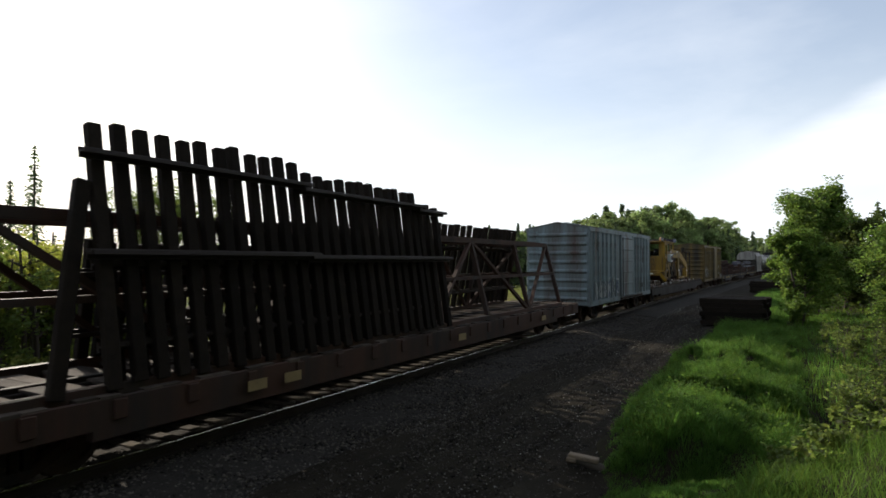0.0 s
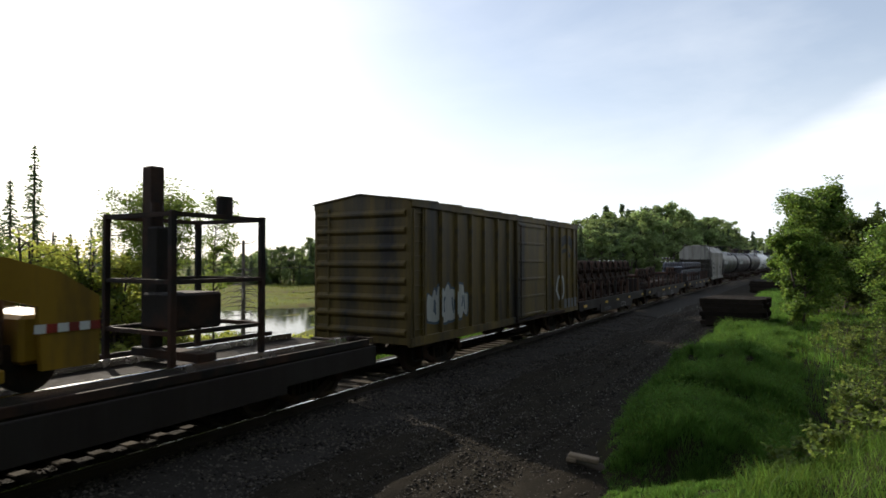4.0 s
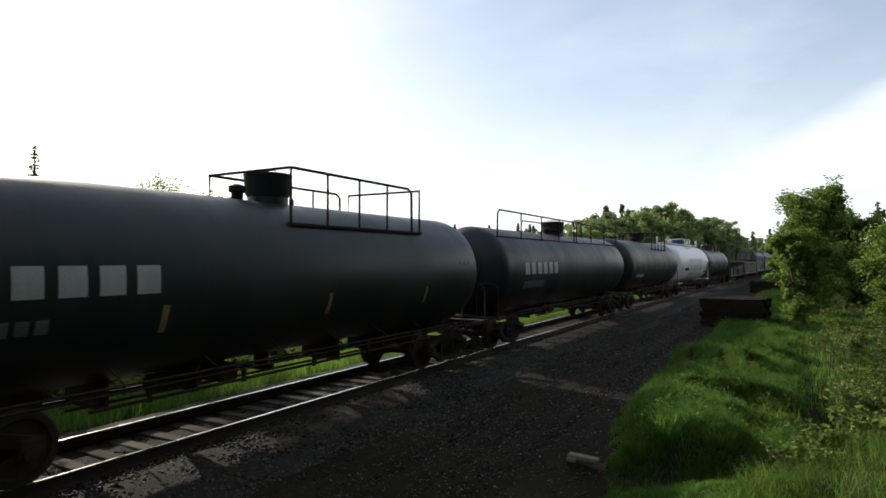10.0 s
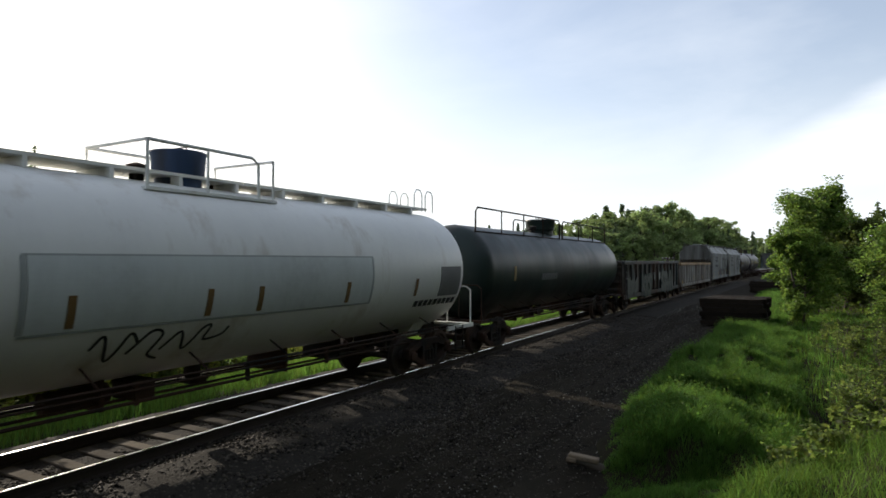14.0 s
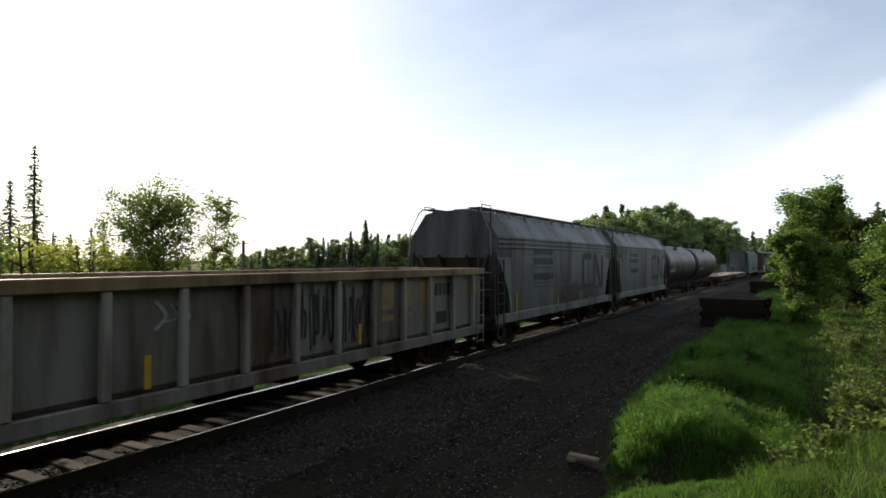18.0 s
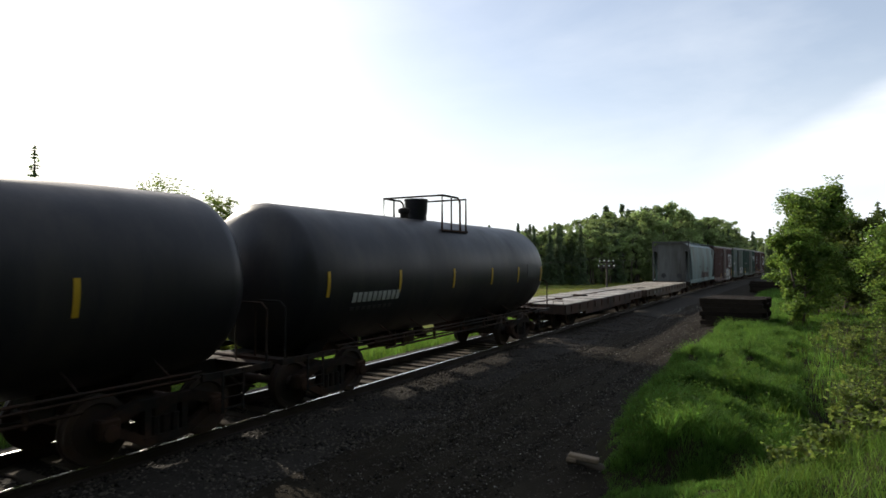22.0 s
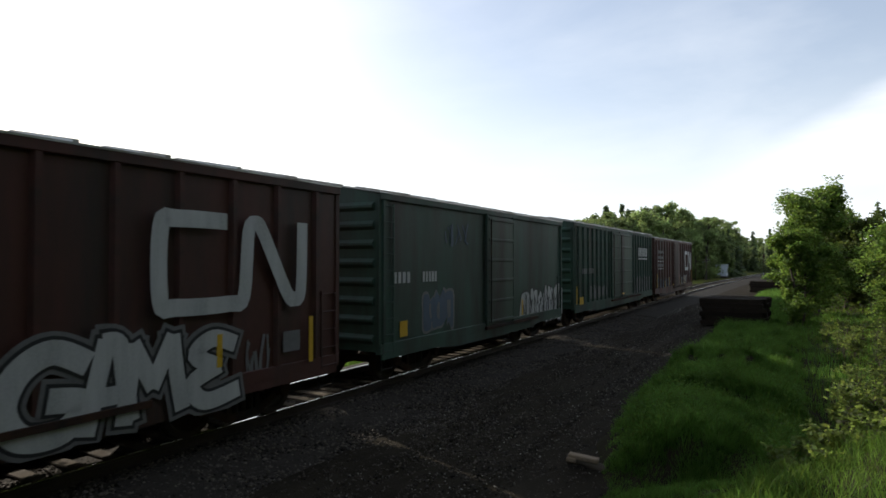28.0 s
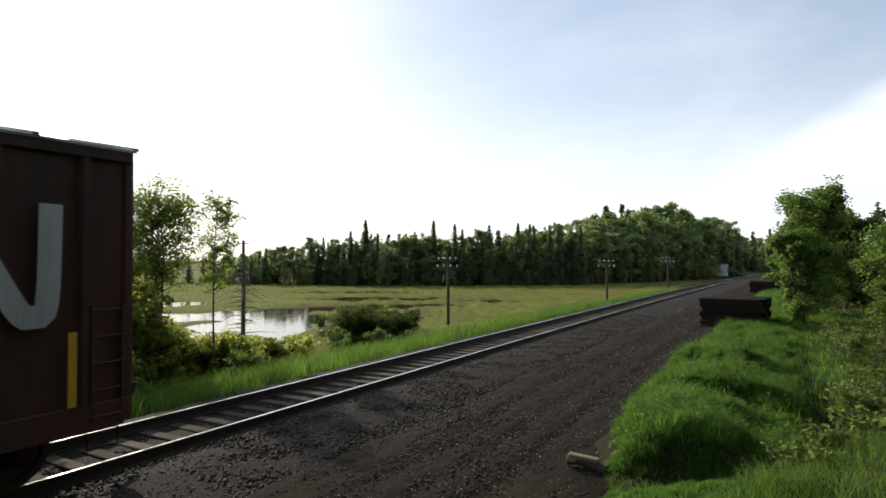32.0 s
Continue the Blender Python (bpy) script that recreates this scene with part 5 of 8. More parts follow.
def emblem(car, x, y0, y1, z0, z1, w, mat):
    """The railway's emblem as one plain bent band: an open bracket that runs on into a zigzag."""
    Y, Z = (lambda a: y0 + (y1 - y0) * a), (lambda b: z0 + (z1 - z0) * b)
    rows = [(0.42, 0.95), (0.13, 0.95), (0.05, 0.88), (0.05, 0.12), (0.13, 0.05), (0.44, 0.05), (0.53, 0.12), (0.56, 0.85), (0.61, 0.95), (0.66, 0.85), (0.84, 0.13), (0.9, 0.05), (0.95, 0.15), (0.96, 1.0)]
    band(car, x, [(Y(a), Z(b)) for a, b in rows], w, mat, "emblem", n=4)


def spray(car, x, y0, y1, z0, z1, fill, line, seed, n=5):
    """Sprayed paint on a side wall: a row of fat overlapping blobs with notches, dark rims and inner strokes, no word."""
    r = random.Random(seed)
    if POSTS.get(car.name) is not None:
        x = 1.424
    posts = [p for p in POSTS.get(car.name, ()) if y0 < p < y1]
    w = (y1 - y0) / n
    for k in range(n):
        yc, wy = y0 + (k + 0.5) * w, w * r.uniform(0.54, 0.66)
        lo, hi = z0 + (z1 - z0) * r.uniform(0.0, 0.12), z1 - (z1 - z0) * r.uniform(0.0, 0.18)
        zc, wz, slant = (lo + hi) / 2, (hi - lo) / 2, r.uniform(-0.1, 0.22)
        cuts = [(r.choice((0.5, 1.5)) * math.pi + r.uniform(-0.7, 0.7), r.uniform(0.3, 0.5), r.uniform(0.22, 0.36)) for _ in range(r.choice((1, 2, 2, 3)))]
        rim = []
        for j in range(36):
            a = 2 * math.pi * j / 36
            c, sn = math.cos(a), math.sin(a)
            f = 1 / (abs(c) ** 5 + abs(sn) ** 5) ** 0.2
            for at, deep, wide in cuts:
                d = (a - at + math.pi) % (2 * math.pi) - math.pi
                f *= 1 - deep * math.exp(-(d / wide) ** 4)
            f *= 1 + 0.05 * math.sin(3 * a + seed + k)
            rim.append((yc + wy * c * f + slant * wz * sn * f, zc + wz * sn * f))
        grown = [(yc + (a - yc) * (1 + 0.06 / wy), zc + (b - zc) * (1 + 0.06 / wz)) for a, b in rim]
        step = 0.0012 * (k % 2)
        edge = part("spray_edge", Mesh().plate(grown, x + step, 0.002), line, car)
        part("spray_fill", Mesh().plate(rim, x + 0.0035 + step, 0.002), fill, edge)
        for _ in range(r.choice((1, 2, 2))):
            yy = yc + r.uniform(-0.35, 0.35) * wy
            pts = [(yy + r.uniform(-0.1, 0.1) * w, zc + wz * f) for f in (r.uniform(-0.6, -0.3), 0.0, r.uniform(0.25, 0.6))]
            part("spray_stroke", strip(curve2(pts, 5), r.uniform(0.04, 0.1), x + 0.007 + step, 0.002), line, edge)
        for p in posts:
            if abs(p - yc) < wy * 0.8:
                part("spray_fill", Mesh().box(1.4955, 1.498, p - 0.035, p + 0.035, zc - wz * 0.7, zc + wz * 0.8), fill, edge)


LETTERS = dict(
    G=[[(1.0, 0.8), (0.62, 0.97), (0.25, 0.78), (0.1, 0.4), (0.3, 0.08), (0.75, 0.06), (0.98, 0.34), (0.62, 0.42)]],
    A=[[(0.05, 0.0), (0.25, 0.5), (0.45, 0.98)], [(0.45, 0.98), (0.72, 0.95), (0.85, 0.5), (0.98, 0.05)], [(0.3, 0.36), (0.8, 0.36)]],
    M=[[(0.02, 0.02), (0.1, 0.5), (0.16, 0.95)], [(0.16, 0.95), (0.48, 0.42)], [(0.48, 0.42), (0.82, 1.0)], [(0.82, 1.0), (0.9, 0.5), (1.0, 0.05)]],
    S=[[(0.95, 0.98), (0.5, 0.9), (0.2, 0.75), (0.35, 0.58), (0.75, 0.42), (0.85, 0.2), (0.55, 0.02), (0.1, 0.02)]],
    T=[[(0.0, 0.92), (0.5, 0.94), (1.0, 1.0)], [(0.5, 0.94), (0.42, 0.5), (0.3, 0.0)]],
    N=[[(0.05, 0.0), (0.1, 0.5), (0.14, 0.96)], [(0.14, 0.96), (0.8, 0.05)], [(0.8, 0.05), (0.9, 0.5), (1.0, 1.0)]],
    K=[[(0.08, 0.0), (0.1, 0.5), (0.1, 0.98)], [(0.92, 0.98), (0.55, 0.62), (0.2, 0.3)], [(0.45, 0.52), (0.7, 0.25), (0.95, 0.0)]],
    O=[[(0.5, 0.98), (0.12, 0.7), (0.15, 0.25), (0.5, 0.04), (0.88, 0.3), (0.86, 0.75), (0.5, 0.98)]],
    F=[[(0.15, 0.0), (0.14, 0.5), (0.12, 0.95)], [(0.12, 0.95), (0.5, 0.96), (1.0, 0.9)], [(0.14, 0.5), (0.75, 0.48)]],
    E=[[(0.92, 0.86), (0.5, 0.98), (0.16, 0.76), (0.6, 0.54)], [(0.6, 0.54), (0.1, 0.34), (0.36, 0.04), (1.0, 0.12)]])


def sprayed_letters(car, x, rows, fill, line, halo):
    """Fat sprayed letters, dark-rimmed, on a pale halo: rows of (letter, y0, y1, z0, z1, stroke)."""
    for step, (w, mat, name) in enumerate(((0.2, halo, "spray_halo"), (0.09, line, "spray_edge"), (0.0, fill, "spray_fill"))[0 if halo else 1:]):
        for k, (ch, y0, y1, z0, z1, st) in enumerate(rows):
            for j, pts in enumerate(LETTERS[ch]):
                line_ = [(y0 + (y1 - y0) * a, z0 + (z1 - z0) * b) for a, b in pts]
                # run each stroke on a little past its ends
                a, b, c, d = Vector(line_[0]), Vector(line_[1]), Vector(line_[-2]), Vector(line_[-1])
                line_[0], line_[-1] = tuple(a - (b - a).normalized() * (w / 2 + 0.05)), tuple(d + (d - c).normalized() * (w / 2 + 0.05))
                part(name, strip(curve2(line_, 6), st + w, x + 0.006 * step + 0.0004 * (k * 4 + j), 0.002, 0.5), mat, car)


def scribble(car, x, y0, y1, z0, z1, mat, seed, n=12):
    """Loose thin sprayed strokes with nothing filled in."""
    r = random.Random(seed)
    for k in range(n):
        yc, w = y0 + (y1 - y0) * (k + 0.5) / n, (y1 - y0) / n
        pts = [(yc + r.uniform(-0.7, 0.7) * w, z0 + (z1 - z0) * f) for f in (r.uniform(0, 0.3), r.uniform(0.3, 0.6), r.uniform(0.6, 1.0))]
        part("spray_stroke", strip(curve2(pts, 5), r.uniform(0.03, 0.08), x + 0.0006 * (k % 5), 0.003), mat, car)


def on_shell(mesh, r, axis):
    """Bends a flat mesh (x out, y along, z as the way round) on to a tank's shell."""
    mesh.v = [(math.cos(z / r) * (r + 0.003 + x), y, axis + math.sin(z / r) * (r + 0.003 + x)) for x, y, z in mesh.v]
    return mesh


def reflectors(car, x, rows, mat=None):
    for y, z0, z1, w in rows:
        part("reflector", Mesh().box(x, x + 0.008, y - w / 2, y + w / 2, z0, z1), mat or P["reflector"], car)


def steps(car, L, w, z, mat):
    for sx in (-1, 1):
        for sy in (-1, 1):
            part("step", shared(("step", z), lambda: Mesh().tube([(0, -0.2, z), (0.02, -0.2, 0.42), (0.02, 0.2, 0.42), (0, 0.2, z)], 0.018, 5), mat), None, car, at=pose(sx * (w - 0.02), sy * (L / 2 - 0.35), 0, 0, 0, 0 if sx > 0 else 180))


# ---- box cars ----
def box_car(label, u, L, side, door, posts_front, posts_rear, dy0, dy1, eave=4.08, ridge=4.34, w=1.42, floor=0.86, door_kind="panels", ends=None, roof=None, ribs=8, doors=1, deep=0.0, split=None):
    car = tagged(new("box_car"), label, "rail car", "cars of the freight train")
    ends, roof = ends or side, roof or P["galv"]
    h = L / 2
    part("floor", Mesh().box(-w + 0.05, w - 0.05, -h + 0.05, h - 0.05, floor, floor + 0.12), M["steel_dark"], car)
    for sx in (-1, 1):
        a = w * sx
        for y0, y1 in ((-h, dy0), (dy1, h)):
            part("side_sheet", Mesh().box(min(a, a - sx * 0.05), max(a, a - sx * 0.05), y0, y1, floor - 0.02, eave), side, car)
        part("side_sheet", Mesh().box(min(a, a - sx * 0.05), max(a, a - sx * 0.05), dy0, dy1, eave - 0.2, eave), side, car)
        part("side_sill", Mesh().box(min(a, a + sx * 0.05), max(a, a + sx * 0.05), -h + 0.02, h - 0.02, floor - 0.1, floor + 0.12, 0.01), side, car)
        part("top_chord", Mesh().box(min(a, a + sx * 0.06), max(a, a + sx * 0.06), -h, h, eave - 0.14, eave + 0.02, 0.015), side, car)
        if deep:
            # fish-belly sill between the bogies
            part("sill_skirt", Mesh().plate([(-h + 0.1, 0.64), (-h + 2.4, 0.64), (-h + 3.4, deep), (h - 3.4, deep), (h - 2.4, 0.64), (h - 0.1, 0.64), (h - 0.1, floor), (-h + 0.1, floor)], a + sx * 0.012, sx * 0.035), side, car)
        post = shared(("side_post", eave, floor), lambda: Mesh().prism([(0, -0.07), (0.075, -0.035), (0.075, 0.035), (0, 0.07)], floor + 0.12, eave - 0.14), side)
        POSTS[car.name] = posts_front + posts_rear
        for y in posts_front + posts_rear:
            # the outline lies in x, z: stand it up
            ob = part("side_post", post, None, car, at=Matrix.Translation((a, y, 0)) @ (Matrix.Rotation(0 if sx > 0 else math.pi, 4, "Z") @ Matrix.Rotation(math.pi / 2, 4, "X") @ Matrix.Diagonal((1, 1, -1, 1))))
        # door leaves with their ribs
        leaf = [dy0] + ([split] if split is not None else [dy0 + (dy1 - dy0) * k / doors for k in range(1, doors)]) + [dy1]
        for p0, p1 in zip(leaf, leaf[1:]):
            d = part("door", Mesh().box(min(a + sx * 0.03, a + sx * 0.09), max(a + sx * 0.03, a + sx * 0.09), p0 + 0.02, p1 - 0.02, floor + 0.06, eave - 0.16, 0.012), door, car)
            if door_kind == "panels":
                for j in range(6):
                    z = floor + 0.1 + (eave - floor - 0.4) * j / 5
                    part("door_rib", Mesh().box(min(a + sx * 0.085, a + sx * 0.125), max(a + sx * 0.085, a + sx * 0.125), p0 + 0.05, p1 - 0.05, z, z + 0.09, 0.015), door, d)
            else:
                for j in range(18):
                    z = floor + 0.12 + (eave - floor - 0.4) * j / 17
                    part("door_rib", Mesh().box(min(a + sx * 0.085, a + sx * 0.12), max(a + sx * 0.085, a + sx * 0.12), p0 + 0.05, p1 - 0.05, z, z + 0.08, 0.02), door, d)
            part("lock_rod", Mesh().tube([(a + sx * 0.13, p0 + 0.16, floor + 0.1), (a + sx * 0.13, p0 + 0.16, eave - 0.25)], 0.018, 6), M["steel_dark"], d)
            for yy in (p0, p1):
                part("door_post", Mesh().box(min(a, a + sx * 0.1), max(a, a + sx * 0.1), yy - 0.05, yy + 0.05, floor, eave - 0.1, 0.01), side, d)
        part("door_track", Mesh().box(min(a, a + sx * 0.14), max(a, a + sx * 0.14), dy0 - 0.1, min(h, dy1 + 2.0), floor - 0.06, floor + 0.03), M["steel_dark"], car)
    for sy in (-1, 1):
        b = sy * h
        e = part("end_wall", Mesh().prism([(-w, floor - 0.05), (w, floor - 0.05), (w, eave), (0, ridge), (-w, eave)], min(b, b - sy * 0.06), max(b, b - sy * 0.06)), ends, car)
        for j in range(ribs):
            z = floor + 0.22 + (eave - floor - 0.5) * j / (ribs - 1)
            m = Mesh().prism([(-w + 0.1, z - 0.1), (w - 0.1, z - 0.1), (w - 0.1, z + 0.1), (-w + 0.1, z + 0.1)], 0, 0.001)
            m.v = [(x, b if k < 4 else b + sy * 0.075, zz if k < 4 else z + (zz - z) * 0.25) for k, (x, y, zz) in enumerate(m.v)]
            part("end_rib", m, ends, e)
        ladder(car, 1.15 if sy > 0 else -1.15, b, 0.75, eave - 0.1, ends, 0.4, "rear" if sy > 0 else "front", 0.06)
        for sx in (-1, 1):
            part("end_corner", Mesh().box(min(sx * (w - 0.06), sx * (w + 0.03)), max(sx * (w - 0.06), sx * (w + 0.03)), min(b, b - sy * 0.1), max(b, b - sy * 0.1), floor - 0.1, eave, 0.01), side, car)
        for sx in (-1, 1):
            ladder(car, sx * w, sy * (h - 0.32), 0.75, eave - 0.2 if sx * sy < 0 else 2.2, side, 0.4, "side", 0.05)
    # roof sheets, each with raised seams
    n = max(8, round(L / 1.2))
    for k in range(n):
        y0, y1 = -h - 0.04 + (L + 0.08) * k / n, -h - 0.04 + (L + 0.08) * (k + 1) / n
        t = 0.03
        dz = 0.012 * math.sin(k * 2.3)
        m = Mesh().prism([(-w - 0.07, eave), (0, ridge), (w + 0.07, eave), (w + 0.07, eave + t), (0, ridge + t + dz), (-w - 0.07, eave + t)], y0, y1 - 0.01)
        rp = part("roof_sheet", m, roof, car)
        part("roof_seam", Mesh().prism([(-w - 0.05, eave + t), (0, ridge + t), (w + 0.05, eave + t), (w + 0.05, eave + t + 0.045), (0, ridge + t + 0.05), (-w - 0.05, eave + t + 0.045)], y1 - 0.05, y1 + 0.03), roof, rp)
    steps(car, L, w, floor, M["steel_dark"])
    running_gear(car, L, u, 2.0)
    PUT.append((car, u, 0, 0, 0))
    return car


def spread(a, b, n):
    return [a + (b - a) * (k + 0.5) / n for k in range(n)]


def box_cars():
    c = box_car("pale grey-blue steel box car with ribbed ends and sprayed paint", 32.2, 12.3, P["grey_blue"], P["grey_blue"], [-5.5, -4.8, -4.09, -3.44, -2.69, -1.9], [2.31, 2.97, 3.7, 4.47, 5.2], -0.95, 1.55, eave=4.17, ridge=4.44, ends=P["grey_blue"], roof=P["grey_blue"])
    spray(c, 1.51, -5.4, -3.0, 1.0, 1.75, P["mark_white"], P["mark_blue"], 4, 5)
    spray(c, 1.51, -3.0, -1.3, 1.0, 1.9, P["mark_blue"], P["mark_white"], 9, 4)
    scribble(c, 1.437, -5.3, -1.4, 1.0, 1.95, P["mark_black"], 14, 22)
    scribble(c, 1.441, -5.2, -1.5, 1.1, 1.9, P["mark_white"], 15, 12)
    bars(c, 1.505, -5.6, -5.2, 2.1, 2.35, 2, P["mark_grey"])
    for y, z, s in ((-4.9, 3.5, 0.25), (4.4, 3.1, 0.45), (-4.6, 3.0, 0.2), (4.0, 2.2, 0.35)):
        part("rust_patch", Mesh().plate([(y - s * 0.5, z - s), (y + s * 0.2, z - s * 1.2), (y + s * 0.5, z), (y + s * 0.15, z + s), (y - s * 0.4, z + s * 0.7)], 1.422, 0.003), P["rust_steel"], c)
    bars(c, 1.505, 3.3, 3.9, 1.25, 1.5, 1, P["mark_black"])
    c = box_car("faded yellow box car with ribbed ends and a dark door", 67.3, 12.4, P["yellow"], P["yellow"], [-5.6, -4.8, -4.0, -3.2, -2.4, -1.5, -0.7], [2.6, 3.3, 4.1, 4.9, 5.6], -0.1, 2.3, eave=4.14, roof=P["yellow"])
    spray(c, 1.51, -5.4, -3.4, 1.2, 2.2, P["mark_white"], P["mark_blue"], 11, 4)
    band(c, 1.43, [(4.2, 3.4), (5.0, 3.6), (5.6, 3.3), (5.9, 2.9)], 0.35, P["mark_black"])
    band(c, 1.43, [(4.1, 3.0), (4.8, 3.15), (5.3, 2.9)], 0.14, P["mark_black"])
    bars(c, 1.51, 4.3, 5.9, 0.95, 1.3, 4, P["mark_grey"])
    band(c, 1.435, [(3.7, 1.6), (3.9, 2.1), (4.4, 2.1), (4.5, 1.5), (4.1, 1.3), (3.75, 1.6)], 0.12, P["mark_white"])
    c = box_car("mineral-brown box car with a white emblem and sprayed paint", 345.95, 15.0, P["brown"], P["brown"], spread(-7.3, -1.0, 7), spread(1.6, 7.3, 6), -0.91, 1.49, eave=4.16, ridge=4.42, door_kind="corrugated", deep=0.54)
    emblem(c, 1.53, 3.46, 6.5, 2.03, 3.42, 0.25, P["mark_white"])
    sprayed_letters(c, 1.5, [("G", 1.62, 2.62, 0.68, 1.72, 0.3), ("A", 2.6, 3.22, 0.66, 1.74, 0.24), ("M", 3.1, 3.98, 0.66, 1.68, 0.24), ("E", 4.05, 4.95, 0.66, 1.62, 0.26)], P["mark_white"], P["mark_black"], P["mark_grey"])
    scribble(c, 1.43, 5.15, 5.75, 0.8, 1.55, P["mark_grey"], 5, 7)
    for z in (3.62, 3.5, 3.38, 3.26):
        bars(c, 1.502, -2.1, -1.56, z, z + 0.06, 4, P["mark_grey"])
    bars(c, 1.51, -4.0, -3.6, 2.2, 2.5, 1, P["mark_grey"])
    bars(c, 1.51, 5.95, 6.35, 1.2, 1.55, 1, P["mark_grey"])
    reflectors(c, 1.515, [(-2.74, 0.8, 1.3, 0.12), (0.5, 1.25, 1.35, 0.45), (6.63, 0.95, 1.76, 0.1), (4.62, 1.15, 1.65, 0.1)])
    c = box_car("dull green box car with sprayed paint beside its door", 360.6, 11.7, P["green"], P["green_door"], [-5.7], [5.7], -0.7, 1.15, eave=4.2, ridge=4.46, deep=0.54)
    for a, b, k in ((-5.32, -4.6, 4), (-4.1, -3.41, 5)):
        bars(c, 1.43, a, b, 2.25, 2.5, k, P["mark_white"])
    spray(c, 1.44, -4.0, -2.6, 1.0, 2.1, P["mark_blue"], P["mark_grey"], 33, 3)
    spray(c, 1.44, 1.9, 5.75, 0.55, 1.88, P["mark_white"], P["mark_black"], 35, 7)
    scribble(c, 1.437, 2.1, 5.6, 0.7, 1.75, P["mark_black"], 36, 22)
    scribble(c, 1.441, 2.3, 5.5, 0.75, 1.6, P["mark_white"], 37, 12)
    for a, b in ((-3.0, -2.6), (-2.5, -1.7)):
        scribble(c, 1.43, a, b, 3.1, 3.75, P["mark_blue"], int(-a * 10), 4)
    reflectors(c, 1.44, [(-4.9, 1.05, 1.4, 0.3), (-0.3, 1.02, 1.12, 0.4), (2.0, 1.0, 1.5, 0.1)])
    c = box_car("dull green box car with white lettering bars high on its side", 375.4, 15.0, P["green"], P["green_door"], spread(-7.2, -1.9, 8), spread(2.3, 7.3, 8), -1.86, 2.11, eave=4.29, ridge=4.56, split=-0.37, deep=0.54)
    bars(c, 1.512, 3.51, 5.87, 2.98, 3.46, 6, P["mark_white"], 0.05)
    bars(c, 1.512, 3.51, 4.8, 2.81, 2.9, 1, P["mark_white"])
    bars(c, 1.512, 4.86, 5.87, 2.81, 2.9, 1, P["mark_white"])
    bars(c, 1.512, -6.59, -5.9, 2.2, 2.42, 4, P["mark_grey"])
    bars(c, 1.512, -5.7, -4.99, 2.2, 2.42, 5, P["mark_grey"])
    spray(c, 1.505, 3.2, 6.9, 0.9, 1.9, P["mark_grey"], P["mark_black"], 41, 5)
    spray(c, 1.505, -5.2, -2.6, 1.0, 1.7, P["mark_grey"], P["green"], 43, 4)
    reflectors(c, 1.515, [(-6.7, 0.95, 1.25, 0.5), (0.2, 1.02, 1.12, 0.4), (-7.3, 1.0, 1.7, 0.1)])
    c = box_car("mineral-brown box car with a white emblem at the train's tail", 391.0, 14.7, P["brown"], P["brown"], spread(-7.2, -1.0, 7), spread(1.5, 7.2, 6), -1.11, 1.23, eave=4.17, ridge=4.44, door_kind="corrugated", deep=0.54)
    emblem(c, 1.512, 3.4, 6.42, 2.05, 3.42, 0.26, P["mark_white"])
    spray(c, 1.512, 1.35, 4.6, 0.85, 1.8, P["mark_white"], P["brown"], 52, 4)
    for z, n in ((3.2, 6), (2.85, 6), (2.35, 6)):
        bars(c, 1.512, -6.6, -4.8, z, z + 0.2, n, P["mark_grey"])
    for z in (2.68, 2.2):
        bars(c, 1.512, -6.6, -4.8, z, z + 0.04, 1, P["mark_white"])
    spray(c, 1.512, -6.6, -2.2, 0.9, 1.6, P["mark_blue"], P["mark_grey"], 57, 6)
    scribble(c, 1.437, -6.5, -2.3, 0.95, 1.7, P["mark_black"], 58, 24)
    scribble(c, 1.437, 1.5, 4.5, 0.9, 1.75, P["brown"], 59, 14)
    band(c, 1.512, [(5.35, 1.75), (5.5, 1.95), (5.7, 1.75), (5.6, 1.5), (5.4, 1.6)], 0.06, P["mark_grey"])
    reflectors(c, 1.515, [(-6.84, 1.0, 1.9, 0.1), (1.32, 1.0, 1.55, 0.1), (3.38, 1.0, 1.5, 0.1), (6.56, 1.0, 1.9, 0.1), (-4.3, 1.0, 1.4, 0.08), (-2.87, 1.1, 1.6, 0.08), (-1.4, 1.0, 1.1, 0.35)])


box_cars()


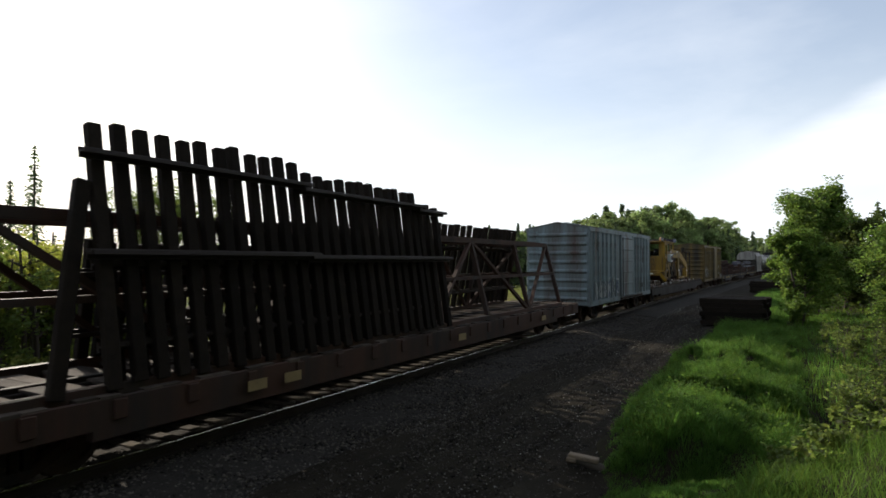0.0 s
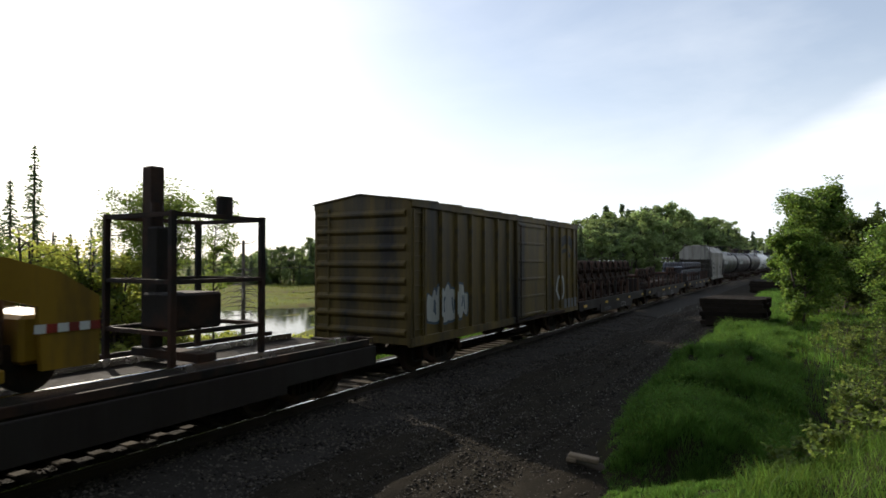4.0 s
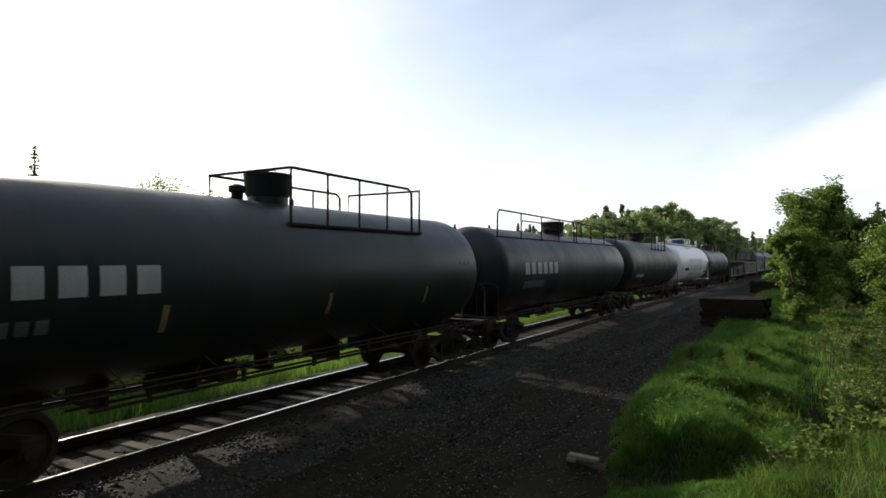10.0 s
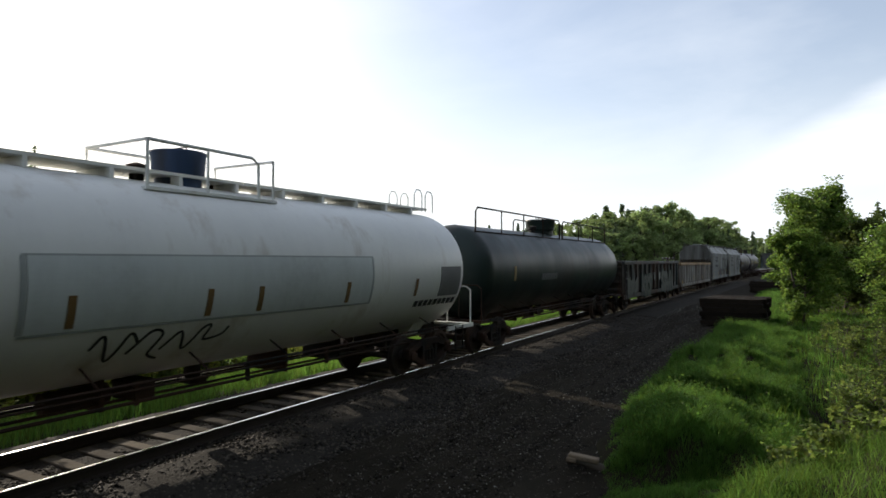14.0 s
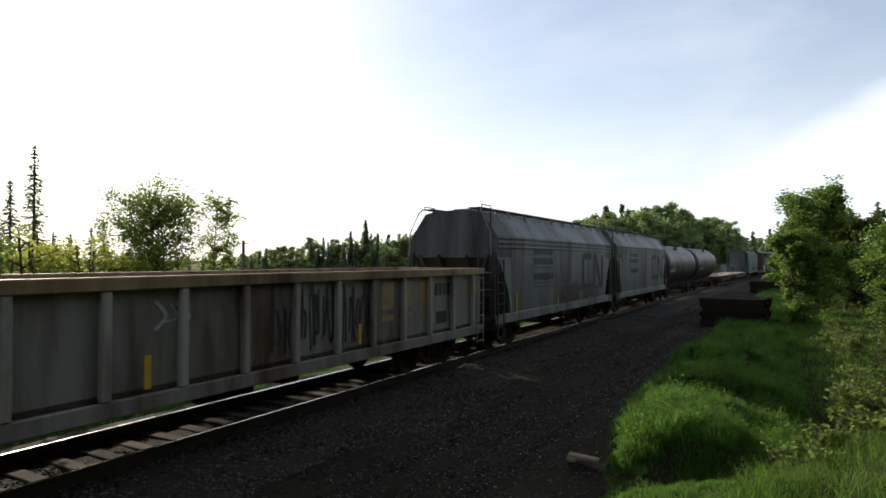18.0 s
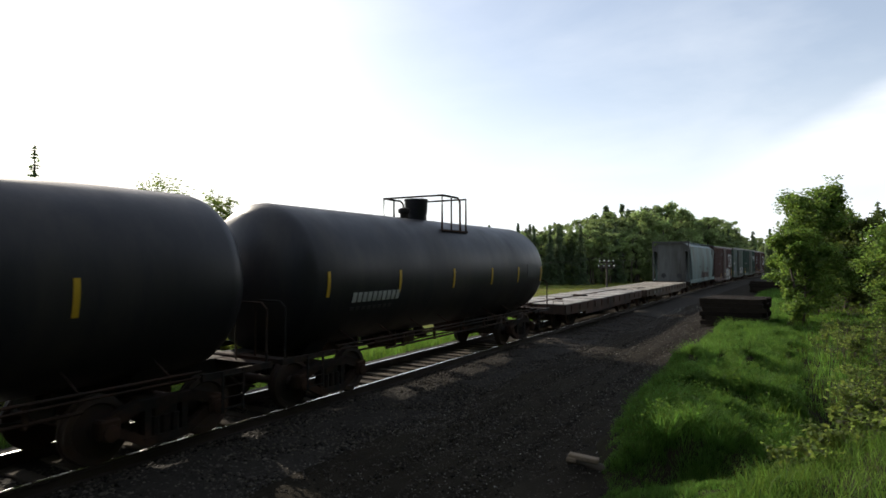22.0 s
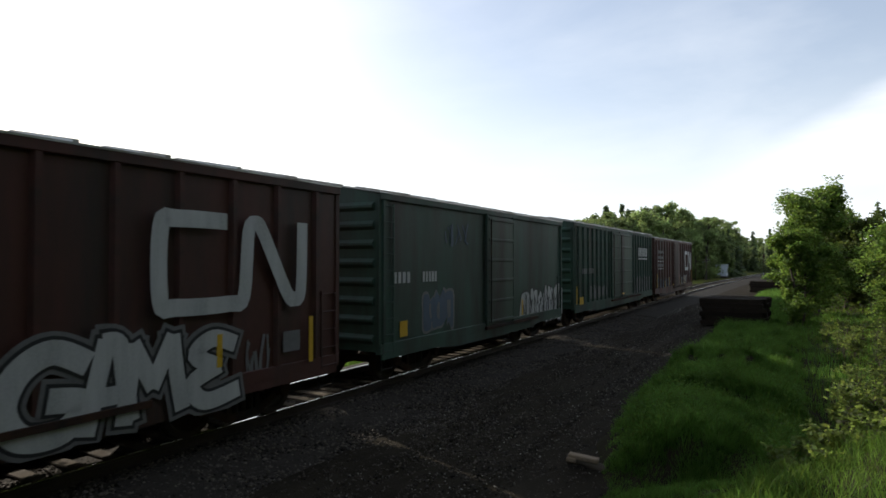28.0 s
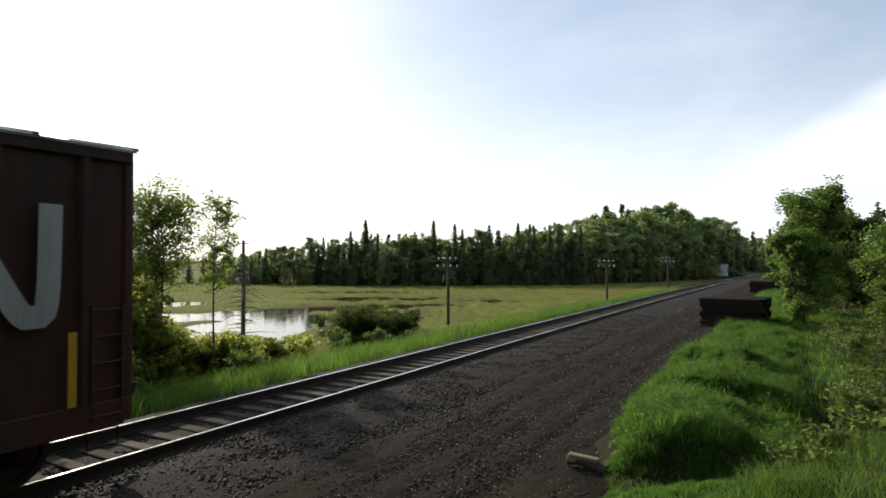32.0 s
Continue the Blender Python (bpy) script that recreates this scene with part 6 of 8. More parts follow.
# ---- tank cars ----
def tank_car(label, u, L, mat, r=1.46, axis=2.5, dome=(0.0, 0.55), dome_mat=None, rails=(), cage=None, ends=0.75, walkway=False, drop=0.0, plates=True):
    """A tank on saddles: shell with bulged ends, manway, railings, ladders, stub sills."""
    car = tagged(new("tank_car"), label, "rail car", "cars of the freight train")
    h = L / 2 - 0.15
    prof = [(-h, 0.02)]
    for k in range(1, 9):
        a = math.pi / 2 * k / 8
        prof.append((-h + ends * (1 - math.cos(a)), r * math.sin(a)))
    for y in spread(-h + ends, h - ends, 5):
        prof += [(y, r)]
    for k in range(8, 0, -1):
        a = math.pi / 2 * k / 8
        prof.append((h - ends * (1 - math.cos(a)), r * math.sin(a)))
    prof.append((h, 0.02))
    part("tank_shell", Mesh().lathe(prof, "y", 72, (0, 0, axis)), mat, car, smooth=40)
    # saddles and stub sills
    for sy in (-1, 1):
        yb = sy * (L / 2 - 1.75)
        part("saddle", Mesh().prism([(-1.2, 1.75), (-0.5, 0.86), (0.5, 0.86), (1.2, 1.75), (0.8, 1.32), (0, 1.1), (-0.8, 1.32)], yb - 0.28, yb + 0.28), mat, car)
        part("stub_sill", Mesh().box(-0.3, 0.3, min(yb - sy * 1.4, sy * L / 2), max(yb - sy * 1.4, sy * L / 2), 0.74, 1.06, 0.02), M["steel_dark"], car)
        ye = sy * (L / 2 - 0.12)
        part("end_platform", Mesh().box(-1.4, 1.4, ye - 0.14, ye + 0.1, 0.98, 1.05).box(-1.42, -1.36, ye - 1.3, ye + 0.1, 0.96, 1.06).box(1.36, 1.42, ye - 1.3, ye + 0.1, 0.96, 1.06) if sy > 0 else
             Mesh().box(-1.4, 1.4, ye - 0.1, ye + 0.14, 0.98, 1.05).box(-1.42, -1.36, ye - 0.1, ye + 1.3, 0.96, 1.06).box(1.36, 1.42, ye - 0.1, ye + 1.3, 0.96, 1.06), mat if mat is P["white"] else M["steel_dark"], car)
        for sx in (-1, 1):
            part("end_handrail", Mesh().tube([(sx * 1.38, ye, 1.02), (sx * 1.38, ye, 1.95), (sx * 1.25, ye, 2.05), (sx * 0.75, ye, 2.05), (sx * 0.65, ye, 1.95), (sx * 0.65, ye, 1.02)], 0.02, 6), mat if mat is P["white"] else M["steel_dark"], car)
            ladder(car, sx * 1.38, yb + sy * 0.9, 0.42, 1.05, M["steel_dark"], 0.4, "side", 0.05)
    # side handrail, long and low, on brackets
    for sx in (-1, 1):
        m = Mesh().tube([(sx * 1.42, -h + 1.3, 1.12), (sx * 1.42, h - 1.3, 1.12)], 0.022, 6).tube([(sx * 1.42, -h + 1.3, 1.04), (sx * 1.42, h - 1.3, 1.04)], 0.018, 6)
        for y in spread(-h + 1.2, h - 1.2, 8):
            m.tube([(sx * 1.42, y, 1.0), (sx * 1.42, y, 1.14), (sx * 0.9, y, 1.42)], 0.016, 5)
        part("side_handrail", m, M["steel_dark"], car)
    part("train_pipe", Mesh().tube([(1.36, -h + 3.0, 0.86), (1.36, h - 3.0, 0.88)], 0.026, 6), M["steel_dark"], car)
    for y in spread(-h + 3.0, h - 3.0, 5):
        part("pipe_hanger", Mesh().box(1.33, 1.38, y - 0.03, y + 0.03, 0.82, 1.12), M["steel_dark"], car)
    # fittings under the belly
    part("outlet_valve", Mesh().tube([(0, 0, axis - r + 0.05), (0, 0, 0.72)], 0.14, 10).box(-0.2, 0.2, -0.16, 0.16, 0.66, 0.76, 0.02), M["steel_dark"], car)
    part("brake_rod", Mesh().tube([(0.45, -h + 3.2, 0.72), (0.5, h - 3.2, 0.72)], 0.024, 6), M["steel_dark"], car)
    part("brake_rod", Mesh().tube([(-0.45, -h + 3.2, 0.66), (-0.45, h - 3.2, 0.66)], 0.024, 6), M["steel_dark"], car)
    part("brake_cylinder", Mesh().tube([(0.3, -2.6, 0.84), (0.3, -1.7, 0.84)], 0.15, 10), M["steel_dark"], car)
    part("brake_valve", Mesh().box(0.1, 0.6, -1.5, -1.1, 0.7, 0.98, 0.02), M["steel_dark"], car)
    for y in (-3.4, -1.9, 1.7, 3.3):
        part("hanger", Mesh().box(-0.5, 0.55, y - 0.025, y + 0.025, 0.62, 1.08), M["steel_dark"], car)
    top = axis + r
    dm = dome_mat or mat
    y, rad = dome
    d = part("manway", Mesh().lathe([(top - 0.12, rad * 0.85), (top + 0.1, rad * 0.85), (top + 0.16, rad * 0.95), (top + 0.5, rad), (top + 0.53, rad * 1.04), (top + 0.56, rad * 1.02), (top + 0.585, 0.05)], "z", 22, (0, y, 0)), dm, car, smooth=35)
    part("manway_bolts", Mesh().tube([(-0.2, y, top + 0.58), (-0.2, y, top + 0.64), (0.2, y, top + 0.64), (0.2, y, top + 0.58)], 0.014, 6), M["steel_dark"], d)
    part("relief_valve", Mesh().lathe([(top - 0.05, 0.11), (top + 0.12, 0.11), (top + 0.14, 0.16), (top + 0.24, 0.16), (top + 0.28, 0.06)], "z", 12, (0.05, y - rad - 0.35, 0)), M["steel_dark"], car)
    part("vent_pipe", Mesh().tube([(-0.1, y + rad + 0.3, top - 0.05), (-0.1, y + rad + 0.3, top + 0.14)], 0.05, 8), M["steel_dark"], car)
    # top platform with grating and railings
    rail_mat = mat if mat is P["white"] else M["steel_dark"]
    for x, y0, y1, z in rails:
        m = Mesh()
        zt = top - (r - math.sqrt(max(0.01, r * r - x * x)))
        pts = [(x, y0, zt - 0.02), (x, y0 + 0.02, z - 0.12), (x, y0 + 0.14, z), (x, y1 - 0.14, z), (x, y1 - 0.02, z - 0.12), (x, y1, zt - 0.02)]
        m.tube(pts, 0.028, 6)
        n = max(1, round((y1 - y0) / 1.9))
        for k in range(1, n):
            yy = y0 + (y1 - y0) * k / n
            m.tube([(x, yy, zt - 0.02), (x, yy, z)], 0.024, 5)
        part("safety_railing", m, rail_mat, car)
        part("running_board", Mesh().box(min(x, x - math.copysign(0.3, x)), max(x, x - math.copysign(0.3, x)), y0, y1, zt - 0.01, zt + 0.04), rail_mat, car)
    if cage:
        y0, y1, x, z = cage
        zt = top - (r - math.sqrt(r * r - x * x))
        m = Mesh()
        for yy in (y0, y1):
            m.tube([(-x, yy, zt), (-x, yy, z), (x, yy, z), (x, yy, zt)], 0.03, 6)
        for sx in (-1, 1):
            m.tube([(sx * x, y0, z), (sx * x, y1 - 0.5, z), (sx * x, y1 - 0.36, z - 0.1), (sx * x, y1 - 0.34, zt)], 0.03, 6)
            for k in range(1, max(2, round((y1 - y0) / 1.2))):
                yy = y0 + (y1 - y0 - 0.35) * k / max(2, round((y1 - y0) / 1.2))
                m.tube([(sx * x, yy, zt), (sx * x, yy, z)], 0.024, 5)
        part("safety_railing", m, rail_mat, car)
        part("top_platform", Mesh().box(-x - 0.05, -0.5, y0 - 0.05, y1 + 0.05, zt + 0.0, zt + 0.05).box(0.5, x + 0.05, y0 - 0.05, y1 + 0.05, zt, zt + 0.05), rail_mat, car)
    if walkway:
        for x in (0.42,):
            part("walkway", Mesh().box(-x, x, -h + 0.7, h - 0.7, top + 0.1, top + 0.15), mat, car)
            for yy in spread(-h + 0.9, h - 0.9, 12):
                part("walkway_bracket", Mesh().box(-x - 0.02, x + 0.02, yy - 0.03, yy + 0.03, top - 0.12, top + 0.1), mat, car)
        for yy in (-h + 1.0, h - 1.3, h - 0.75):
            for x in (-0.4, 0.4):
                part("grab_hoop", Mesh().tube([(x, yy, top + 0.05), (x, yy, top + 0.5), (x, yy + 0.1, top + 0.62), (x, yy + 0.28, top + 0.62), (x, yy + 0.38, top + 0.5), (x, yy + 0.38, top + 0.05)], 0.018, 6), mat, car)
    running_gear(car, L, u, 1.75, sill=False)
    PUT.append((car, u, 0, 0, 0))
    return car


def shell_marks(car, r, axis, y0, y1, a0, a1, n, mat, name="marking"):
    """Bars that lie on the round shell between two heights, given as angles from level."""
    w = (y1 - y0) / n
    e = 0.16 if n > 1 else 0.0
    steps_ = max(3, int(abs(a1 - a0) / 2.5))
    ts = [a0 + (a1 - a0) * k / steps_ for k in range(steps_ + 1)]
    ring = [(math.cos(radians(t)) * (r + d), axis + math.sin(radians(t)) * (r + d)) for d, tt in ((0.012, ts), (0.001, ts[::-1])) for t in tt]
    for k in range(n):
        part(name, Mesh().prism(ring, y0 + k * w + e * w, y0 + (k + 1) * w - e * w), mat, car)


def tank_cars():
    R, A = 1.44, 2.42
    W, K, Y = P["mark_white"], P["mark_grey"], P["reflector"]
    c = tank_car("dark green-black tank car with white lettering bars on its shell", 131.68, 14.55, P["dark_green"], 1.46, 2.44, (0.15, 0.46), cage=(-0.35, 4.05, 1.1, 4.46))
    R, A = 1.46, 2.44
    shell_marks(c, R, A, -6.14, -3.14, -5, 10, 6, W)
    shell_marks(c, R, A, -6.3, -4.6, -22, -15, 8, K)
    shell_marks(c, R, A, 5.5, 6.2, 9, 12, 3, K)
    for y in (-5.75, -3.15, 0.35, 3.85):
        shell_marks(c, R, A, y, y + 0.1, -28, -12, 1, P["mark_gold"], "reflector")
    R, A = 1.44, 2.42
    c = tank_car("black tank car with long top railings and white lettering bars", 147.72, 16.15, P["black"], R, A, (0.53, 0.5), rails=((0.95, -7.1, 0.6, 4.38), (0.95, 0.88, 7.4, 4.36), (-0.6, -1.5, 1.1, 4.4)))
    shell_marks(c, R, A, -6.05, -2.75, -5, 11, 6, W)
    shell_marks(c, R, A, -5.95, -4.1, -24, -14, 9, K)
    c = tank_car("grime-dark tank car with a square railing round its dome", 163.6, 15.2, P["black"], 1.5, 2.47, (0.2, 0.55), P["black"], cage=(-0.45, 3.9, 1.15, 4.5))
    R, A = 1.5, 2.47
    shell_marks(c, R, A, -5.7, -3.8, -27, -19, 9, W)
    for y in (-6.5, -3.7, -0.8, 2.4):
        shell_marks(c, R, A, y, y + 0.12, -12, 8, 1, P["mark_gold"], "reflector")
    R, A = 1.5, 2.5
    c = tank_car("dusty white tank car with a blue dome and rusty streaks", 179.25, 15.9, P["white"], R + 0.02, A, (-0.3, 0.44), P["blue_dome"], cage=(-1.4, 1.1, 0.78, 4.56), walkway=True)
    shell_marks(c, R + 0.02, A, -3.35, 3.15, -23, 12, 1, paint("newer_white_patch_paint", (0.52, 0.55, 0.54), None), "repaint_patch")
    for y0, y1, a0, a1 in ((-3.4, 3.2, 12, 13), (-3.4, 3.2, -24.5, -23.3), (-3.42, -3.36, -23, 12), (3.16, 3.21, -23, 12)):
        shell_marks(c, R + 0.02, A, y0, y1, a0, a1, 1, P["patch_rim"], "patch_edge")
    for y in (-6.6, -2.85, -0.85, 0.15, 2.4, 4.9):
        shell_marks(c, R + 0.03, A, y - 0.05, y + 0.05, -21.5, -6, 1, P["rust_tape"], "reflector")
    shell_marks(c, R + 0.02, A, -5.5, -3.6, -21, -12, 10, P["mark_black"])
    shell_marks(c, R + 0.02, A, 6.0, 7.0, -24, 4, 1, P["mark_grey"], "data_panel")
    shell_marks(c, R + 0.02, A, 5.0, 7.0, -33, -27, 9, P["mark_black"])
    part("scrawl", strip(curve2([(-0.75, 2.9), (-0.5, 2.5), (-0.2, 2.9), (0.0, 2.4), (0.35, 2.9), (0.1, 2.2), (-0.3, 2.0), (0.2, 1.9)], 6), 0.035, 0.0, 0.004), P["mark_black"], c, at=pose(0, -7.655, 0, 0, 0, -90))
    for pts in ([(-2.5, -0.95), (-2.35, -0.75), (-2.2, -1.2), (-2.0, -0.75), (-1.85, -0.9)], [(-1.95, -1.1), (-1.7, -0.75), (-1.5, -0.8), (-1.6, -1.15), (-1.4, -1.3)], [(-1.45, -1.1), (-1.2, -0.8), (-1.05, -1.15), (-0.85, -0.8), (-0.7, -0.75), (-0.75, -1.0), (-0.45, -0.95), (-0.35, -0.8)]):
        part("scrawl", on_shell(strip(curve2(pts, 6), 0.045, 0.0, 0.003), R + 0.02, A), P["mark_black"], c)
    R, A = 1.44, 2.42
    c = tank_car("dark green tank car with long top railings", 195.6, 15.9, P["dark_green"], R, A, (0.35, 0.6), rails=((0.8, -7.07, 0.43, 4.37), (0.8, 0.75, 7.2, 4.36), (-0.62, -1.0, 1.5, 4.4)))
    shell_marks(c, R, A, -3.2, -1.6, -14, -5, 8, K)
    shell_marks(c, R, A, -5.6, -5.45, -12, 6, 1, P["mark_gold"], "reflector")
    c = tank_car("dark grey tank car with a railed dome and yellow reflectors", 271.7, 12.7, P["black"], 1.47, 2.41, (-0.37, 0.32), P["black"], cage=(-1.3, -0.02, 0.9, 4.5))
    for y in (-5.9, -4.0, -1.65, 0.6, 3.0):
        shell_marks(c, 1.47, 2.42, y + 0.02, y + 0.1, -14, 5, 1, Y, "reflector")
    shell_marks(c, 1.47, 2.42, -5.4, -3.57, -19, -11, 10, W)
    shell_marks(c, 1.47, 2.42, -5.4, -3.9, -26, -23, 8, P["mark_faint"])
    c = tank_car("black tank car with a railed dome and yellow reflectors", 284.85, 13.2, P["black"], 1.47, 2.42, (-0.1, 0.32), cage=(-0.3, 1.05, 0.95, 4.5))
    for y in (-5.5, -3.1, -0.62, 1.66, 3.6, 5.6):
        shell_marks(c, 1.47, 2.42, y + 0.02, y + 0.1, -14, 5, 1, Y, "reflector")
    shell_marks(c, 1.47, 2.42, -4.69, -3.0, -20, -12, 10, W)
    shell_marks(c, 1.47, 2.42, -4.7, -3.2, -27, -24, 8, P["mark_faint"])
    shell_marks(c, 1.47, 2.42, 4.4, 5.4, -8, 8, 1, P["mark_faint"], "data_panel")


tank_cars()


# ---- covered hoppers ----
def hopper_car(label, u, L, mat, round_side=False, ladder_mat=None, eave=3.72, top=4.22):
    """A covered hopper: bulging sides, cut-away ends with slope sheets, outlets, roof with running boards."""
    car = tagged(new("covered_hopper"), label, "rail car", "cars of the freight train")
    h, w, z0 = L / 2, 1.5, 0.98
    ring_n = 9

    def section(f):
        """Half outline from sill to roof centre; f shrinks the width a little at the ends."""
        pts = [(w - 0.1, z0)]
        if round_side:
            for k in range(ring_n + 1):
                t = k / ring_n
                pts.append((w * (0.93 + 0.07 * math.sin(math.pi * min(1, t * 1.08)) ** 0.8), z0 + (eave - z0) * t))
        else:
            pts += [(w - 0.02, z0 + 0.25), (w, eave - 0.5), (w, eave)]
        pts += [(w - 0.12, eave + 0.16), (w - 0.5, top - 0.1), (0.55, top)]
        return [(x * f, z) for x, z in pts]

    # body shell: outer skin closed by a slope at each end
    half = section(1.0)
    ring = half + [(-x, z) for x, z in half[::-1]]
    cut = 1.1 if round_side else 1.15
    hood = 3.5 if round_side else 2.85
    body = Mesh()
    stations = [(-h + 0.05, None), (h - 0.05, None)]
    body.prism(ring, -h + cut, h - cut)
    part("body", body, mat, car, smooth=25)
    for sy in (-1, 1):
        y_in, y_out = sy * (h - cut), sy * (h - 0.12)
        m = Mesh()
        n = 10
        # the side sheet's curved edge: full height at the car's middle, only the upper part at the end
        for sx in (-1, 1):
            lo = []
            for k in range(n + 1):
                t = k / n
                z_edge = z0 + (hood + 0.05 - z0) * (t ** 0.55) if t > 0 else z0
                lo.append((y_in + (y_out - y_in) * t, z_edge))
            m = Mesh().plate(lo + [(lo[-1][0], eave), (lo[0][0], eave)], sx * (w - 0.05), sx * 0.04)
            part("side_sheet", m, mat, car)
        upper = [(x, z) for x, z in half if z >= eave - 0.01]
        up_ring = [(w - 0.01, hood)] + upper + [(-x, z) for x, z in upper[::-1]] + [(-w + 0.01, hood)]
        part("end_hood", Mesh().prism(up_ring, min(y_in, y_out), max(y_in, y_out)), P["hopper"] if mat is P["hopper"] else P["hopper_end_shaded"], car)
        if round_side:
            e = part("end_sheet", Mesh().box(-w + 0.4, w - 0.4, min(y_in, y_out), max(y_in, y_out), z0, hood + 0.05, 0.04), P["hopper_end_shaded"], car)
            for x in (-0.62, 0.62):
                # black discs: the dark of two round holes is painted on, none is cut
                part("end_opening", Mesh().lathe([(y_out - 0.03, 0.19), (y_out + sy * 0.006 + 0.0, 0.19)], "y", 18, (x, 0, 1.5)), P["mark_black"], e)
        # slope sheet below the hood
        if not round_side:
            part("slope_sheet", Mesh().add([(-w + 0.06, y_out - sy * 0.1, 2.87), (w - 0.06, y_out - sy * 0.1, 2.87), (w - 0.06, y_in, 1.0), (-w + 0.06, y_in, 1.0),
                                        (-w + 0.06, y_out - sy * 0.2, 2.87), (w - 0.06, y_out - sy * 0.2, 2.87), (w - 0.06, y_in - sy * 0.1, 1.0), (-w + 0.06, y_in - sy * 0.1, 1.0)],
                                       [(0, 1, 2, 3), (7, 6, 5, 4), (0, 4, 5, 1), (1, 5, 6, 2), (2, 6, 7, 3), (3, 7, 4, 0)]), P["hopper_grime_shade"], car)
        # end frame: platform, posts, braces, ladders
        ye = sy * (h + 0.02)
        part("end_platform", Mesh().box(-w, w, min(ye, ye - sy * 1.6), max(ye, ye - sy * 1.6), 0.95, 1.02, 0.01).box(-w, w, min(ye, ye - sy * 0.1), max(ye, ye - sy * 0.1), 0.72, 1.02, 0.01), M["steel_dark"], car)
        for sx in (-1, 1):
            if round_side:
                yp = ye + sy * 0.09
                part("end_post", Mesh().beam((sx * (w - 0.1), yp, 0.98), (sx * (w - 0.1), yp, top + 0.03), 0.07, 0.07), P["hopper_end_shaded"], car)
                part("grab_iron", Mesh().tube([(sx * (w - 0.1), yp, 1.7), (sx * (w - 0.6), yp, 1.7), (sx * (w - 0.6), ye - sy * 0.12, 1.7)], 0.016, 6), P["hopper_end_shaded"], car)
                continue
            part("end_post", Mesh().beam((sx * (w - 0.08), ye - sy * 0.06, 1.0), (sx * (w - 0.08), ye - sy * 0.06, 3.0), 0.1, 0.1), P["hopper_grime_shade"], car)
            part("end_brace", Mesh().beam((sx * 0.5, ye - sy * 0.1, 2.95), (sx * 0.28, ye - sy * 0.9, 1.0), 0.08, 0.1), P["hopper_grime_shade"], car)
            part("end_brace", Mesh().beam((sx * 1.2, ye - sy * 0.12, 2.95), (sx * 0.45, ye - sy * 0.3, 1.0), 0.07, 0.09), P["hopper_grime_shade"], car)
            if not round_side:
                ladder(car, sx * (w - 0.02), sy * (h - 0.3), 0.45, 2.8, P["hopper_grime_shade"], 0.44, "side", 0.06)
        if round_side:
            part("end_running_board", Mesh().box(-w + 0.04, w - 0.04, min(ye - sy * 0.12, ye + sy * 0.13), max(ye - sy * 0.12, ye + sy * 0.13), top + 0.03, top + 0.07).box(-w + 0.04, w - 0.04, min(ye + sy * 0.07, ye + sy * 0.11), max(ye + sy * 0.07, ye + sy * 0.11), top - 0.06, top + 0.03), P["hopper_end_shaded"], car)
            part("end_step", Mesh().box(-w, w, min(ye, ye + sy * 0.14), max(ye, ye + sy * 0.14), 0.95, 1.0), M["steel_dark"], car)
        ladder(car, (1.25 if round_side else -1.15) * sy, ye + (-sy * 0.02 if round_side else -sy * 0.1), 0.95, top, P["hopper_grime_shade"], 0.42, "rear" if sy > 0 else "front", 0.12)
        if not round_side:
            part("end_rail", Mesh().tube([(-w + 0.1, ye, 1.9), (w - 0.1, ye, 1.9)], 0.02, 6).tube([(-w + 0.1, ye, 2.4), (w - 0.1, ye, 2.4)], 0.02, 6), mat, car)
        if not round_side:
            part("brake_reservoir", Mesh().tube([(-0.5, ye - sy * 0.75, 1.3), (0.5, ye - sy * 0.75, 1.3)], 0.2, 12), M["steel_dark"], car)
    # outlets below
    n = 3 if L > 10 else 2
    for k, y in enumerate(spread(-h + 1.9, h - 1.9, n)):
        e = (L - 3.8) / n / 2
        v = [(-1.35, y - e, z0 + 0.03), (1.35, y - e, z0 + 0.03), (1.35, y + e, z0 + 0.03), (-1.35, y + e, z0 + 0.03), (-0.45, y - 0.3, 0.42), (0.45, y - 0.3, 0.42), (0.45, y + 0.3, 0.42), (-0.45, y + 0.3, 0.42)]
        o = part("outlet", Mesh().add(v, [(3, 2, 1, 0), (4, 5, 6, 7), (0, 1, 5, 4), (1, 2, 6, 5), (2, 3, 7, 6), (3, 0, 4, 7)]), mat, car)
        part("outlet_gate", Mesh().box(-0.55, 0.55, y - 0.36, y + 0.36, 0.34, 0.42, 0.01).tube([(-0.9, y + 0.3, 0.38), (0.9, y + 0.3, 0.38)], 0.025, 6), M["steel_dark"], o)
    for sx in (-1, 1):
        a = sx * w
        part("side_sill", Mesh().box(min(a - sx * 0.12, a + sx * 0.015), max(a - sx * 0.12, a + sx * 0.015), -h, h, z0 - 0.12, z0 + 0.16, 0.015), mat, car)
        for k, z in enumerate(() if round_side else (eave - 0.08, eave - 0.22, eave - 0.36)):
            part("side_stiffener", Mesh().box(min(a, a + sx * 0.035), max(a, a + sx * 0.035), -h + 0.15, h - 0.15, z, z + 0.055, 0.012), mat, car)
        # running board on brackets along each roof edge
        part("running_board", Mesh().box(min(sx * 0.62, sx * 1.02), max(sx * 0.62, sx * 1.02), -h - 0.02, h + 0.02, top + 0.03, top + 0.06), ladder_mat or P["hopper_grime_shade"], car)
        for y in spread(-h, h, max(6, round(L / 1.25))):
            part("board_bracket", Mesh().beam((sx * 1.0, y, top + 0.03), (sx * 1.12, y, top - 0.2), 0.05, 0.04), ladder_mat or mat, car)
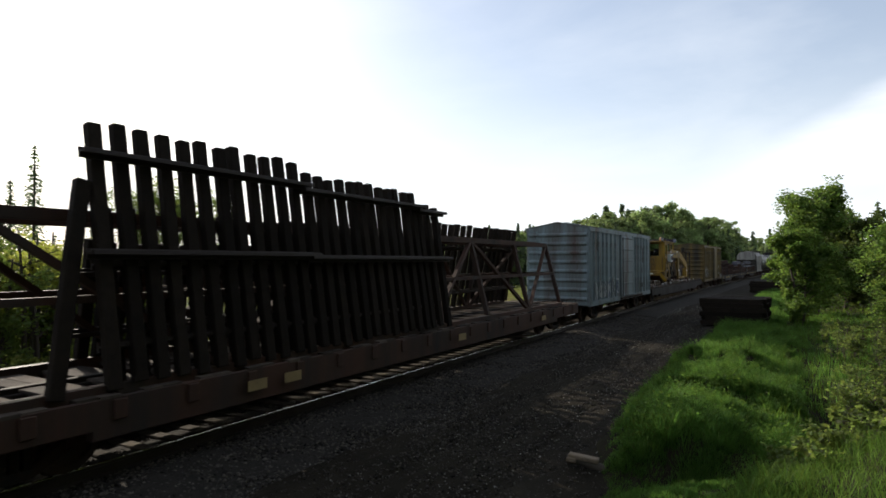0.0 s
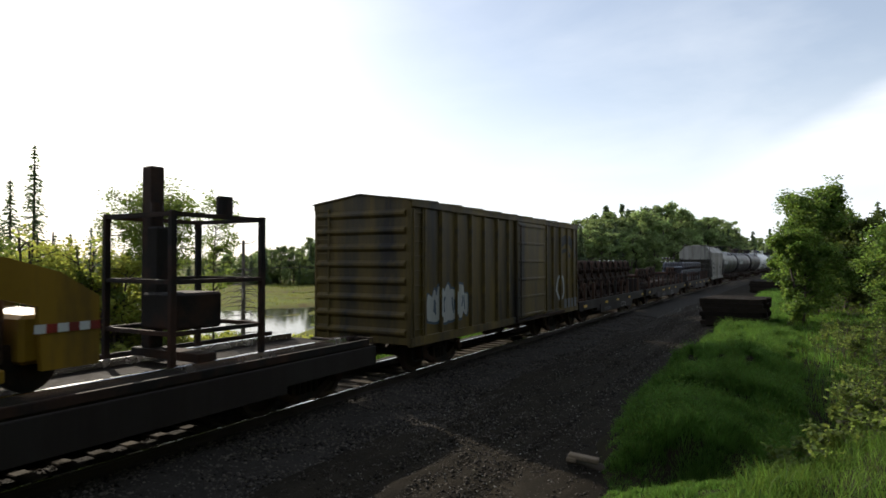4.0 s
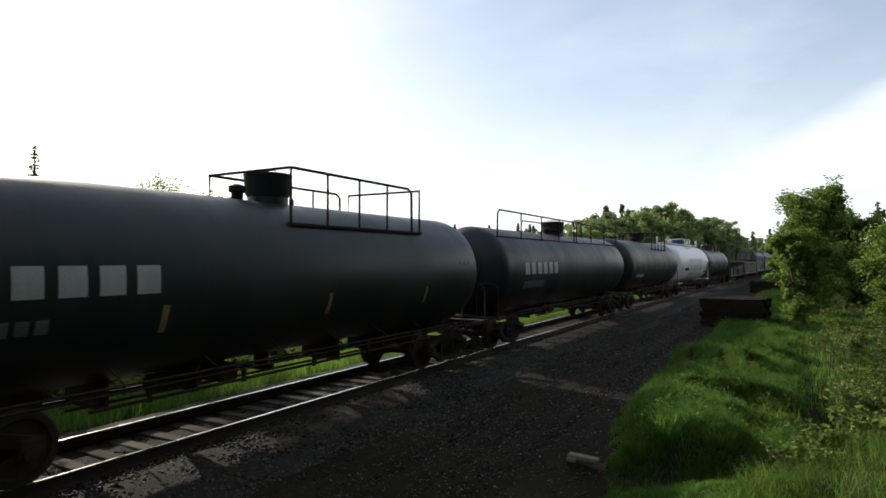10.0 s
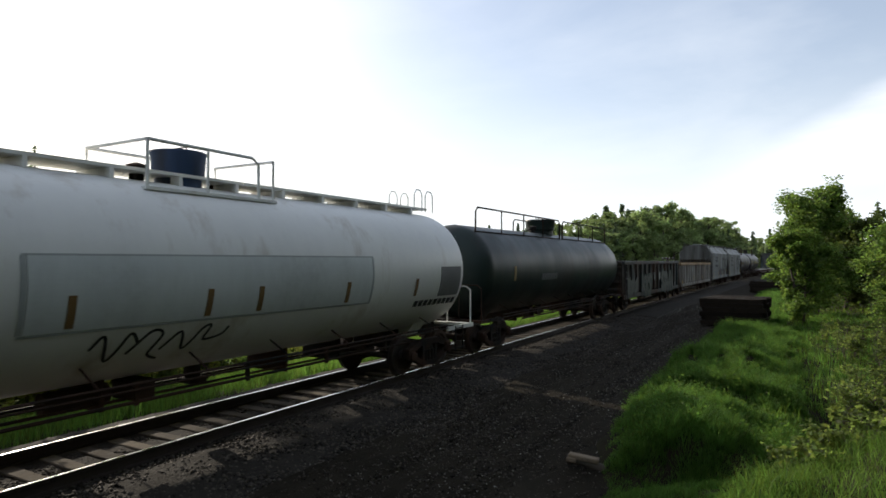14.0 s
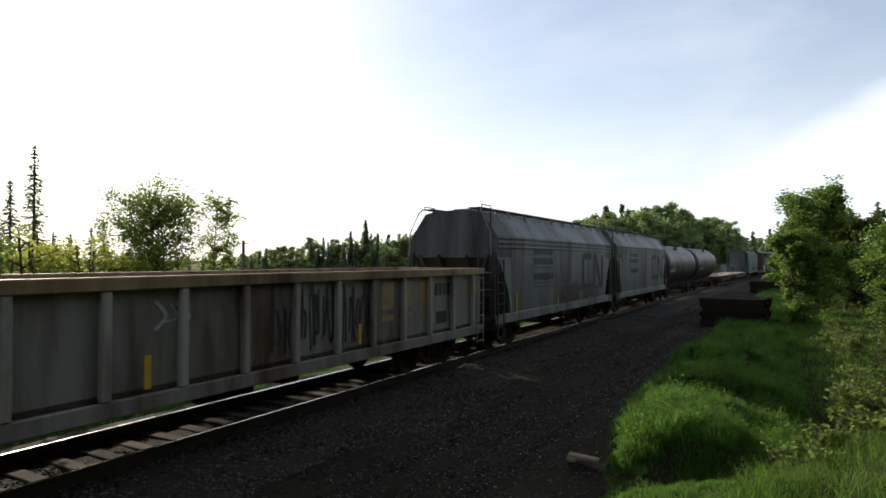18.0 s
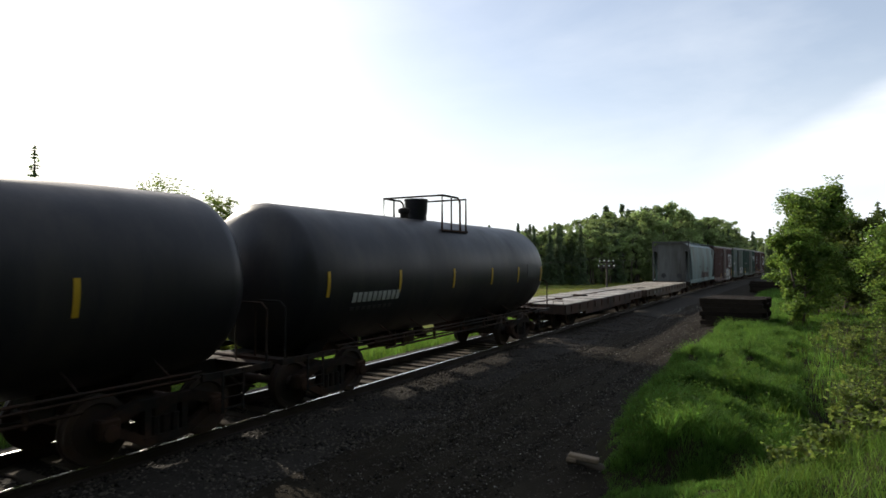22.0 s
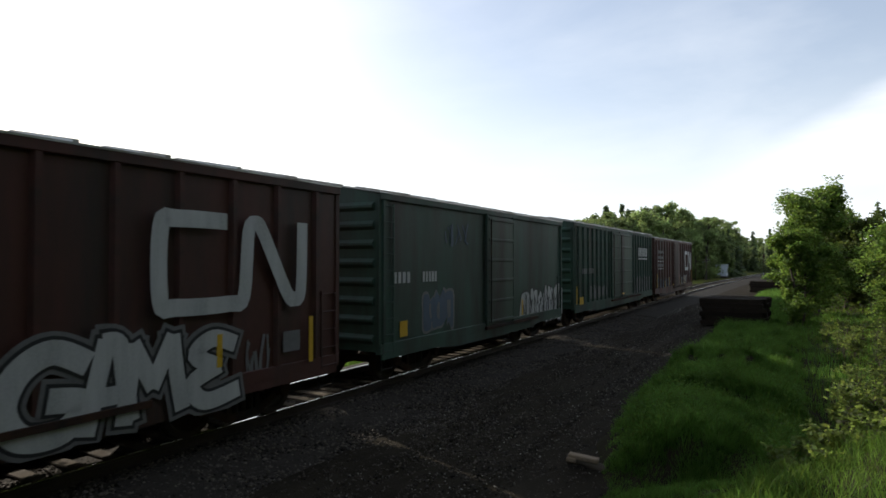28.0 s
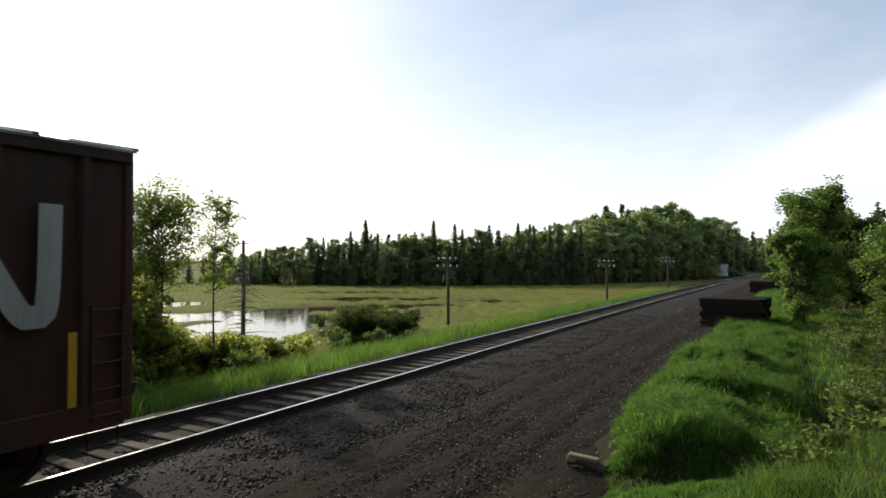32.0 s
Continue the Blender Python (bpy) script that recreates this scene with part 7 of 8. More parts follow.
            part("board_bracket", Mesh().beam((sx * 0.65, y, top + 0.03), (sx * 0.65, y, top - 0.06), 0.05, 0.04), ladder_mat or mat, car)
        for sy in () if round_side else (-1, 1):
            part("corner_rail", Mesh().tube([(sx * 1.02, sy * (h + 0.0), top + 0.05), (sx * 1.1, sy * (h + 0.12), top - 0.1), (sx * 1.4, sy * (h + 0.14), eave + 0.1), (sx * 1.42, sy * (h + 0.14), 2.9)], 0.02, 6)
                 .tube([(sx * 1.0, sy * (h - 0.1), top + 0.05), (sx * 1.0, sy * (h - 0.1), top + 0.14), (sx * 1.0, sy * (h - 0.7), top + 0.14), (sx * 1.0, sy * (h - 0.7), top + 0.05)], 0.016, 6), ladder_mat or mat, car)
    for k, y in enumerate(spread(-h + 0.6, h - 0.6, max(4, round(L / 2.2)))):
        hb = part("hatch", Mesh().box(-0.35, 0.35, y - 0.85, y + 0.85, top, top + 0.1, 0.03), mat, car)
        part("hatch_strap", Mesh().box(-0.38, 0.38, y - 0.03, y + 0.03, top + 0.1, top + 0.125), M["steel_dark"], hb)
    running_gear(car, L, u, 1.75)
    PUT.append((car, u, 0, 0, 0))
    return car


def hoppers():
    B, K, W = P["mark_black"], P["mark_faint"], P["mark_white"]
    c = hopper_car("light grey covered hopper with dark lettering bars", 119.2, 9.3, P["hopper"], eave=3.55, top=4.22)
    bars(c, 1.502, -3.2, -2.45, 2.35, 2.55, 4, B)
    bars(c, 1.502, -3.22, -2.25, 1.92, 2.12, 6, B)
    bars(c, 1.502, -2.0, -1.7, 2.2, 2.4, 1, K)
    bars(c, 1.502, 1.6, 2.3, 1.9, 2.3, 3, K)
    bars(c, 1.502, 2.1, 2.6, 1.52, 1.75, 2, B)
    bars(c, 1.502, -3.0, -2.2, 1.45, 1.6, 7, K)
    c = hopper_car("pale grey covered hopper with dark emblem and low sprayed paint", 244.1, 13.0, P["hopper_blue"], eave=3.5, top=4.3)
    emblem(c, 1.503, 1.87, 4.95, 1.6, 3.0, 0.28, B)
    for z, n in ((2.95, 8), (2.62, 8), (2.1, 9)):
        bars(c, 1.503, -3.5, -1.6, z, z + 0.22, n, K)
    for z in (2.5, 1.98, 1.85):
        bars(c, 1.503, -3.5, -1.6, z, z + 0.03, 1, K)
    spray(c, 1.503, -0.6, 1.6, 1.15, 1.9, P["gon_dark"], P["mark_blue"], 61, 5)
    spray(c, 1.503, 2.2, 4.2, 1.15, 1.75, P["gon_dark"], P["mark_grey"], 64, 5)
    reflectors(c, 1.52, [(-5.0, 1.05, 1.75, 0.1), (-1.2, 1.1, 1.5, 0.1), (1.55, 1.1, 1.5, 0.1), (5.0, 1.3, 1.9, 0.08)])
    c = hopper_car("pale grey covered hopper with a dark emblem and lettering bars", 257.85, 12.9, P["hopper_blue"], eave=3.5, top=4.3)
    emblem(c, 1.503, 1.88, 5.06, 1.66, 3.02, 0.26, B)
    for z, n in ((2.95, 8), (2.62, 8), (2.1, 9)):
        bars(c, 1.503, -3.6, -1.8, z, z + 0.22, n, K)
    bars(c, 1.503, -3.6, -1.8, 2.5, 2.53, 1, K)
    reflectors(c, 1.52, [(5.3, 1.05, 1.6, 0.1), (-5.0, 1.05, 1.6, 0.1)])
    c = hopper_car("pale blue-green round-sided covered hopper, dusty and rust-stained", 330.7, 14.3, P["hopper_teal"], True, P["hopper_teal"], eave=3.76, top=4.26)
    bars(c, 1.5, -2.2, -1.4, 2.1, 2.3, 4, K)
    bars(c, 1.5, 1.9, 2.6, 1.9, 2.1, 1, K)
    spray(c, 1.5, -1.0, 3.0, 1.2, 1.75, P["rust_steel"], P["hopper_end_shaded"], 71, 7)


hoppers()


# ---- gondolas ----
def gondola(label, u, L, mat, cap, top=2.62, posts=13, post_mat=None):
    car = tagged(new("gondola"), label, "rail car", "cars of the freight train")
    h, w, z0 = L / 2, 1.42, 0.95
    part("floor", Mesh().box(-w, w, -h, h, z0, z0 + 0.1), M["steel_dark"], car)
    for sx in (-1, 1):
        a = sx * w
        part("side_sheet", Mesh().box(min(a, a - sx * 0.03), max(a, a - sx * 0.03), -h, h, z0 - 0.05, top), mat, car)
        part("top_chord", Mesh().box(min(a - sx * 0.05, a + sx * 0.13), max(a - sx * 0.05, a + sx * 0.13), -h - 0.03, h + 0.03, top - 0.06, top + 0.12, 0.015), cap, car)
        part("side_sill", Mesh().box(min(a, a + sx * 0.1), max(a, a + sx * 0.1), -h, h, z0 - 0.2, z0 + 0.02, 0.015), mat, car)
        for y in spread(-h + 0.02, h - 0.02, posts):
            part("side_post", Mesh().box(min(a, a + sx * 0.12), max(a, a + sx * 0.12), y - 0.065, y + 0.065, z0 + 0.02, top - 0.06, 0.02), post_mat or mat, car)
    for sy in (-1, 1):
        b = sy * h
        e = part("end_wall", Mesh().box(-w, w, min(b, b - sy * 0.04), max(b, b - sy * 0.04), z0 - 0.05, top, 0.0), mat, car)
        part("top_chord", Mesh().box(-w, w, min(b - sy * 0.05, b + sy * 0.1), max(b - sy * 0.05, b + sy * 0.1), top - 0.05, top + 0.12, 0.015), cap, car)
        for z in (1.25, 1.65, 2.05, 2.4):
            part("end_rib", Mesh().box(-w + 0.05, w - 0.05, min(b, b + sy * 0.1), max(b, b + sy * 0.1), z - 0.07, z + 0.07, 0.03), mat, e)
        for sx in (-1, 1):
            ladder(car, sx * (w + 0.05), sy * (h - 0.3), 0.5, top - 0.1, mat, 0.4, "side", 0.1)
    steps(car, L, w, z0, M["steel_dark"])
    running_gear(car, L, u, 1.9)
    PUT.append((car, u, 0, 0, 0))
    return car


def gondolas():
    c = gondola("dark grimy gondola covered in large pale sprayed shapes", 211.8, 16.0, P["gon_dark"], P["gon_dark"], 2.6, 14)
    spray(c, 1.545, -7.3, -5.3, 0.85, 2.0, P["mark_olive"], P["mark_black"], 81, 2)
    sprayed_letters(c, 1.545, [("K", -4.05, -3.2, 0.85, 1.85, 0.22), ("N", -3.12, -2.65, 0.85, 1.82, 0.2), ("O", -2.85, -2.05, 0.82, 1.72, 0.2), ("F", -2.2, -1.45, 0.8, 1.85, 0.24)], P["mark_olive"], P["mark_black"], P["green"])
    sprayed_letters(c, 1.545, [("S", 1.38, 2.15, 0.98, 2.0, 0.32), ("T", 2.2, 2.95, 0.82, 1.9, 0.26), ("A", 2.62, 3.56, 0.82, 1.88, 0.24), ("A", 3.72, 4.45, 0.8, 1.95, 0.2), ("N", 4.5, 5.15, 0.8, 1.98, 0.18)], P["mark_olive"], P["mark_black"], P["green"])
    part("repaint_patch", Mesh().plate([(5.27, 0.75), (6.2, 0.75), (6.2, 1.72), (5.6, 1.75), (5.27, 1.6)], 1.425), P["gon_grey"], c)
    scribble(c, 1.546, 0.74, 1.08, 1.5, 2.1, P["mark_white"], 85, 9)
    scribble(c, 1.546, -0.9, -0.45, 1.5, 2.1, P["mark_grey"], 86, 8)
    bars(c, 1.545, 6.0, 6.3, 1.0, 1.25, 1, P["mark_grey"])
    c = gondola("chalky grey gondola with rusty tan top chord and gold blocks", 228.8, 15.9, P["gon_grey"], P["gon_cap"], 2.43, 14, P["gon_post"])
    for y in (3.2, 3.95, 4.7):
        part("marking", Mesh().plate([(y, 1.7), (y + 0.45, 1.7), (y + 0.45, 2.3), (y, 2.3)], 1.424), P["mark_gold"], c)
        part("marking", Mesh().plate([(y, 1.45), (y + 0.45, 1.45), (y + 0.45, 1.58), (y, 1.58)], 1.424), P["mark_gold"], c)
    scribble(c, 1.424, 0.0, 2.9, 1.05, 2.35, P["mark_black"], 88, 34)
    scribble(c, 1.424, -2.1, -1.6, 1.8, 2.2, P["mark_white"], 89, 3)
    bars(c, 1.424, 5.4, 6.2, 1.9, 2.2, 4, P["mark_black"])
    bars(c, 1.424, 5.5, 6.0, 1.2, 1.5, 1, P["mark_black"])
    reflectors(c, 1.545, [(-2.29, 1.05, 1.5, 0.1), (2.29, 1.1, 1.5, 0.1), (-7.6, 1.0, 1.2, 0.3), (7.4, 1.9, 2.1, 0.15)])


gondolas()


# ---- flat cars ----
def flat_car(label, u, L, mat, deck=1.06, planks=True, w=1.45, gap=None, wood=None):
    car = tagged(new("flat_car"), label, "rail car", "cars of the freight train")
    h = L / 2
    for sx in (-1, 1):
        a = sx * w
        part("side_sill", Mesh().box(min(a, a - sx * 0.08), max(a, a - sx * 0.08), -h, h, deck - 0.42, deck - 0.03, 0.012).box(min(a, a - sx * 0.16), max(a, a - sx * 0.16), -h + 2.6, h - 2.6, deck - 0.55, deck - 0.4, 0.01), mat, car)
        for y in spread(-h + 0.2, h - 0.2, max(8, round(L / 1.1))) if planks else ():
            part("stake_pocket", shared(("stake_pocket", deck), lambda: Mesh().box(0, 0.035, -0.09, 0.09, deck - 0.32, deck - 0.06, 0.01), mat), None, car, at=pose(a, y, 0, 0, 0, 0 if sx > 0 else 180))
    for sy in (-1, 1):
        b = sy * h
        part("end_sill", Mesh().box(-w, w, min(b, b - sy * 0.14), max(b, b - sy * 0.14), deck - 0.4, deck - 0.03, 0.012), mat, car)
        part("corner_rail", Mesh().tube([(w - 0.1, b, deck - 0.05), (w - 0.1, b, deck + 0.12), (w - 0.5, b, deck + 0.12), (w - 0.5, b, deck - 0.05)], 0.015, 5), M["steel_dark"], car)
    for y in spread(-h, h, 10):
        part("cross_bearer", Mesh().box(-w + 0.08, w - 0.08, y - 0.06, y + 0.06, deck - 0.3, deck - 0.055), M["steel_dark"], car)
    if planks:
        n = round(L / 0.3)
        r = random.Random(int(u))
        for side in ((-w + 0.01, -0.07), (0.07, w - 0.01)) if gap else ((-w + 0.01, w - 0.01),):
            for k in range(n):
                if gap and gap > 1 and k % 3 == 1:
                    continue
                y0 = -h + L * k / n
                me = shared(("deck_board", round(side[0], 2), round(L / n, 3)), lambda: Mesh().box(side[0], side[1], 0.006, L / n - 0.006, -0.055, 0.0, 0.006), wood or P["deck"])
                part("deck_board", me, None, car, at=pose(r.uniform(-0.012, 0.012), y0, deck + r.uniform(-0.008, 0.008), r.uniform(-0.15, 0.15), 0, r.uniform(-0.1, 0.1)))
        if gap:
            part("centre_channel", Mesh().box(-0.06, 0.06, -h, h, deck - 0.08, deck + 0.03, 0.01), M["steel_dark"], car)
    running_gear(car, L, u, 1.75)
    PUT.append((car, u, 0, 0, 0))
    return car


def flats():
    c = flat_car("empty flat car with weathered board deck and a centre channel", 299.8, 13.2, P["rust_steel"], 1.06, gap=1)
    part("chain_binder", Mesh().box(0.0, 0.35, -1.4, -1.1, 1.08, 1.16, 0.02).tube([(0.1, -1.2, 1.12), (0.6, -1.0, 1.1)], 0.03, 6), M["steel_dark"], c)
    part("chain_binder", Mesh().box(0.1, 0.4, -4.1, -3.9, 1.08, 1.15, 0.02), M["steel_dark"], c)
    part("end_stanchion", Mesh().tube([(-1.3, -6.5, 1.0), (-1.3, -6.5, 1.75), (-1.1, -6.5, 1.85), (-0.3, -6.5, 1.85), (-0.2, -6.5, 1.75), (-0.2, -6.5, 1.0)], 0.025, 6), M["steel_dark"], c)
    c = flat_car("empty flat car with a worn, splintered board deck", 314.7, 14.0, P["tan_sill"], 1.03, wood=P["deck_worn"])
    r = random.Random(31)
    for k in range(64):
        x, y, a, b = r.uniform(-1.2, 1.2), r.uniform(-6.7, 6.8), r.uniform(0.08, 0.3), r.uniform(0.012, 0.035)
        part("splintered_hollow", Mesh().add([(x - a, y - b, 1.045), (x - a * 0.4, y - b * 1.3, 1.045), (x + a, y - b * 0.6, 1.045), (x + a * 0.9, y + b, 1.045), (x + 0.1 * a, y + b * 0.7, 1.045), (x - a * 0.9, y + b * 1.2, 1.045)], [(0, 1, 2, 3, 4, 5)]), M["tarred"], c)
    bars(c, 1.452, -4.95, -4.25, 0.7, 0.86, 4, P["mark_grey"])
    bars(c, 1.452, -3.65, -2.5, 0.7, 0.86, 6, P["mark_grey"])


flats()


# ---- flat car with a steel rack and leaning track panels ----
def panel_rack():
    U0, L = 13.3, 22.4
    c = flat_car("flat car with a rusty braced steel rack for track panels", U0, L, P["rust_steel"], 1.04, gap=3, wood=P["deck_dark"])
    # the rack leans together towards its top, on both sides
    lo, hi = (1.22, 1.06), (0.62, 3.35)
    y0, y1 = -L / 2 + 1.6, L / 2 - 1.6
    bay = (y1 - y0) / 6
    for sx in (-1, 1):
        at = lambda t, y: (sx * (lo[0] + (hi[0] - lo[0]) * t), y, lo[1] + (hi[1] - lo[1]) * t)
        for t, th in ((0.0, 0.16), (0.52, 0.1), (1.0, 0.14)):
            part("chord", Mesh().beam(at(t, y0), at(t, y1), th, th), P["rust_steel"], c)
        for k in range(7):
            part("post", Mesh().beam(at(0, y0 + bay * k), at(1, y0 + bay * k), 0.13, 0.11, (0, 1, 0)), P["rust_steel"], c)
        for k in range(6):
            a, b = (0, 1) if k % 2 else (1, 0)
            part("brace", Mesh().beam(at(a, y0 + bay * k), at(b, y0 + bay * (k + 1)), 0.1, 0.11, (1, 0, 0)), P["rust_steel"], c)
    for k in range(7):
        for t in (0.52, 1.0):
            x, z = lo[0] + (hi[0] - lo[0]) * t, lo[1] + (hi[1] - lo[1]) * t
            part("cross_tie", Mesh().beam((-x, y0 + bay * k, z), (x, y0 + bay * k, z), 0.1, 0.1), P["rust_steel"], c)
    part("top_board", Mesh().box(-0.45, -0.05, y0, y1, 3.42, 3.46).box(0.05, 0.45, y0, y1, 3.42, 3.46), P["rust_steel"], c)
    reflectors(c, 1.53, [(-6.0, 0.68, 0.85, 0.4), (-5.2, 0.68, 0.85, 0.4), (1.0, 0.68, 0.85, 0.4), (7.0, 0.68, 0.85, 0.4)], P["mark_gold"])

    def panel(u, q, lean, n, gap, length, rails, z0=1.1, label="dark track panel of creosoted ties, leaning on the rack", tip=0.0):
        """A track panel stood on its tie ends, leaning on the rack's side."""
        t = tagged(new("track_section"), label, "track section", "track panels on the rack car")
        w = (n - 1) * gap
        r = random.Random(int(u * 10))
        tie = shared(("tie", length), lambda: Mesh().box(-0.07, 0.07, -0.095, 0.095, 0, length, 0.012), M["tarred"])
        for k in range(n):
            part("tie", tie, None, t, at=pose(r.uniform(-0.01, 0.01), -w / 2 + gap * k + r.uniform(-0.02, 0.02), r.uniform(-0.05, 0.04), r.uniform(-0.5, 0.5), 0, 0))
        for z in rails:
            part("rail", Mesh().box(0.1, 0.14, -w / 2 - 0.3, w / 2 + 0.3, z - 0.07, z + 0.07).box(0.14, 0.22, -w / 2 - 0.3, w / 2 + 0.3, z - 0.012, z + 0.012).box(0.22, 0.27, -w / 2 - 0.3, w / 2 + 0.3, z - 0.036, z + 0.036, 0.008), M["rail"], t)
        lean_m = Matrix.Rotation(radians(lean), 4, "Y") @ Matrix.Rotation(radians(tip), 4, "X")
        for o in t.children:
            o.matrix_basis = lean_m @ o.matrix_basis
        PUT.append((t, u, q, z0, 0))

    return panel


PANEL = panel_rack()


# ---- loads ----
def loads():
    PANEL(6.94, 1.3, -9, 12, 0.342, 3.6, (3.1, 1.75))
    PANEL(11.05, 1.3, -9, 12, 0.342, 3.38, (3.0, 1.7))
    PANEL(13.6, 1.28, -9, 3, 0.38, 3.12, (2.9, 1.7))
    PANEL(4.3, 1.3, -9, 1, 0.342, 2.85, (), label="single dark railway tie leaning askew on the rack", tip=-11)
    PANEL(9.5, -1.28, 9, 24, 0.3, 2.0, (0.5, 1.5), label="low dark track panel on the far side of the rack")
    PANEL(9.2, 1.02, -9, 24, 0.342, 2.42, (0.5, 1.6), label="shorter dark track panel stood behind the outer ones")
    PANEL(19.7, -1.28, 9, 17, 0.437, 2.9, (0.6, 2.1))


loads()


def machine_car():
    U0, L = 49.4, 20.8
    c = flat_car("flat car with rails on its deck carrying a yellow track machine", U0, L, P["flat_dark"], 1.0, planks=False)
    part("deck_plate", Mesh().box(-1.4, 1.4, -L / 2, L / 2, 0.95, 1.0), M["tarred"], c)
    for x in (-0.78, 0.78, 1.38, -1.38):
        part("deck_rail", Mesh().box(x - 0.035, x + 0.035, -L / 2 + 0.2, L / 2 - 0.2, 1.0, 1.13, 0.008), M["railhead"] if abs(x) < 1 else M["steel_dark"], c)
    # the machine
    t = tagged(new("track_machine"), "yellow railway track machine with windowed cab on a flat car", "track machine")
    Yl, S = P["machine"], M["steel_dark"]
    z, X = 1.13, 1.12
    red = P["red"]
    FAR = 0.44

    def both_sides(name, build, mat, parent, label=""):
        """The same part on either side of the machine; build(sx) gives its mesh."""
        for sx in (-1, 1):
            part(name, build(sx), mat, parent, label)

    def panel(y0, y1, z0, z1, x=X, t_=0.05, b=0.012):
        # the cab stands closer to the middle on its far side
        return lambda sx: Mesh().box(x - t_, x, y0, y1, z0, z1, b) if sx > 0 else Mesh().box(-x + FAR, -x + FAR + t_, y0, y1, z0, z1, b)

    part("main_frame", Mesh().box(-0.9, 0.9, -3.3, 2.6, z + 0.5, z + 0.8, 0.03), S, t)
    part("cab_floor", Mesh().box(-X + FAR, X, -2.75, 0.4, 1.98, 2.08, 0.02), Yl, t)
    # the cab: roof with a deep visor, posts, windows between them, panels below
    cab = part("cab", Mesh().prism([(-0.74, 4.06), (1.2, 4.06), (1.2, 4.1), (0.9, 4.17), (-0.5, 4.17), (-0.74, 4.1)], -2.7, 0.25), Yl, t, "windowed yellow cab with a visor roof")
    part("visor", Mesh().add([(-0.74, -2.7, 4.02), (1.2, -2.7, 4.06), (1.15, -3.3, 4.06), (-0.66, -3.3, 4.0), (-0.74, -2.7, 4.15), (1.2, -2.7, 4.15), (1.15, -3.3, 4.13), (-0.66, -3.3, 4.08)],
                             [(0, 1, 2, 3), (7, 6, 5, 4), (0, 4, 5, 1), (1, 5, 6, 2), (2, 6, 7, 3), (3, 7, 4, 0)]), Yl, cab)
    gaps = ((-2.6, -2.02, 3.1, 3.84), (-1.8, -0.84, 3.4, 3.96), (-0.66, 0.22, 3.6, 3.92))
    cuts = [-2.75] + [e for g in gaps for e in g[:2]] + [0.3]
    for k in range(0, len(cuts), 2):
        both_sides("cab_post", panel(cuts[k], cuts[k + 1], 2.9, 4.07, X, 0.09), Yl, cab)
    for y0, y1, lo, hi in gaps:
        both_sides("cab_panel", panel(y0, y1, 2.05, lo), Yl, cab)
        both_sides("window", panel(y0, y1, lo, hi, X - 0.025, 0.01, 0), P["glass"], cab)
        both_sides("window_head", panel(y0, y1, hi, 4.07), Yl, cab)
    both_sides("cab_panel", panel(-2.75, -0.6, 1.5, 2.92, X - 0.04), Yl, cab)
    for x0, x1 in ((-0.67, -0.5), (-0.12, 0.04), (0.72, 1.1)):
        part("cab_post", Mesh().box(x0, x1, -2.79, -2.7, 2.0, 4.07, 0.012), Yl, cab)
    part("front_panel", Mesh().box(-0.6, 1.0, -2.77, -2.71, 2.0, 3.08, 0.012), Yl, cab)
    part("window_head", Mesh().box(-0.6, 1.0, -2.77, -2.71, 3.92, 4.06, 0.012), Yl, cab)
    part("front_door", Mesh().box(-0.2, 0.34, -2.81, -2.78, 2.08, 3.0, 0.012), Yl, cab)
    for x0, x1 in ((-0.5, -0.12), (0.04, 0.72)):
        part("window", Mesh().box(x0, x1, -2.75, -2.74, 3.08, 3.92), P["glass"], cab)
    part("wiper", Mesh().tube([(0.3, -2.79, 3.1), (0.42, -2.79, 3.6)], 0.012, 5), S, cab)
    part("cab_wall", Mesh().box(-0.63, 1.05, 0.2, 0.28, 2.9, 3.5, 0.01), Yl, cab)
    part("seat", Mesh().box(-0.52, -0.05, -2.3, -1.8, 2.75, 2.87, 0.04).box(-0.52, -0.05, -1.84, -1.72, 2.87, 3.5, 0.05), P["mark_black"], cab, "black operator's seat")
    part("seat", Mesh().box(0.15, 0.65, -2.2, -1.7, 2.75, 2.87, 0.04).box(0.15, 0.65, -1.74, -1.62, 2.87, 3.6, 0.05), P["mark_black"], cab, "black operator's seat")
    # black block added to darken the inside of the see-through cab
    part("control_cabinet", Mesh().box(-0.55, 0.95, -1.55, -0.2, 2.4, 3.42, 0.04), P["mark_black"], cab)
    part("console", Mesh().box(-0.6, 0.6, -2.66, -2.45, 2.6, 3.1, 0.05), P["mark_black"], cab)
    part("side_door", Mesh().box(X, X + 0.025, -2.64, -1.98, 2.08, 2.94, 0.01), Yl, cab)
    part("door_handle", Mesh().tube([(X + 0.05, -2.1, 2.45), (X + 0.05, -2.1, 2.8)], 0.015, 6), S, cab)
    # what stands on the roof
    for y0, y1 in ((-2.45, -0.8), (-0.65, 0.2)):
        both_sides("roof_rail", lambda sx, y0=y0, y1=y1: Mesh().tube([((1.1 if sx > 0 else -0.62), y, zz) for y, zz in ((y0, 4.1), (y0, 4.24), (y0 + 0.06, 4.28), (y1 - 0.06, 4.28), (y1, 4.24), (y1, 4.1))], 0.018, 6).tube([((1.1 if sx > 0 else -0.62), (y0 + y1) / 2, zz) for zz in (4.1, 4.28)], 0.014, 5), S, t)
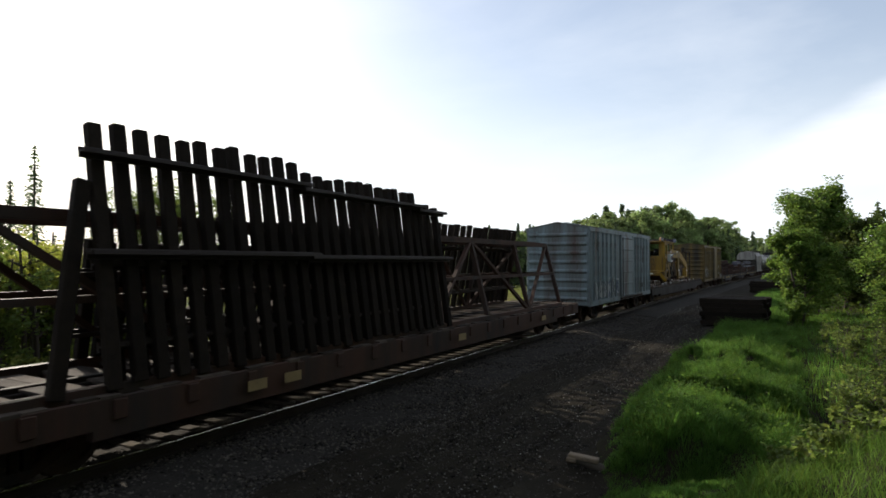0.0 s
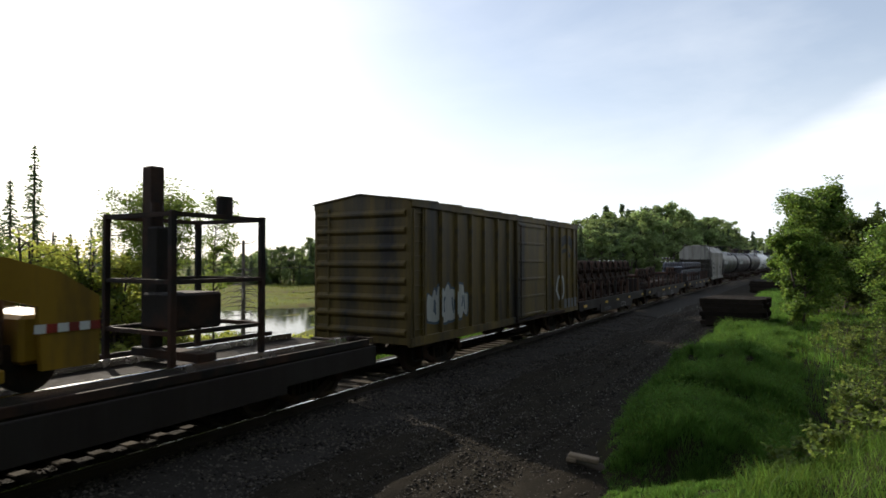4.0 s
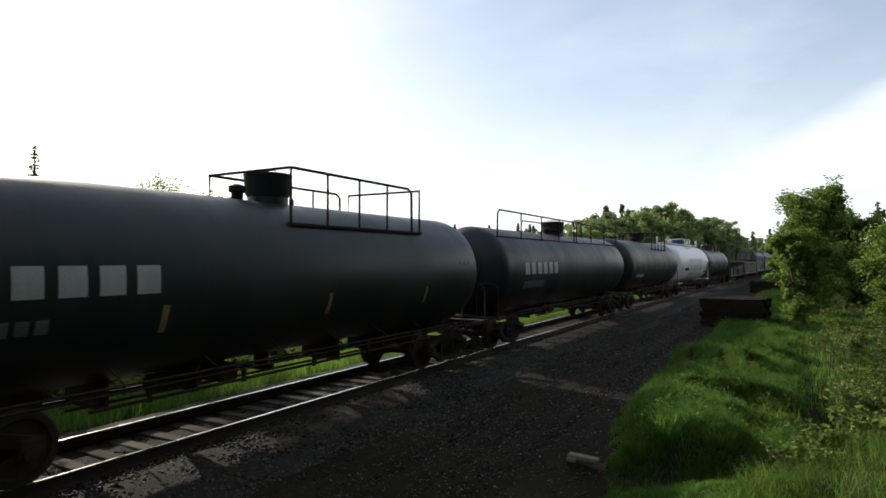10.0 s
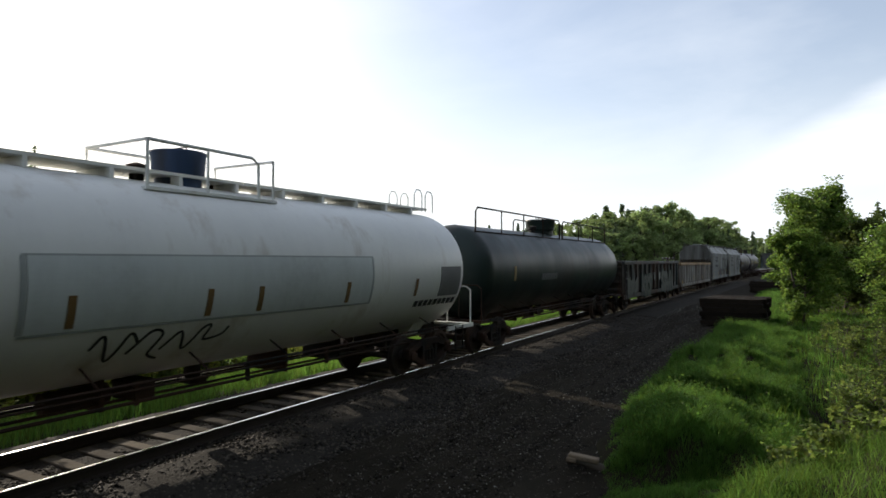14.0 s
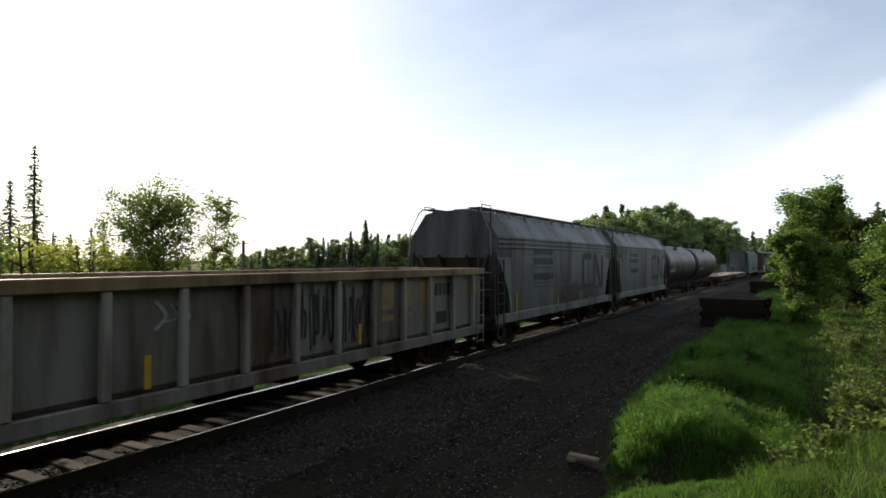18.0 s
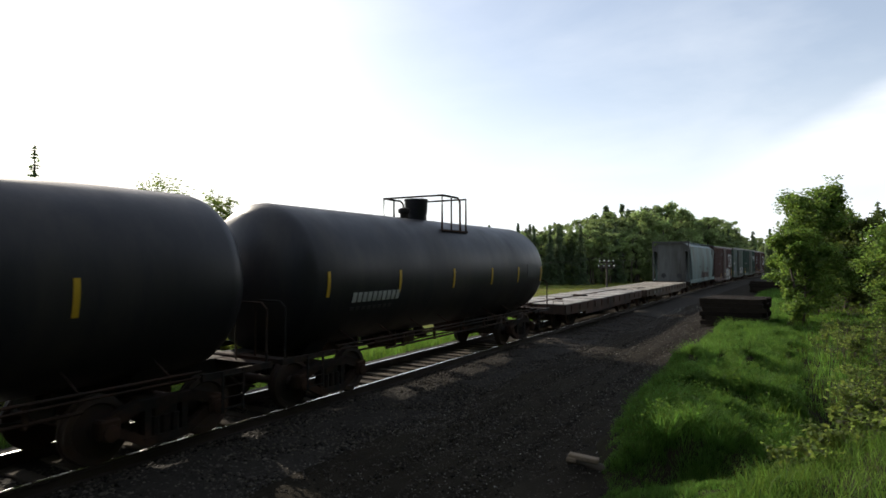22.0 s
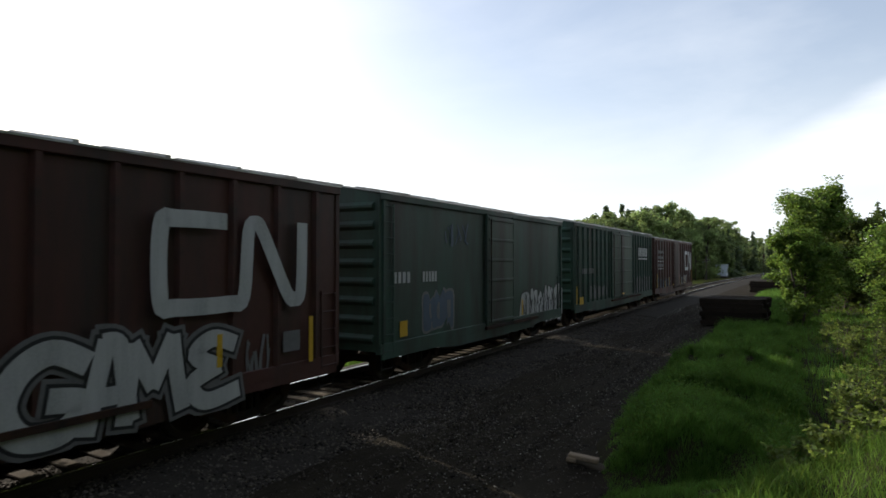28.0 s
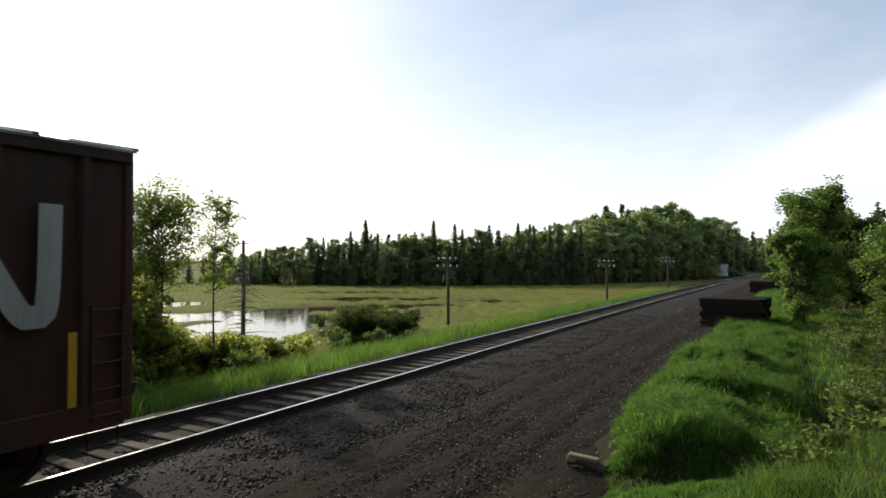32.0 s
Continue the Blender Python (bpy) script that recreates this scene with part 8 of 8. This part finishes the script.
    for x, y, zz in ((1.05, -3.2, 4.24), (-0.42, -3.15, 4.21)):
        wl = part("work_light", Mesh().lathe([(y - 0.1, 0.1), (y - 0.09, 0.12), (y + 0.0, 0.11), (y + 0.08, 0.05)], "y", 14, (x, 0, zz)), S, t, smooth=40)
        part("lens", Mesh().lathe([(y - 0.115, 0.09), (y - 0.1, 0.1)], "y", 14, (x, 0, zz)), P["galv"], wl)
        part("bracket", Mesh().box(x - 0.02, x + 0.02, y - 0.03, y + 0.03, zz - 0.2, zz - 0.08), S, wl)
    part("flood_light", Mesh().box(0.95, 1.15, -2.62, -2.45, 4.16, 4.32, 0.02), S, t)
    part("beacon", Mesh().lathe([(4.17, 0.07), (4.19, 0.09), (4.29, 0.085), (4.35, 0.05)], "z", 12, (0.9, -3.0, 0)), P["beacon"], t, "amber beacon", smooth=40)
    part("horn", Mesh().tube([(0.6, -2.95, 4.13), (0.6, -2.95, 4.25), (0.3, -2.98, 4.26)], 0.02, 6).lathe([(0.26, 0.045), (0.3, 0.02)], "x", 8, (0, -2.98, 4.26)), S, t)
    ac = part("air_conditioner", Mesh().box(X, 1.36, -1.9, -1.12, 2.66, 3.2, 0.03), P["ac_white"], t, "white twin-fan air conditioner")
    for y in (-1.7, -1.31):
        part("fan", Mesh().lathe([(1.36, 0.185), (1.375, 0.185), (1.38, 0.16)], "x", 20, (0, y, 2.94)), P["mark_black"], ac)
        part("fan_hub", Mesh().lathe([(1.38, 0.05), (1.395, 0.04)], "x", 10, (0, y, 2.94)), P["red"], ac)
    aw = part("rear_awning", Mesh().box(-1.1, 1.15, 0.25, 1.55, 4.14, 4.2, 0.01).box(1.1, 1.15, 0.25, 1.55, 4.12, 4.36, 0.01).box(-1.1, 1.15, 1.5, 1.55, 4.12, 4.36, 0.01), P["blue_sheet"], t, "dark blue sheet awning")
    for x, y in ((1.05, 0.5), (1.05, 0.9), (-1.0, 0.9), (-1.0, 1.45)):
        part("awning_post", Mesh().tube([(x, y, 3.45), (x, y, 4.15)], 0.03, 6), Yl, aw)
    for y in (0.7, 1.45):
        part("exhaust_pipe", Mesh().tube([(0.8, y, 3.4), (0.8, y, 3.9), (0.8, y + 0.06, 3.98), (0.8, y + 0.16, 3.98), (0.8, y + 0.2, 3.85)], 0.025, 6), S, t)
    # the long arched side frames that droop to the rear
    arch = [(-0.85, 2.95), (-0.6, 3.5), (2.5, 3.52), (3.4, 3.4), (6.1, 2.62), (6.6, 2.3), (6.6, 1.42), (5.9, 1.42), (5.85, 2.2), (3.2, 2.95)]
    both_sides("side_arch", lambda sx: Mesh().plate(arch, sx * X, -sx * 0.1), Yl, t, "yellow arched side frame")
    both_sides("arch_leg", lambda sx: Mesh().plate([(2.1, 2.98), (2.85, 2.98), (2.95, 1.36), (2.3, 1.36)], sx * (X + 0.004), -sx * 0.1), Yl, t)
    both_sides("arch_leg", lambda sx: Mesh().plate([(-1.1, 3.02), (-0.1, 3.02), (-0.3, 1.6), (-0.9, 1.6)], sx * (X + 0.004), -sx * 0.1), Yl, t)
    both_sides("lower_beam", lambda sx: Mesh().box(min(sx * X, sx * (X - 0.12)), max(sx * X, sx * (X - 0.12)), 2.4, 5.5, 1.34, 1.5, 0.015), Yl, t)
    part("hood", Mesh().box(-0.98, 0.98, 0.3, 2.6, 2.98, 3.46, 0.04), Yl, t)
    part("hood_rail", Mesh().tube([(0.95, 1.0, 3.46), (0.95, 1.0, 3.6), (0.95, 2.0, 3.6), (0.95, 2.0, 3.46)], 0.015, 5), S, t)
    part("engine_block", Mesh().box(-0.9, 0.9, -0.2, 2.3, 1.5, 2.92, 0.06), S, t)
    for k, (y, zz, w_, h_) in enumerate(((-0.15, 2.1, 0.3, 0.6), (0.25, 1.75, 0.5, 0.5), (0.3, 2.4, 0.4, 0.35), (0.85, 1.95, 0.3, 0.75), (1.4, 1.7, 0.55, 0.9), (3.4, 1.65, 0.6, 0.45), (4.3, 1.6, 0.45, 0.5))):
        part("machinery", Mesh().box(0.7, 0.98 + 0.04 * (k % 2), y, y + w_, zz - 0.1, zz - 0.1 + h_, 0.04), S if k != 5 else P["galv"], t)
        part("hydraulic_hose", Mesh().tube([(0.95, y + 0.1, zz), (1.06, y + 0.2, zz + 0.3), (0.98, y + 0.4, zz + 0.55)], 0.022, 6), P["mark_black"], t)
    part("inner_tank", Mesh().box(-0.85, 0.85, 3.0, 3.7, 1.55, 2.7, 0.05), Yl, t)
    part("oil_tank", Mesh().box(-0.6, 0.9, 4.0, 5.6, 1.5, 2.35, 0.05), P["rust_steel"], t, "rust-brown oil tank")
    part("work_head", Mesh().box(-0.8, 0.8, 3.5, 5.2, 1.4, 2.0, 0.05).tube([(0.5, 3.9, 2.0), (0.5, 3.9, 2.5)], 0.09, 10).tube([(0.2, 4.7, 2.0), (0.2, 4.7, 2.35)], 0.12, 10).tube([(-0.5, 4.2, 2.0), (-0.5, 4.2, 2.6)], 0.07, 10), S, t)
    part("boom_head", Mesh().box(-X + 0.1, X - 0.1, 5.7, 6.5, 1.5, 2.1, 0.05), Yl, t)
    # chequered warning strips
    for rows, zz, dz in (((5.8, 6.6), 1.93, -0.06), ((-2.4, -1.75), 2.1, 0.0), ((2.4, 2.85), 2.0, 0.0), ((2.9, 3.2), 1.42, 0.0), ((4.4, 4.7), 1.42, 0.0), ((-0.75, -0.2), 3.38, 0.0), ((1.75, 2.1), 3.42, 0.0)):
        n = max(2, round((rows[1] - rows[0]) / 0.13))
        for k in range(n):
            a, b = rows[0] + (rows[1] - rows[0]) * k / n, rows[0] + (rows[1] - rows[0]) * (k + 1) / n
            part("warning_strip", Mesh().plate([(a, zz - 0.055), (b, zz - 0.055), (b, zz + 0.055), (a, zz + 0.055)], X + 0.008, 0.006), P["ac_white"] if k % 2 == 0 else red, t)
    bars(t, X + 0.006, 0.7, 1.5, 3.2, 3.34, 6, P["mark_black"])
    part("nameplate", Mesh().plate([(0.05, 3.12), (0.35, 3.12), (0.35, 3.34), (0.05, 3.34)], X + 0.006), P["blue_sheet"], t)
    part("side_grille", Mesh().lathe([(X - 0.04, 0.17), (X - 0.01, 0.17), (X, 0.14)], "x", 16, (0, -2.15, 2.45)), P["mark_black"], t)
    part("hatch", Mesh().box(X - 0.04, X + 0.012, -1.75, -1.05, 1.62, 2.35, 0.015), Yl, t)
    for y, zz, w_, h_ in ((-2.55, 2.5, 0.16, 0.42), (-1.95, 1.6, 0.3, 0.3), (-0.85, 1.75, 0.35, 0.55), (-0.5, 2.2, 0.3, 0.7)):
        part("machinery", Mesh().box(X - 0.06, X + 0.05, y, y + w_, zz, zz + h_, 0.03), S, t)
    for y in (-2.2, -1.2, -0.6):
        part("hydraulic_hose", Mesh().tube([(X + 0.02, y, 2.35), (X + 0.07, y + 0.25, 2.0), (X + 0.03, y + 0.6, 1.7), (X, y + 0.8, 1.5)], 0.022, 6), P["mark_black"], t)
    # front deck, rails, bumper and steps
    part("front_deck", Mesh().box(-0.66, 1.1, -3.4, -2.7, 1.95, 2.05, 0.02), Yl, t)
    for x in (-0.6, 1.05):
        part("front_rail", Mesh().tube([(x, -3.35, 2.0), (x, -3.35, 2.85), (x, -3.27, 2.93), (x, -2.78, 2.93)], 0.022, 6).tube([(x, -3.35, 2.5), (x, -2.78, 2.5)], 0.018, 6), S, t)
    part("front_rail", Mesh().tube([(-0.6, -3.35, 2.85), (0.5, -3.35, 2.85)], 0.02, 6).tube([(-0.6, -3.35, 2.5), (0.5, -3.35, 2.5)], 0.018, 6).tube([(0.5, -3.35, 2.0), (0.5, -3.35, 2.85)], 0.02, 6), S, t)
    part("bumper_leg", Mesh().beam((-0.3, -3.3, 1.98), (-0.95, -3.45, 1.4), 0.16, 0.2), Yl, t)
    part("bumper_leg", Mesh().beam((0.75, -3.3, 1.95), (1.18, -2.85, 1.34), 0.16, 0.22), Yl, t)
    part("buffer_beam", Mesh().box(-0.6, 0.9, -3.4, -3.25, 1.7, 1.95, 0.03), Yl, t)
    for x in (-0.4, 0.25):
        part("warning_strip", Mesh().box(x, x + 0.2, -3.412, -3.4, 1.8, 1.88), P["ac_white"], t)
    both_sides("side_skirt", panel(-2.4, -0.9, 1.35, 2.0, X - 0.08), S, t)
    for y in (-2.0, 0.6, 5.9):
        for x in (-0.75, 0.75):
            part("wheel", Mesh().lathe([(x - 0.07, 0.1), (x - 0.07, 0.34), (x + 0.05, 0.34), (x + 0.07, 0.3), (x + 0.07, 0.1)], "x", 24, (0, y, z + 0.34)), S, t, smooth=35)
        part("axle_box", Mesh().box(-0.66, 0.66, y - 0.16, y + 0.16, z + 0.22, z + 0.6, 0.03), S, t)
    PUT.append((t, 47.5, 0, 0, 0))
    # a second, smaller tool frame behind it
    t = tagged(new("tool_frame"), "small dark work frame with a tall mast", "work frame")
    for x, y in ((-0.9, -0.9), (0.8, -0.9), (-0.9, 0.9), (0.8, 0.9)):
        part("leg", Mesh().box(x - 0.05, x + 0.05, y - 0.05, y + 0.05, 0, 2.4, 0.01), S, t)
    for zz in (0.5, 1.3, 2.35):
        part("bar", Mesh().beam((-0.9, -0.9, zz), (0.8, -0.9, zz), 0.07, 0.07).beam((-0.9, 0.9, zz), (0.8, 0.9, zz), 0.07, 0.07).beam((0.8, -0.9, zz), (0.8, 0.9, zz), 0.07, 0.07).beam((-0.9, -0.9, zz), (-0.9, 0.9, zz), 0.07, 0.07), S, t)
    part("mast", Mesh().box(-0.72, -0.45, -0.4, -0.15, 0, 3.25, 0.02).box(-0.5, -0.2, -0.45, -0.1, 1.0, 2.2, 0.03), S, t)
    part("foot_beam", Mesh().box(-0.9, 0.85, -0.45, -0.1, 0.0, 0.14, 0.01), S, t)
    part("hydraulic_unit", Mesh().box(-0.4, 0.5, -0.6, 0.3, 0.5, 1.1, 0.04).tube([(0.3, 0.5, 2.4), (0.3, 0.5, 2.75)], 0.14, 10).tube([(-0.3, -0.4, 2.4), (-0.3, -0.4, 2.6)], 0.1, 10), S, t)
    PUT.append((t, 56.3, 0, 1.13, 0))


machine_car()


M["loose_wheel"] = material("rusty_wheel_steel", (0.018, 0.012, 0.01), 0.8, 0.0, spec=0.15, vary=0.3, scale=6.0, dirt=RUST)


def wheel_cars():
    G = "wheelsets on the flat cars"
    one = {}

    def load(kind, u, z, label):
        mat = {"old": M["loose_wheel"], "new": P["bluewheel"]}[kind]
        if kind not in one:
            t = tagged(new("loose_wheelset"), label, "wheelset", G)
            part("axle", Mesh().tube([(-0.99, 0, 0), (0.99, 0, 0)], 0.08, 12), mat, t, smooth=40)
            for sx in (-1, 1):
                part("wheel", Mesh().lathe([(sx * 0.66, 0.1), (sx * 0.7, 0.12), (sx * 0.705, 0.36), (sx * 0.69, 0.385), (sx * 0.69, 0.482), (sx * 0.72, 0.482), (sx * 0.73, 0.459), (sx * 0.83, 0.455), (sx * 0.832, 0.385), (sx * 0.79, 0.35), (sx * 0.78, 0.15), (sx * 0.87, 0.13), (sx * 0.87, 0.09)], "x", 32), mat, t, smooth=40)
                part("bearing", Mesh().lathe([(sx * 0.9, 0.1), (sx * 1.0, 0.1), (sx * 1.02, 0.06)], "x", 14), M["steel_dark"], t, smooth=40)
            one[kind] = t
        else:
            t = copy_thing(one[kind], Matrix())
        PUT.append((t, u, 0, z, 0))

    def saddle_rack(c, L, h, n):
        """Cross timbers and stakes that hold the wheelsets."""
        for k, y in enumerate(spread(-L / 2 + 0.5, L / 2 - 0.5, n)):
            part("cross_timber", Mesh().box(-1.3, 1.3, y - 0.11, y + 0.11, h, h + 0.14, 0.01), P["deck_dark"], c)
        for x in (-0.77, 0.77):
            part("cradle_rail", Mesh().box(x - 0.06, x + 0.06, -L / 2 + 0.3, L / 2 - 0.3, h + 0.14, h + 0.2, 0.01), M["steel_dark"], c)
        for k, y in enumerate(spread(-L / 2 + 0.4, L / 2 - 0.4, 9)):
            for x in (-1.38, 1.38):
                part("stake", Mesh().box(x - 0.05, x + 0.05, y - 0.06, y + 0.06, 0.95, 1.78, 0.01), P["rust_steel"], c)

    D = 0.83
    gap = 1.07
    specs = [(79.65, 11.9, "old", "flat car with low timber cradles stacked with rusty wheelsets"), (93.25, 13.7, None, "flat car with timber cradles, mostly empty, a few rusty wheelsets"), (107.35, 12.1, "new", "flat car with low timber cradles stacked with freshly machined wheelsets")]
    for u, L, kind, label in specs:
        c = flat_car(label, u, L, P["flat_dark"], 1.08, planks=False)
        # dark sheet added below the cradles, so no sun shines up through the car
        part("deck_plate", Mesh().box(-1.36, 1.36, -L / 2 + 0.16, L / 2 - 0.16, 0.78, 0.82), M["tarred"], c)
        saddle_rack(c, L, D if kind else 1.2, 13)
        z1 = D + 0.2 + 0.46
        if kind:
            n = int((L - 1.6) / gap)
            for k in range(n):
                load(kind, u - (n - 1) * gap / 2 + k * gap, z1, "rusty railway wheelset stacked on a flat car" if kind == "old" else "clean grey railway wheelset stacked on a flat car")
            for k in range(n - 1 + 1):
                load(kind, u - (n - 1) * gap / 2 + (k + 0.5) * gap - (gap if k == n - 1 else 0) * 0, z1 + (0.79 if kind == "old" else 0.64), "wheelset")
            for yb in (-L / 2 + 0.35, L / 2 - 0.35):
                part("bulkhead", Mesh().box(-1.3, 1.3, yb - 0.08, yb + 0.08, D, D + 0.9, 0.02), P["flat_dark"], c)
        else:
            for d in (-6.0, -5.2, -4.5, -3.14, 3.62, 4.6, 5.67):
                load("old", u + d, z1 + 0.3, "wheelset")
            for x in (-1.05, -0.5, 0.5, 1.05):
                part("cradle_rail", Mesh().box(x - 0.04, x + 0.04, -L / 2 + 0.3, L / 2 - 0.3, 1.34, 1.42, 0.01), M["steel_dark"], c)
        bars(c, 1.492, -2.36, -1.22, 0.47, 0.62, 7, P["mark_faint"])
        emblem(c, 1.492, 0.68, 1.6, 0.45, 0.68, 0.045, P["mark_grey"])
        reflectors(c, 1.53, [(y, 0.8, 0.9, 0.42) for y in (-L / 2 + 0.6, -2.1, -0.1, 2.25, L / 2 - 0.6)])
        part("side_skirt", Mesh().box(1.45, 1.49, -L / 2 + 3.0, L / 2 - 3.0, 0.4, 0.78, 0.01), P["flat_dark"], c)


wheel_cars()


# ---- ties under the track, one by one where the camera is near ----
def ties():
    r = random.Random(21)
    me = Mesh().box(-1.3, 1.3, -0.115, 0.115, -0.2, 0.0, 0.014).data("tie", M["tie"])
    for k in range(215):
        s = -8 + 0.53 * k
        part("tie", me, None, TRACK, at=Matrix.Translation((0, 0, -0.178 + r.uniform(-0.006, 0.004))) @ stand(s + r.uniform(-0.03, 0.03), r.uniform(-0.04, 0.04)) @ pose(0, 0, 0, 0, 0, r.uniform(-1.2, 1.2)))
    rest = Mesh()
    for k in list(range(-800, 0)) + list(range(215, 780)):
        s = -8 + 0.53 * k
        if s < -300 or s > 400:
            continue
        h = heading(s)
        a, b = along(s, -1.3, -0.28), along(s, 1.3, -0.28)
        rest.beam(a, b, 0.23, 0.2)
    tagged(part("far_ties", rest, M["tie"]), "weathered wooden ties of the track farther off", "ties", kind="stuff")


ties()


# ---- the train runs ----
def motions():
    for thing, u, q, z, turn in PUT:
        walk(thing, [(t, stand(u - SPEED * t, q, z, turn)) for t in range(0, 33, 2)])
    # the wheels roll: once round every 2.87 m
    for w, u, sy in AXLES:
        near = (u - 5.0) / SPEED
        a, b = max(1, frame(near - 1.6)), min(frame(32.0), frame(near + 0.8))
        if b <= a + 2:
            continue
        rows = []
        for k in range(a, b + 1):
            t = max(0.0, (k - 1) / FPS)
            rows.append((t, pose(0, sy, 0.457, math.degrees(SPEED * (t - near) / 0.457), 0, 0)))
        if rows[0][0] > 0:
            rows.insert(0, (0.0, rows[0][1]))
        if rows[-1][0] < 32.0:
            rows.append((32.0, rows[-1][1]))
        walk(w, rows)


motions()
